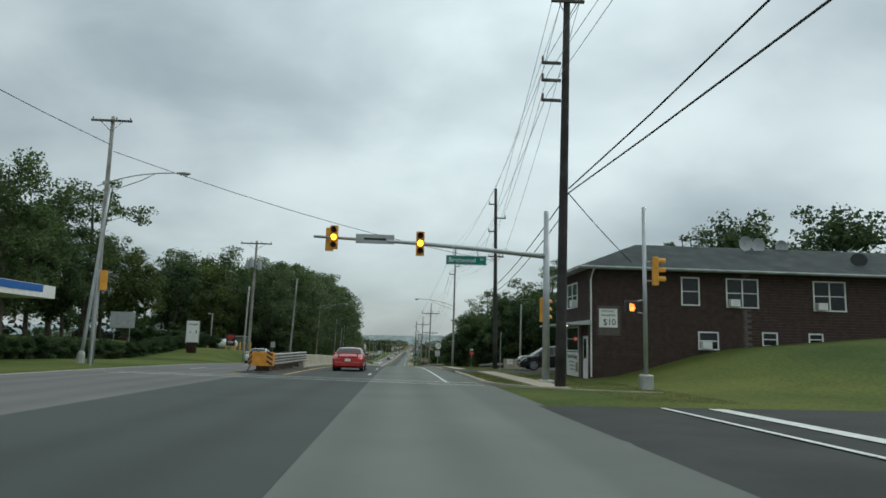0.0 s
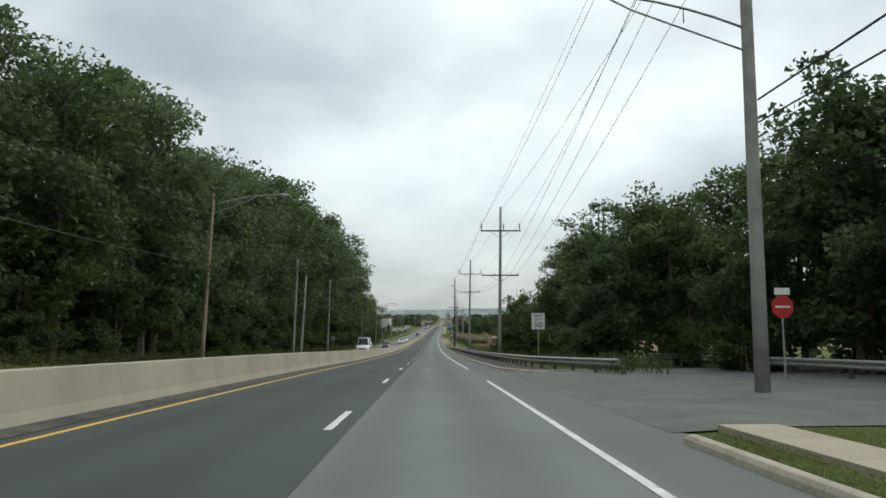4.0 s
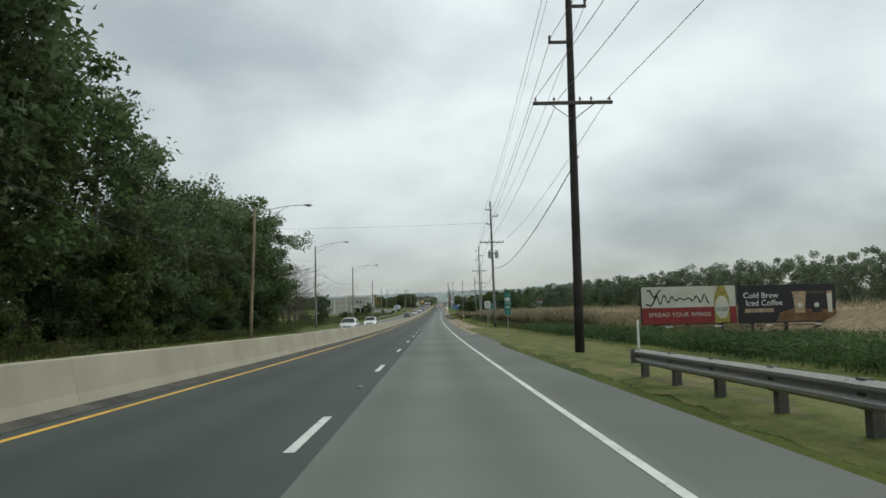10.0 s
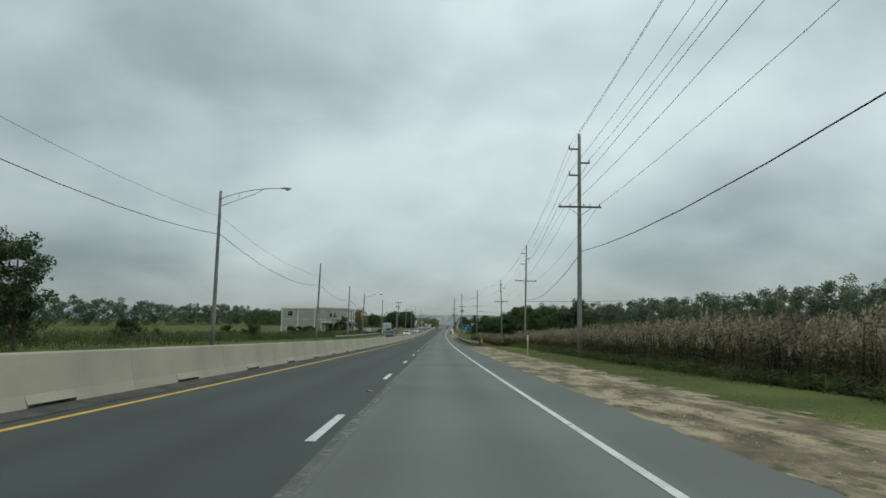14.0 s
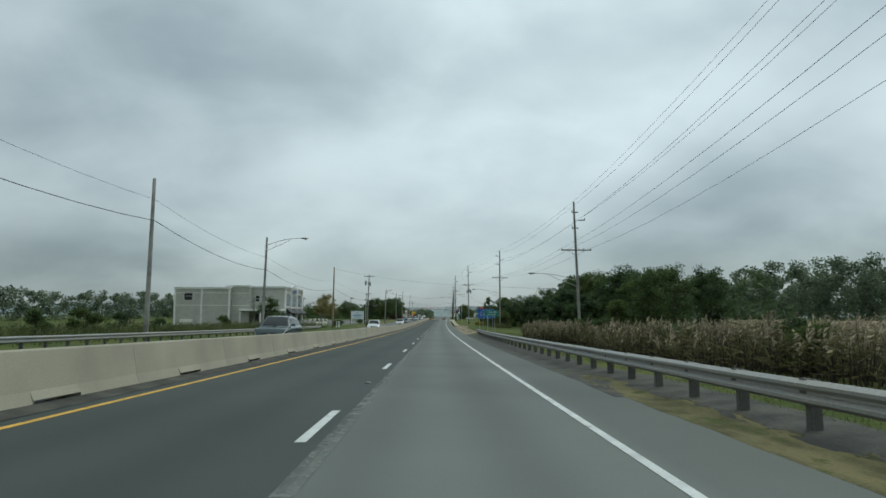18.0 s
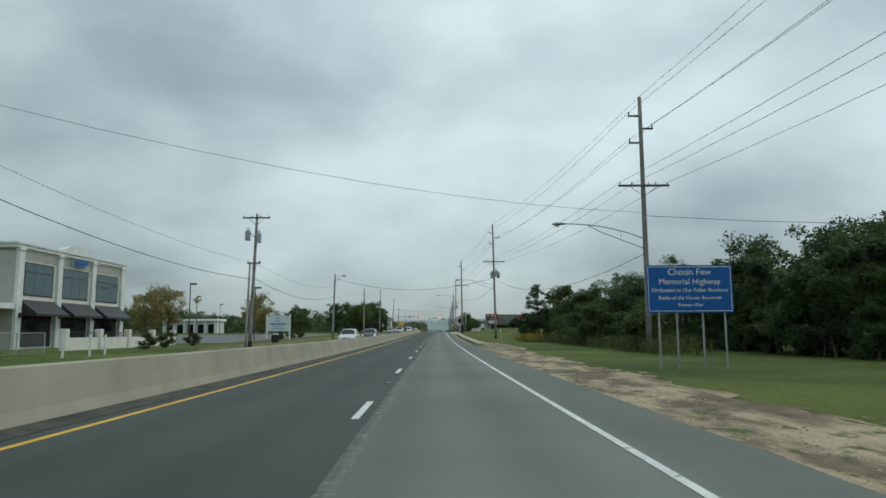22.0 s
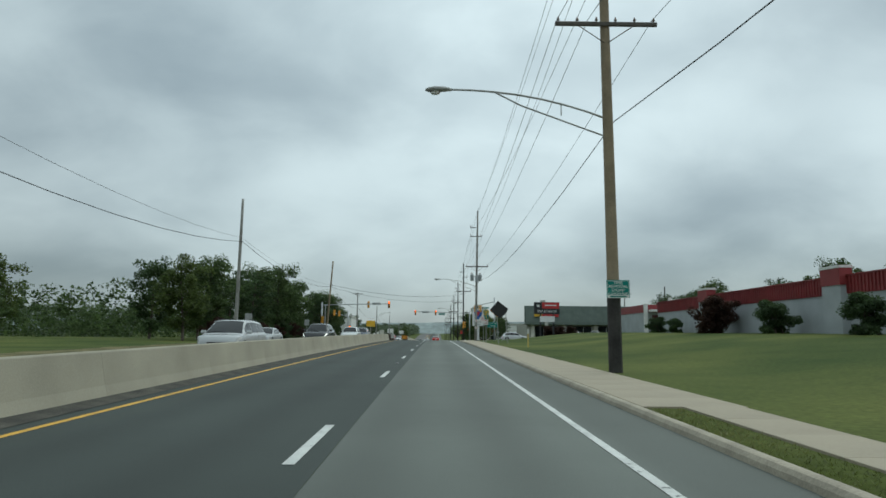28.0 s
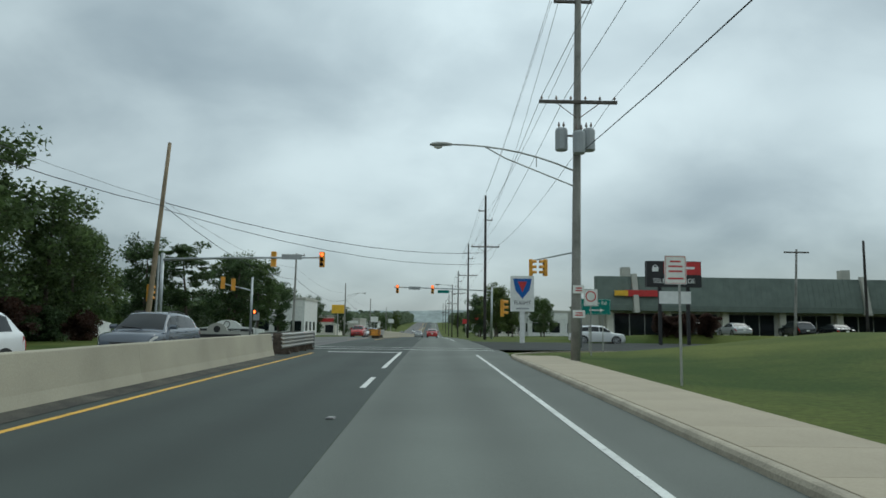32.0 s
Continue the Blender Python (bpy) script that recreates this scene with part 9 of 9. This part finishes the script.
for i in range(17):
    plant("bush", 411 + i * 4.0 + jit(1.4), 9.4 + jit(1.1), planted.uniform(0.36, 0.54), (2, 1, 2, 0)[i % 4], "rough dark olive shrub among the reeds")
plant("open", 577, 17.5, 0.55, 0)
plant("open", 563, 18.5, 0.52, 1)
plant("pine", 608, 14.3, 0.66, 0, "dark ragged tree with a broad bushy foot", wide=0.68)
for s, l, z in ((606, 12.0, 0.55), (609, 15.5, 0.62), (604, 15.0, 0.62), (611, 17.5, 0.6), (601, 17.5, 0.62), (608, 13.2, 0.5)):
    plant("edge", s, l, z, 2)
plant("edge", 613, 18.5, 1.1, 1, "slender light green tree behind a dark bush")
for s, l in ((604, 19), (611, 20), (619, 20.5), (628, 20.8), (639, 21), (646, 21), (655, 21), (664, 20.8), (675, 21), (682, 20.8), (691, 21), (699, 21), (709, 21.3), (713.5, 21.0)):
    red = s == 699
    plant("hedge", s + jit(1), l, 1.25 if red else planted.uniform(0.55, 1.0), 1 if red else 0, label="tall red-leaved shrub before the storage wall" if red else "clipped dark shrub before the storage wall", group="shrubs along the wall")
for s, l, z in ((600, 50, 1.0), (700, 55, 0.9), (712, 48, 0.7), (720, 52, 0.75), (732, 50, 0.8), (640, 62, 0.9), (738, 46, 0.62), (774, 49, 0.9), (781, 55, 0.95)):
    plant("mid", s, l, z)
# lawns, yards and the crossing across the highway
for s, l, k, z in ((714, -24, "mid", 0.7), (719, -23.5, "mid", 0.74), (724, -26, "mid", 0.7), (731, -25, "mid", 0.68), (737, -24, "pine", 0.8), (743, -24, "mid", 0.85), (747.5, -23, "mid", 0.9), (751, -26, "mid", 0.85), (753.5, -22.5, "mid", 0.74), (757.5, -23, "mid", 0.66), (761, -24.5, "mid", 0.6), (764, -27, "edge", 0.9), (757, -28, "mid", 0.8), (742, -31, "mid", 0.85), (728, -33, "mid", 0.8), (801, -31, "pine", 1.05), (806, -27, "pine", 0.95), (798, -35, "mid", 1.0), (811, -29, "mid", 0.98), (815, -26, "mid", 0.95), (824, -30, "mid", 1.0),
                   (830, -26, "mid", 0.8), (845, -28, "mid", 0.8), (860, -25, "mid", 0.7), (684, -45, "gold", 1.25), (697, -50, "gold", 1.1), (676, -42, "gold", 0.8), (644, -52, "gold", 1.2), (630, -50, "gold", 1.0), (652, -58, "gold", 1.2), (610, -52, "mid", 0.6),
                   (622, -55, "mid", 0.6), (551, -33, "edge", 0.85), (554, -37, "thin", 0.55), (559, -36.5, "thin", 0.6), (705, -38, "mid", 0.6), (714, -42, "mid", 0.7)):
    plant(k, s, l, z)
for i in range(16):
    plant("hedge", 716 + i * 2.6, -21.2 + jit(0.5), planted.uniform(0.75, 1.05), 0 if i % 3 else 1, "dark hedge shrub along the verge", "hedge across the highway")
for s, l in ((566, -22.5), (570, -22.8), (577, -23), (622, -23.5), (612, -23.0), (626, -22.8)):
    plant("bush", s, l, 0.42)
for s, l, z in ((806, 15, 0.45), (815, 16, 0.5), (826, 13, 0.55), (846, 12, 0.9), (862, 14, 0.9), (885, 12, 0.9), (910, 13, 0.9)):
    plant("mid", s, l, z)
for s, l, z in ((1015, -22, 0.7), (975, -23, 0.6), (1085, -20, 0.8), (1120, 14, 0.8), (1020, 15, 0.7), (942, 14, 0.6), (875, -21, 0.6), (868, 17, 0.7)):
    plant("mid", s, l, z)
for l in (21, 23, 25):
    plant("hedge", 776, l, 0.9)
for s, l, z in ((758, 37.5, 0.66), (762, 41, 0.7), (766, 45, 0.75)):
    plant("mid", s, l, z, 0, "small dark round tree behind the storage annex")


# ---- far woods, reeds and grass ----
def treeline(name, pts, per_m, size, mat, label, depth=8.0, ragged_=0.34):
    """A far belt of woods along (s, l, height) points, as one mass of leaf clumps."""
    cs, rs = [], []
    for (s0, l0, h0), (s1, l1, h1) in zip(pts, pts[1:]):
        d = math.hypot(s1 - s0, l1 - l0)
        n = max(2, int(d / 2.1))
        for i in range(n):
            u = (i + planted.random()) / n
            h = (h0 + (h1 - h0) * u) * (1 - ragged_ * planted.random() * 0.8)
            for k in range(max(2, int(h / 2.0))):
                z = h * (0.12 + 0.82 * (k + planted.random()) / max(2, int(h / 2.0)))
                c = P(s0 + (s1 - s0) * u + jit(2), l0 + (l1 - l0) * u + jit(depth / 2), 0)
                cs.append((c.x, c.y, c.z + z))
                rs.append(planted.uniform(1.7, 2.9) * (1.15 - 0.45 * z / h))
    v, f = leaf_cloud(cs, rs, per_m, size, 0.8, 0.2)
    return tagged(new(name, quick_mesh(name, v, f, M[mat])), label, "woods", kind="stuff")


# the far belts look hazy through their leaf colour alone
treeline("far_woods", [(150, 175, 19), (330, 150, 19.5), (399, 130, 18.5), (480, 100, 18), (560, 74, 15.5), (640, 62, 14), (700, 64, 11)], 150, 0.50, "leaf_hazed", "belt of green woods beyond the reed field")
treeline("far_woods", [(330, 185, 22), (420, 165, 22), (520, 130, 19), (620, 95, 16), (760, 75, 12)], 90, 0.72, "leaf_hazed", "higher woods behind the reed field", 18)
treeline("far_woods", [(330, -170, 15), (460, -165, 14), (560, -150, 13), (700, -130, 12), (900, -110, 12)], 90, 0.66, "leaf_hazed", "belt of woods across the open land")
treeline("far_woods", [(729, -61, 8), (745, -48, 8.5), (766, -42, 8), (820, -44, 9), (900, -46, 9)], 80, 0.50, "leaf", "belt of trees behind the lawns")
treeline("far_woods", [(690, -105, 9), (770, -104, 10), (880, -84, 10), (980, -55, 9)], 75, 0.6, "leaf", "belt of trees behind the lawns")
# added leaf masses that close sky gaps, shade put into their darker leaf colour
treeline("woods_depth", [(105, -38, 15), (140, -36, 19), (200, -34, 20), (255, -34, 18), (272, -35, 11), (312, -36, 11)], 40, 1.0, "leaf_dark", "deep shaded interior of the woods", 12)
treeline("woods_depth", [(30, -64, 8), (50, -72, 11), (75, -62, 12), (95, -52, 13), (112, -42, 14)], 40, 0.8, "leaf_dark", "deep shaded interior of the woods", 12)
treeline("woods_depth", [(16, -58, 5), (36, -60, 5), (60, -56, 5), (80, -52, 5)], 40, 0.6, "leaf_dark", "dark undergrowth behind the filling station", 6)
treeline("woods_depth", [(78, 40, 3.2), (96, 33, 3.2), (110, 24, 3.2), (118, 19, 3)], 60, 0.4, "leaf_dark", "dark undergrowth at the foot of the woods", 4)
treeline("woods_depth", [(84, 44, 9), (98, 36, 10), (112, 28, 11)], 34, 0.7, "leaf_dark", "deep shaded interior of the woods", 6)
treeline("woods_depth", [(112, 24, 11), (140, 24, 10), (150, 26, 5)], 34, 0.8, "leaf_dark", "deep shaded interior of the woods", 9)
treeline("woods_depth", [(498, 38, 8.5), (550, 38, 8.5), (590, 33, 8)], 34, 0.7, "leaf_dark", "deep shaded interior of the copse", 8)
treeline("far_woods", [(835, -42, 9), (960, -40, 9), (1100, -34, 10), (1250, -26, 10), (1400, -24, 10)], 56, 0.94, "leaf_hazed", "trees along the far road")
treeline("far_woods", [(880, 40, 9), (1000, 42, 9), (1120, 30, 10), (1250, 22, 10), (1400, 20, 10)], 56, 0.94, "leaf_hazed", "trees along the far road")
treeline("far_woods", [(1420, -420, 12), (1440, -200, 13), (1450, -30, 12)], 47, 1.73, "leaf_hazed", "woods on the far rise", 20)
treeline("far_woods", [(1450, 30, 12), (1440, 200, 13), (1420, 420, 12)], 47, 1.73, "leaf_hazed", "woods on the far rise", 20)


def ridge(name, s, span_, h, seed, mat):
    """A long blue-green hill on the horizon."""
    v, f = [], []
    n = 120
    for i in range(n + 1):
        l = -span_ + 2 * span_ * i / n
        z = h * (0.55 + 0.9 * noise.noise((l * 0.0011, seed, 0)) + 0.16 * noise.noise((l * 0.012, seed, 1)) + 0.05 * noise.noise((l * 0.06, seed, 2)))
        for q, k in ((0, -30), (120, max(4, z)), (500, -30)):
            v.append((l, s + q, k - 4))
    for i in range(n):
        for j in range(2):
            a = i * 3 + j
            f.append((a, a + 3, a + 4, a + 1))
    me = bpy.data.meshes.new(name)
    me.from_pydata(v, [], f)
    me.materials.append(mat)
    me.update()
    tagged(new(name, me), "low hazy wooded hill on the horizon", "hill", kind="structure")


# distance haze is mixed into these two hill colours, paler for the farther ridge
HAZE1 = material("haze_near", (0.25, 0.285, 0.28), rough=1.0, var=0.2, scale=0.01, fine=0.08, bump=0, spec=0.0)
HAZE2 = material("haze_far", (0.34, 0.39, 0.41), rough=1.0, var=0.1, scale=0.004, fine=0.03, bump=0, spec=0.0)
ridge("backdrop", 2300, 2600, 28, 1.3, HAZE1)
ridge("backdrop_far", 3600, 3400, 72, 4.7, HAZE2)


def reeds(name, s0, s1, l0, l1, dens, h, mats, label, follow=None, plume=0.9, lean=0.14):
    """A stand of reeds: thin bent blades and feathery tops."""
    n = int((s1 - s0) * (l1 - l0) * dens)
    s = RNG.uniform(s0, s1, n)
    u = RNG.random(n)
    l = l0 + (l1 - l0) * u
    if follow:
        l = l + np.array([follow(x) for x in s])
    base = np.array([tuple(P(a, b, gh(a, b))) for a, b in zip(s, l)])
    hh = h * RNG.uniform(0.66, 1.10, n) * (0.8 + 0.2 * np.minimum(1, u * 4)) * (1 + 0.08 * np.sin(s * 0.37 + l * 0.5) * np.sin(s * 0.13 + 1) + 0.09 * np.sin(s * 1.1 + l * 0.9))
    t = RNG.normal(size=(n, 2)) * lean
    tip = base + np.stack([t[:, 0] * hh, t[:, 1] * hh, hh], 1)
    ang = RNG.uniform(0, 3.14, n)
    w = np.stack([np.cos(ang), np.sin(ang), 0 * ang], 1)
    bladew = 0.016 + 0.01 * RNG.random((n, 1))
    v = np.stack([base - w * bladew, base + w * bladew, tip], 1).reshape(-1, 3)
    f = np.arange(3 * n).reshape(-1, 3)
    tagged(new(name + "_stems", quick_mesh(name, v, f, M[mats[0]])), label, "reeds", kind="stuff")
    # leaves that hang from the stems
    k = 4
    q = RNG.uniform(0.15, 0.85, (n, k))
    p = (base[:, None] * (1 - q[..., None]) + tip[:, None] * q[..., None]).reshape(-1, 3)
    d = RNG.normal(size=(n * k, 3))
    d[:, 2] = np.abs(d[:, 2]) * 0.5
    d /= np.linalg.norm(d, axis=1, keepdims=True)
    e = np.cross(d, RNG.normal(size=(n * k, 3)))
    e /= np.linalg.norm(e, axis=1, keepdims=True)
    ln = 0.45 * RNG.uniform(0.6, 1.2, (n * k, 1))
    v = np.stack([p - e * 0.022, p + e * 0.022, p + d * ln], 1).reshape(-1, 3)
    tagged(new(name + "_leaves", quick_mesh(name, v, np.arange(3 * n * k).reshape(-1, 3), M[mats[1]])), label, "reeds", kind="stuff")
    if plume:
        sel = RNG.random(n) < plume
        a = tip[sel]
        m = len(a)
        side = np.stack([np.full(m, 0.35), np.full(m, -0.25), np.zeros(m)], 1) + RNG.normal(size=(m, 3)) * 0.25
        v = []
        for j in range(7):
            root = a - np.array([0, 0, 0.30]) + np.array([0, 0, 0.055 * j]) + side * 0.012 * j
            way = side * RNG.uniform(0.25, 0.8, (m, 1)) + RNG.normal(size=(m, 3)) * 0.28 + np.array([0, 0, 0.42])
            tip2 = root + way * (0.30 - 0.02 * j)
            e = np.cross(way, RNG.normal(size=(m, 3)))
            e *= 0.030 / (np.linalg.norm(e, axis=1, keepdims=True) + 1e-9)
            v.append(np.stack([root, (root + tip2) / 2 + e, tip2, (root + tip2) / 2 - e], 1).reshape(-1, 3))
        v = np.concatenate(v)
        tagged(new(name + "_plumes", quick_mesh(name, v, np.arange(len(v)).reshape(-1, 4), M["plume"])), label, "reeds", kind="stuff")


edge_of_reeds = lambda s: 2.0 * math.sin(s * 0.05) * 0.4 + 1.6 * smooth01(s, 420, 440) - 3.2 * smooth01(s, 455, 490)
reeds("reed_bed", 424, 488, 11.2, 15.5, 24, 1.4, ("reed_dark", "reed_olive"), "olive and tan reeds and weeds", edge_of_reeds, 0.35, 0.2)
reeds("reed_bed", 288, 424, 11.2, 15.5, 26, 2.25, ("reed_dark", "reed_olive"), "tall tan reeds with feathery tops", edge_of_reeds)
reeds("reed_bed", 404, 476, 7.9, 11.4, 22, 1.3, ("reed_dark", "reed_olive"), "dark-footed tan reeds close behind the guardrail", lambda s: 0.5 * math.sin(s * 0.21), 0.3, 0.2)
reeds("rough_weeds", 200, 246, 14, 34, 6, 1.6, ("reed_olive", "reed"), "olive and tan marsh weeds at the edge of the field", None, 0.4, 0.3)
reeds("rough_weeds", 244, 275, 15, 34, 6, 0.8, ("weed", "weed"), "low green marsh weeds before the billboards", None, 0.0, 0.3)
reeds("reed_bed", 278, 476, 15.5, 32, 4.2, 2.0, ("reed", "reed"), "tall tan reeds with feathery tops", edge_of_reeds)
reeds("rough_weeds", 286, 424, 9.2, 11.6, 12, 0.55, ("reed_green", "reed_green"), "dark green marsh grass before the reeds", None, 0.0, 0.3)
reeds("rough_weeds", 194, 232, 8.6, 14.5, 16, 1.05, ("reed_olive", "reed"), "brown and olive weeds behind the guardrail", None, 0.25, 0.3)
reeds("rough_weeds", 230, 290, 9.0, 16.5, 16, 0.95, ("weed", "weed"), "green marsh weeds behind the guardrail", None, 0.0, 0.25)
reeds("rough_weeds", 318, 545, -34, -20, 3.0, 1.2, ("reed_green", "reed_green"), "rough green weeds across the highway", None, 0.05, 0.25)
reeds("rough_weeds", 548, 592, 11.5, 14.5, 9, 1.2, ("reed_green", "reed_green"), "green and yellow weeds before the thicket", None, 0.0, 0.3)
reeds("rough_weeds", 112, 192, 7.2, 9.4, 9, 0.8, ("reed_green", "reed_green"), "rough green weeds under the trees", None, 0.0, 0.3)
reeds("rough_weeds", 110, 312, -19.5, -16.6, 7, 0.9, ("reed_green", "reed_green"), "rough green weeds under the trees", None, 0.0, 0.3)


def reed_field():
    """The open reed field: a rough tan sheet at the height of the tops."""
    v, f = [], []
    ss, ls = np.arange(205, 520, 5.0), [29, 33, 38, 45, 55, 70, 90, 115, 150, 190]
    for s in ss:
        for l in ls:
            cut = smooth01(s, 205, 240) * (1 - smooth01(s, 470 + 25 * (l < 60), 519))
            v.append(tuple(P(s, l, gh(s, l) + 2.05 * cut * smooth01(l, 28.5, 33) + 0.28 * noise.noise((s * 0.3, l * 0.3, 0)))))
    k = len(ls)
    for i in range(len(ss) - 1):
        for j in range(k - 1):
            a = i * k + j
            f.append((a, a + 1, a + k + 1, a + k))
    me = bpy.data.meshes.new("reed_field")
    me.from_pydata(v, [], f)
    me.materials.append(M["field"])
    me.update()
    tagged(new("reed_field", me), "wide tan field of reeds", "reed field", kind="stuff")


reed_field()
reeds("reed_tops", 230, 480, 32, 75, 1.1, 2.7, ("reed", "reed"), "tan reed tops over the field", None, 0.9)


def lawn(s0, s1, l0, l1, dens, h, label):
    """Grass blades near the road."""
    n = int((s1 - s0) * (l1 - l0) * dens)
    s, l = RNG.uniform(s0, s1, n), RNG.uniform(l0, l1, n)
    base = np.array([tuple(P(a, b, gh(a, b) - 0.01)) for a, b in zip(s, l)])
    ang = RNG.uniform(0, 6.28, n)
    w = np.stack([np.cos(ang), np.sin(ang), 0 * ang], 1) * 0.009
    tip = base + np.concatenate([RNG.normal(size=(n, 2)) * 0.04, (h * RNG.uniform(0.5, 1.2, n))[:, None]], 1)
    v = np.stack([base - w, base + w, tip], 1).reshape(-1, 3)
    tagged(new("grass", quick_mesh("grass", v, np.arange(3 * n).reshape(-1, 3), M["blade"])), label, "grass", kind="stuff")


lawn(28, 43, 3.7, 4.95, 420, 0.045, "worn grass strip beside the kerb")
lawn(18, 43, 6.2, 9.5, 260, 0.05, "mown lawn beside the brick house")
lawn(51, 96, 3.46, 4.1, 320, 0.045, "worn grass strip beside the kerb")
lawn(51.5, 96, 5.05, 9, 160, 0.05, "mown lawn under the dark pole")
lawn(205, 260, 4.6, 10.5, 110, 0.055, "rough grass verge")
lawn(260, 286, 5.4, 10.5, 90, 0.08, "rough grass verge")
lawn(286, 400, 5.7, 10.8, 110, 0.05, "rough grass verge")
lawn(402, 500, 5.1, 9.5, 70, 0.09, "rough grass under the guardrail")
lawn(582, 660, 3.46, 4.1, 380, 0.05, "grass strip between kerb and sidewalk")
lawn(120, 215, 6.2, 8.5, 60, 0.16, "rough grass behind the guardrail")


def pebbles(s0, s1, l0, l1, n, label):
    g = Geo()
    for _ in range(n):
        s, l = planted.uniform(s0, s1), planted.triangular(l0, l1, l0 + 0.4)
        r = planted.uniform(0.008, 0.03)
        p = P(s, l, max(gh(s, l) + 0.02, 0.004))
        k = [Vector((planted.uniform(0.7, 1.2) * r * math.cos(a), planted.uniform(0.7, 1.2) * r * math.sin(a), 0)) for a in (0.3, 1.6, 2.9, 4.2, 5.4)]
        n0 = len(g.v)
        g.v += [tuple(p + q) for q in k] + [tuple(p + Vector((0, 0, r * 0.8)))]
        g.f += [(n0 + i, n0 + (i + 1) % 5, n0 + 5) for i in range(5)]
    tagged(part("stones", g, M["stone"]), label, "stones", kind="stuff")


pebbles(286, 400, 3.5, 5.3, 4200, "scattered stones on the sandy verge")
pebbles(500, 572, 3.5, 5.0, 3400, "scattered stones on the sandy verge")
reeds("goldenrod", 586, 597, 9.6, 11.6, 16, 1.0, ("reed_green", "goldenrod"), "yellow flowering weeds before the thicket", None, 0.0, 0.3)
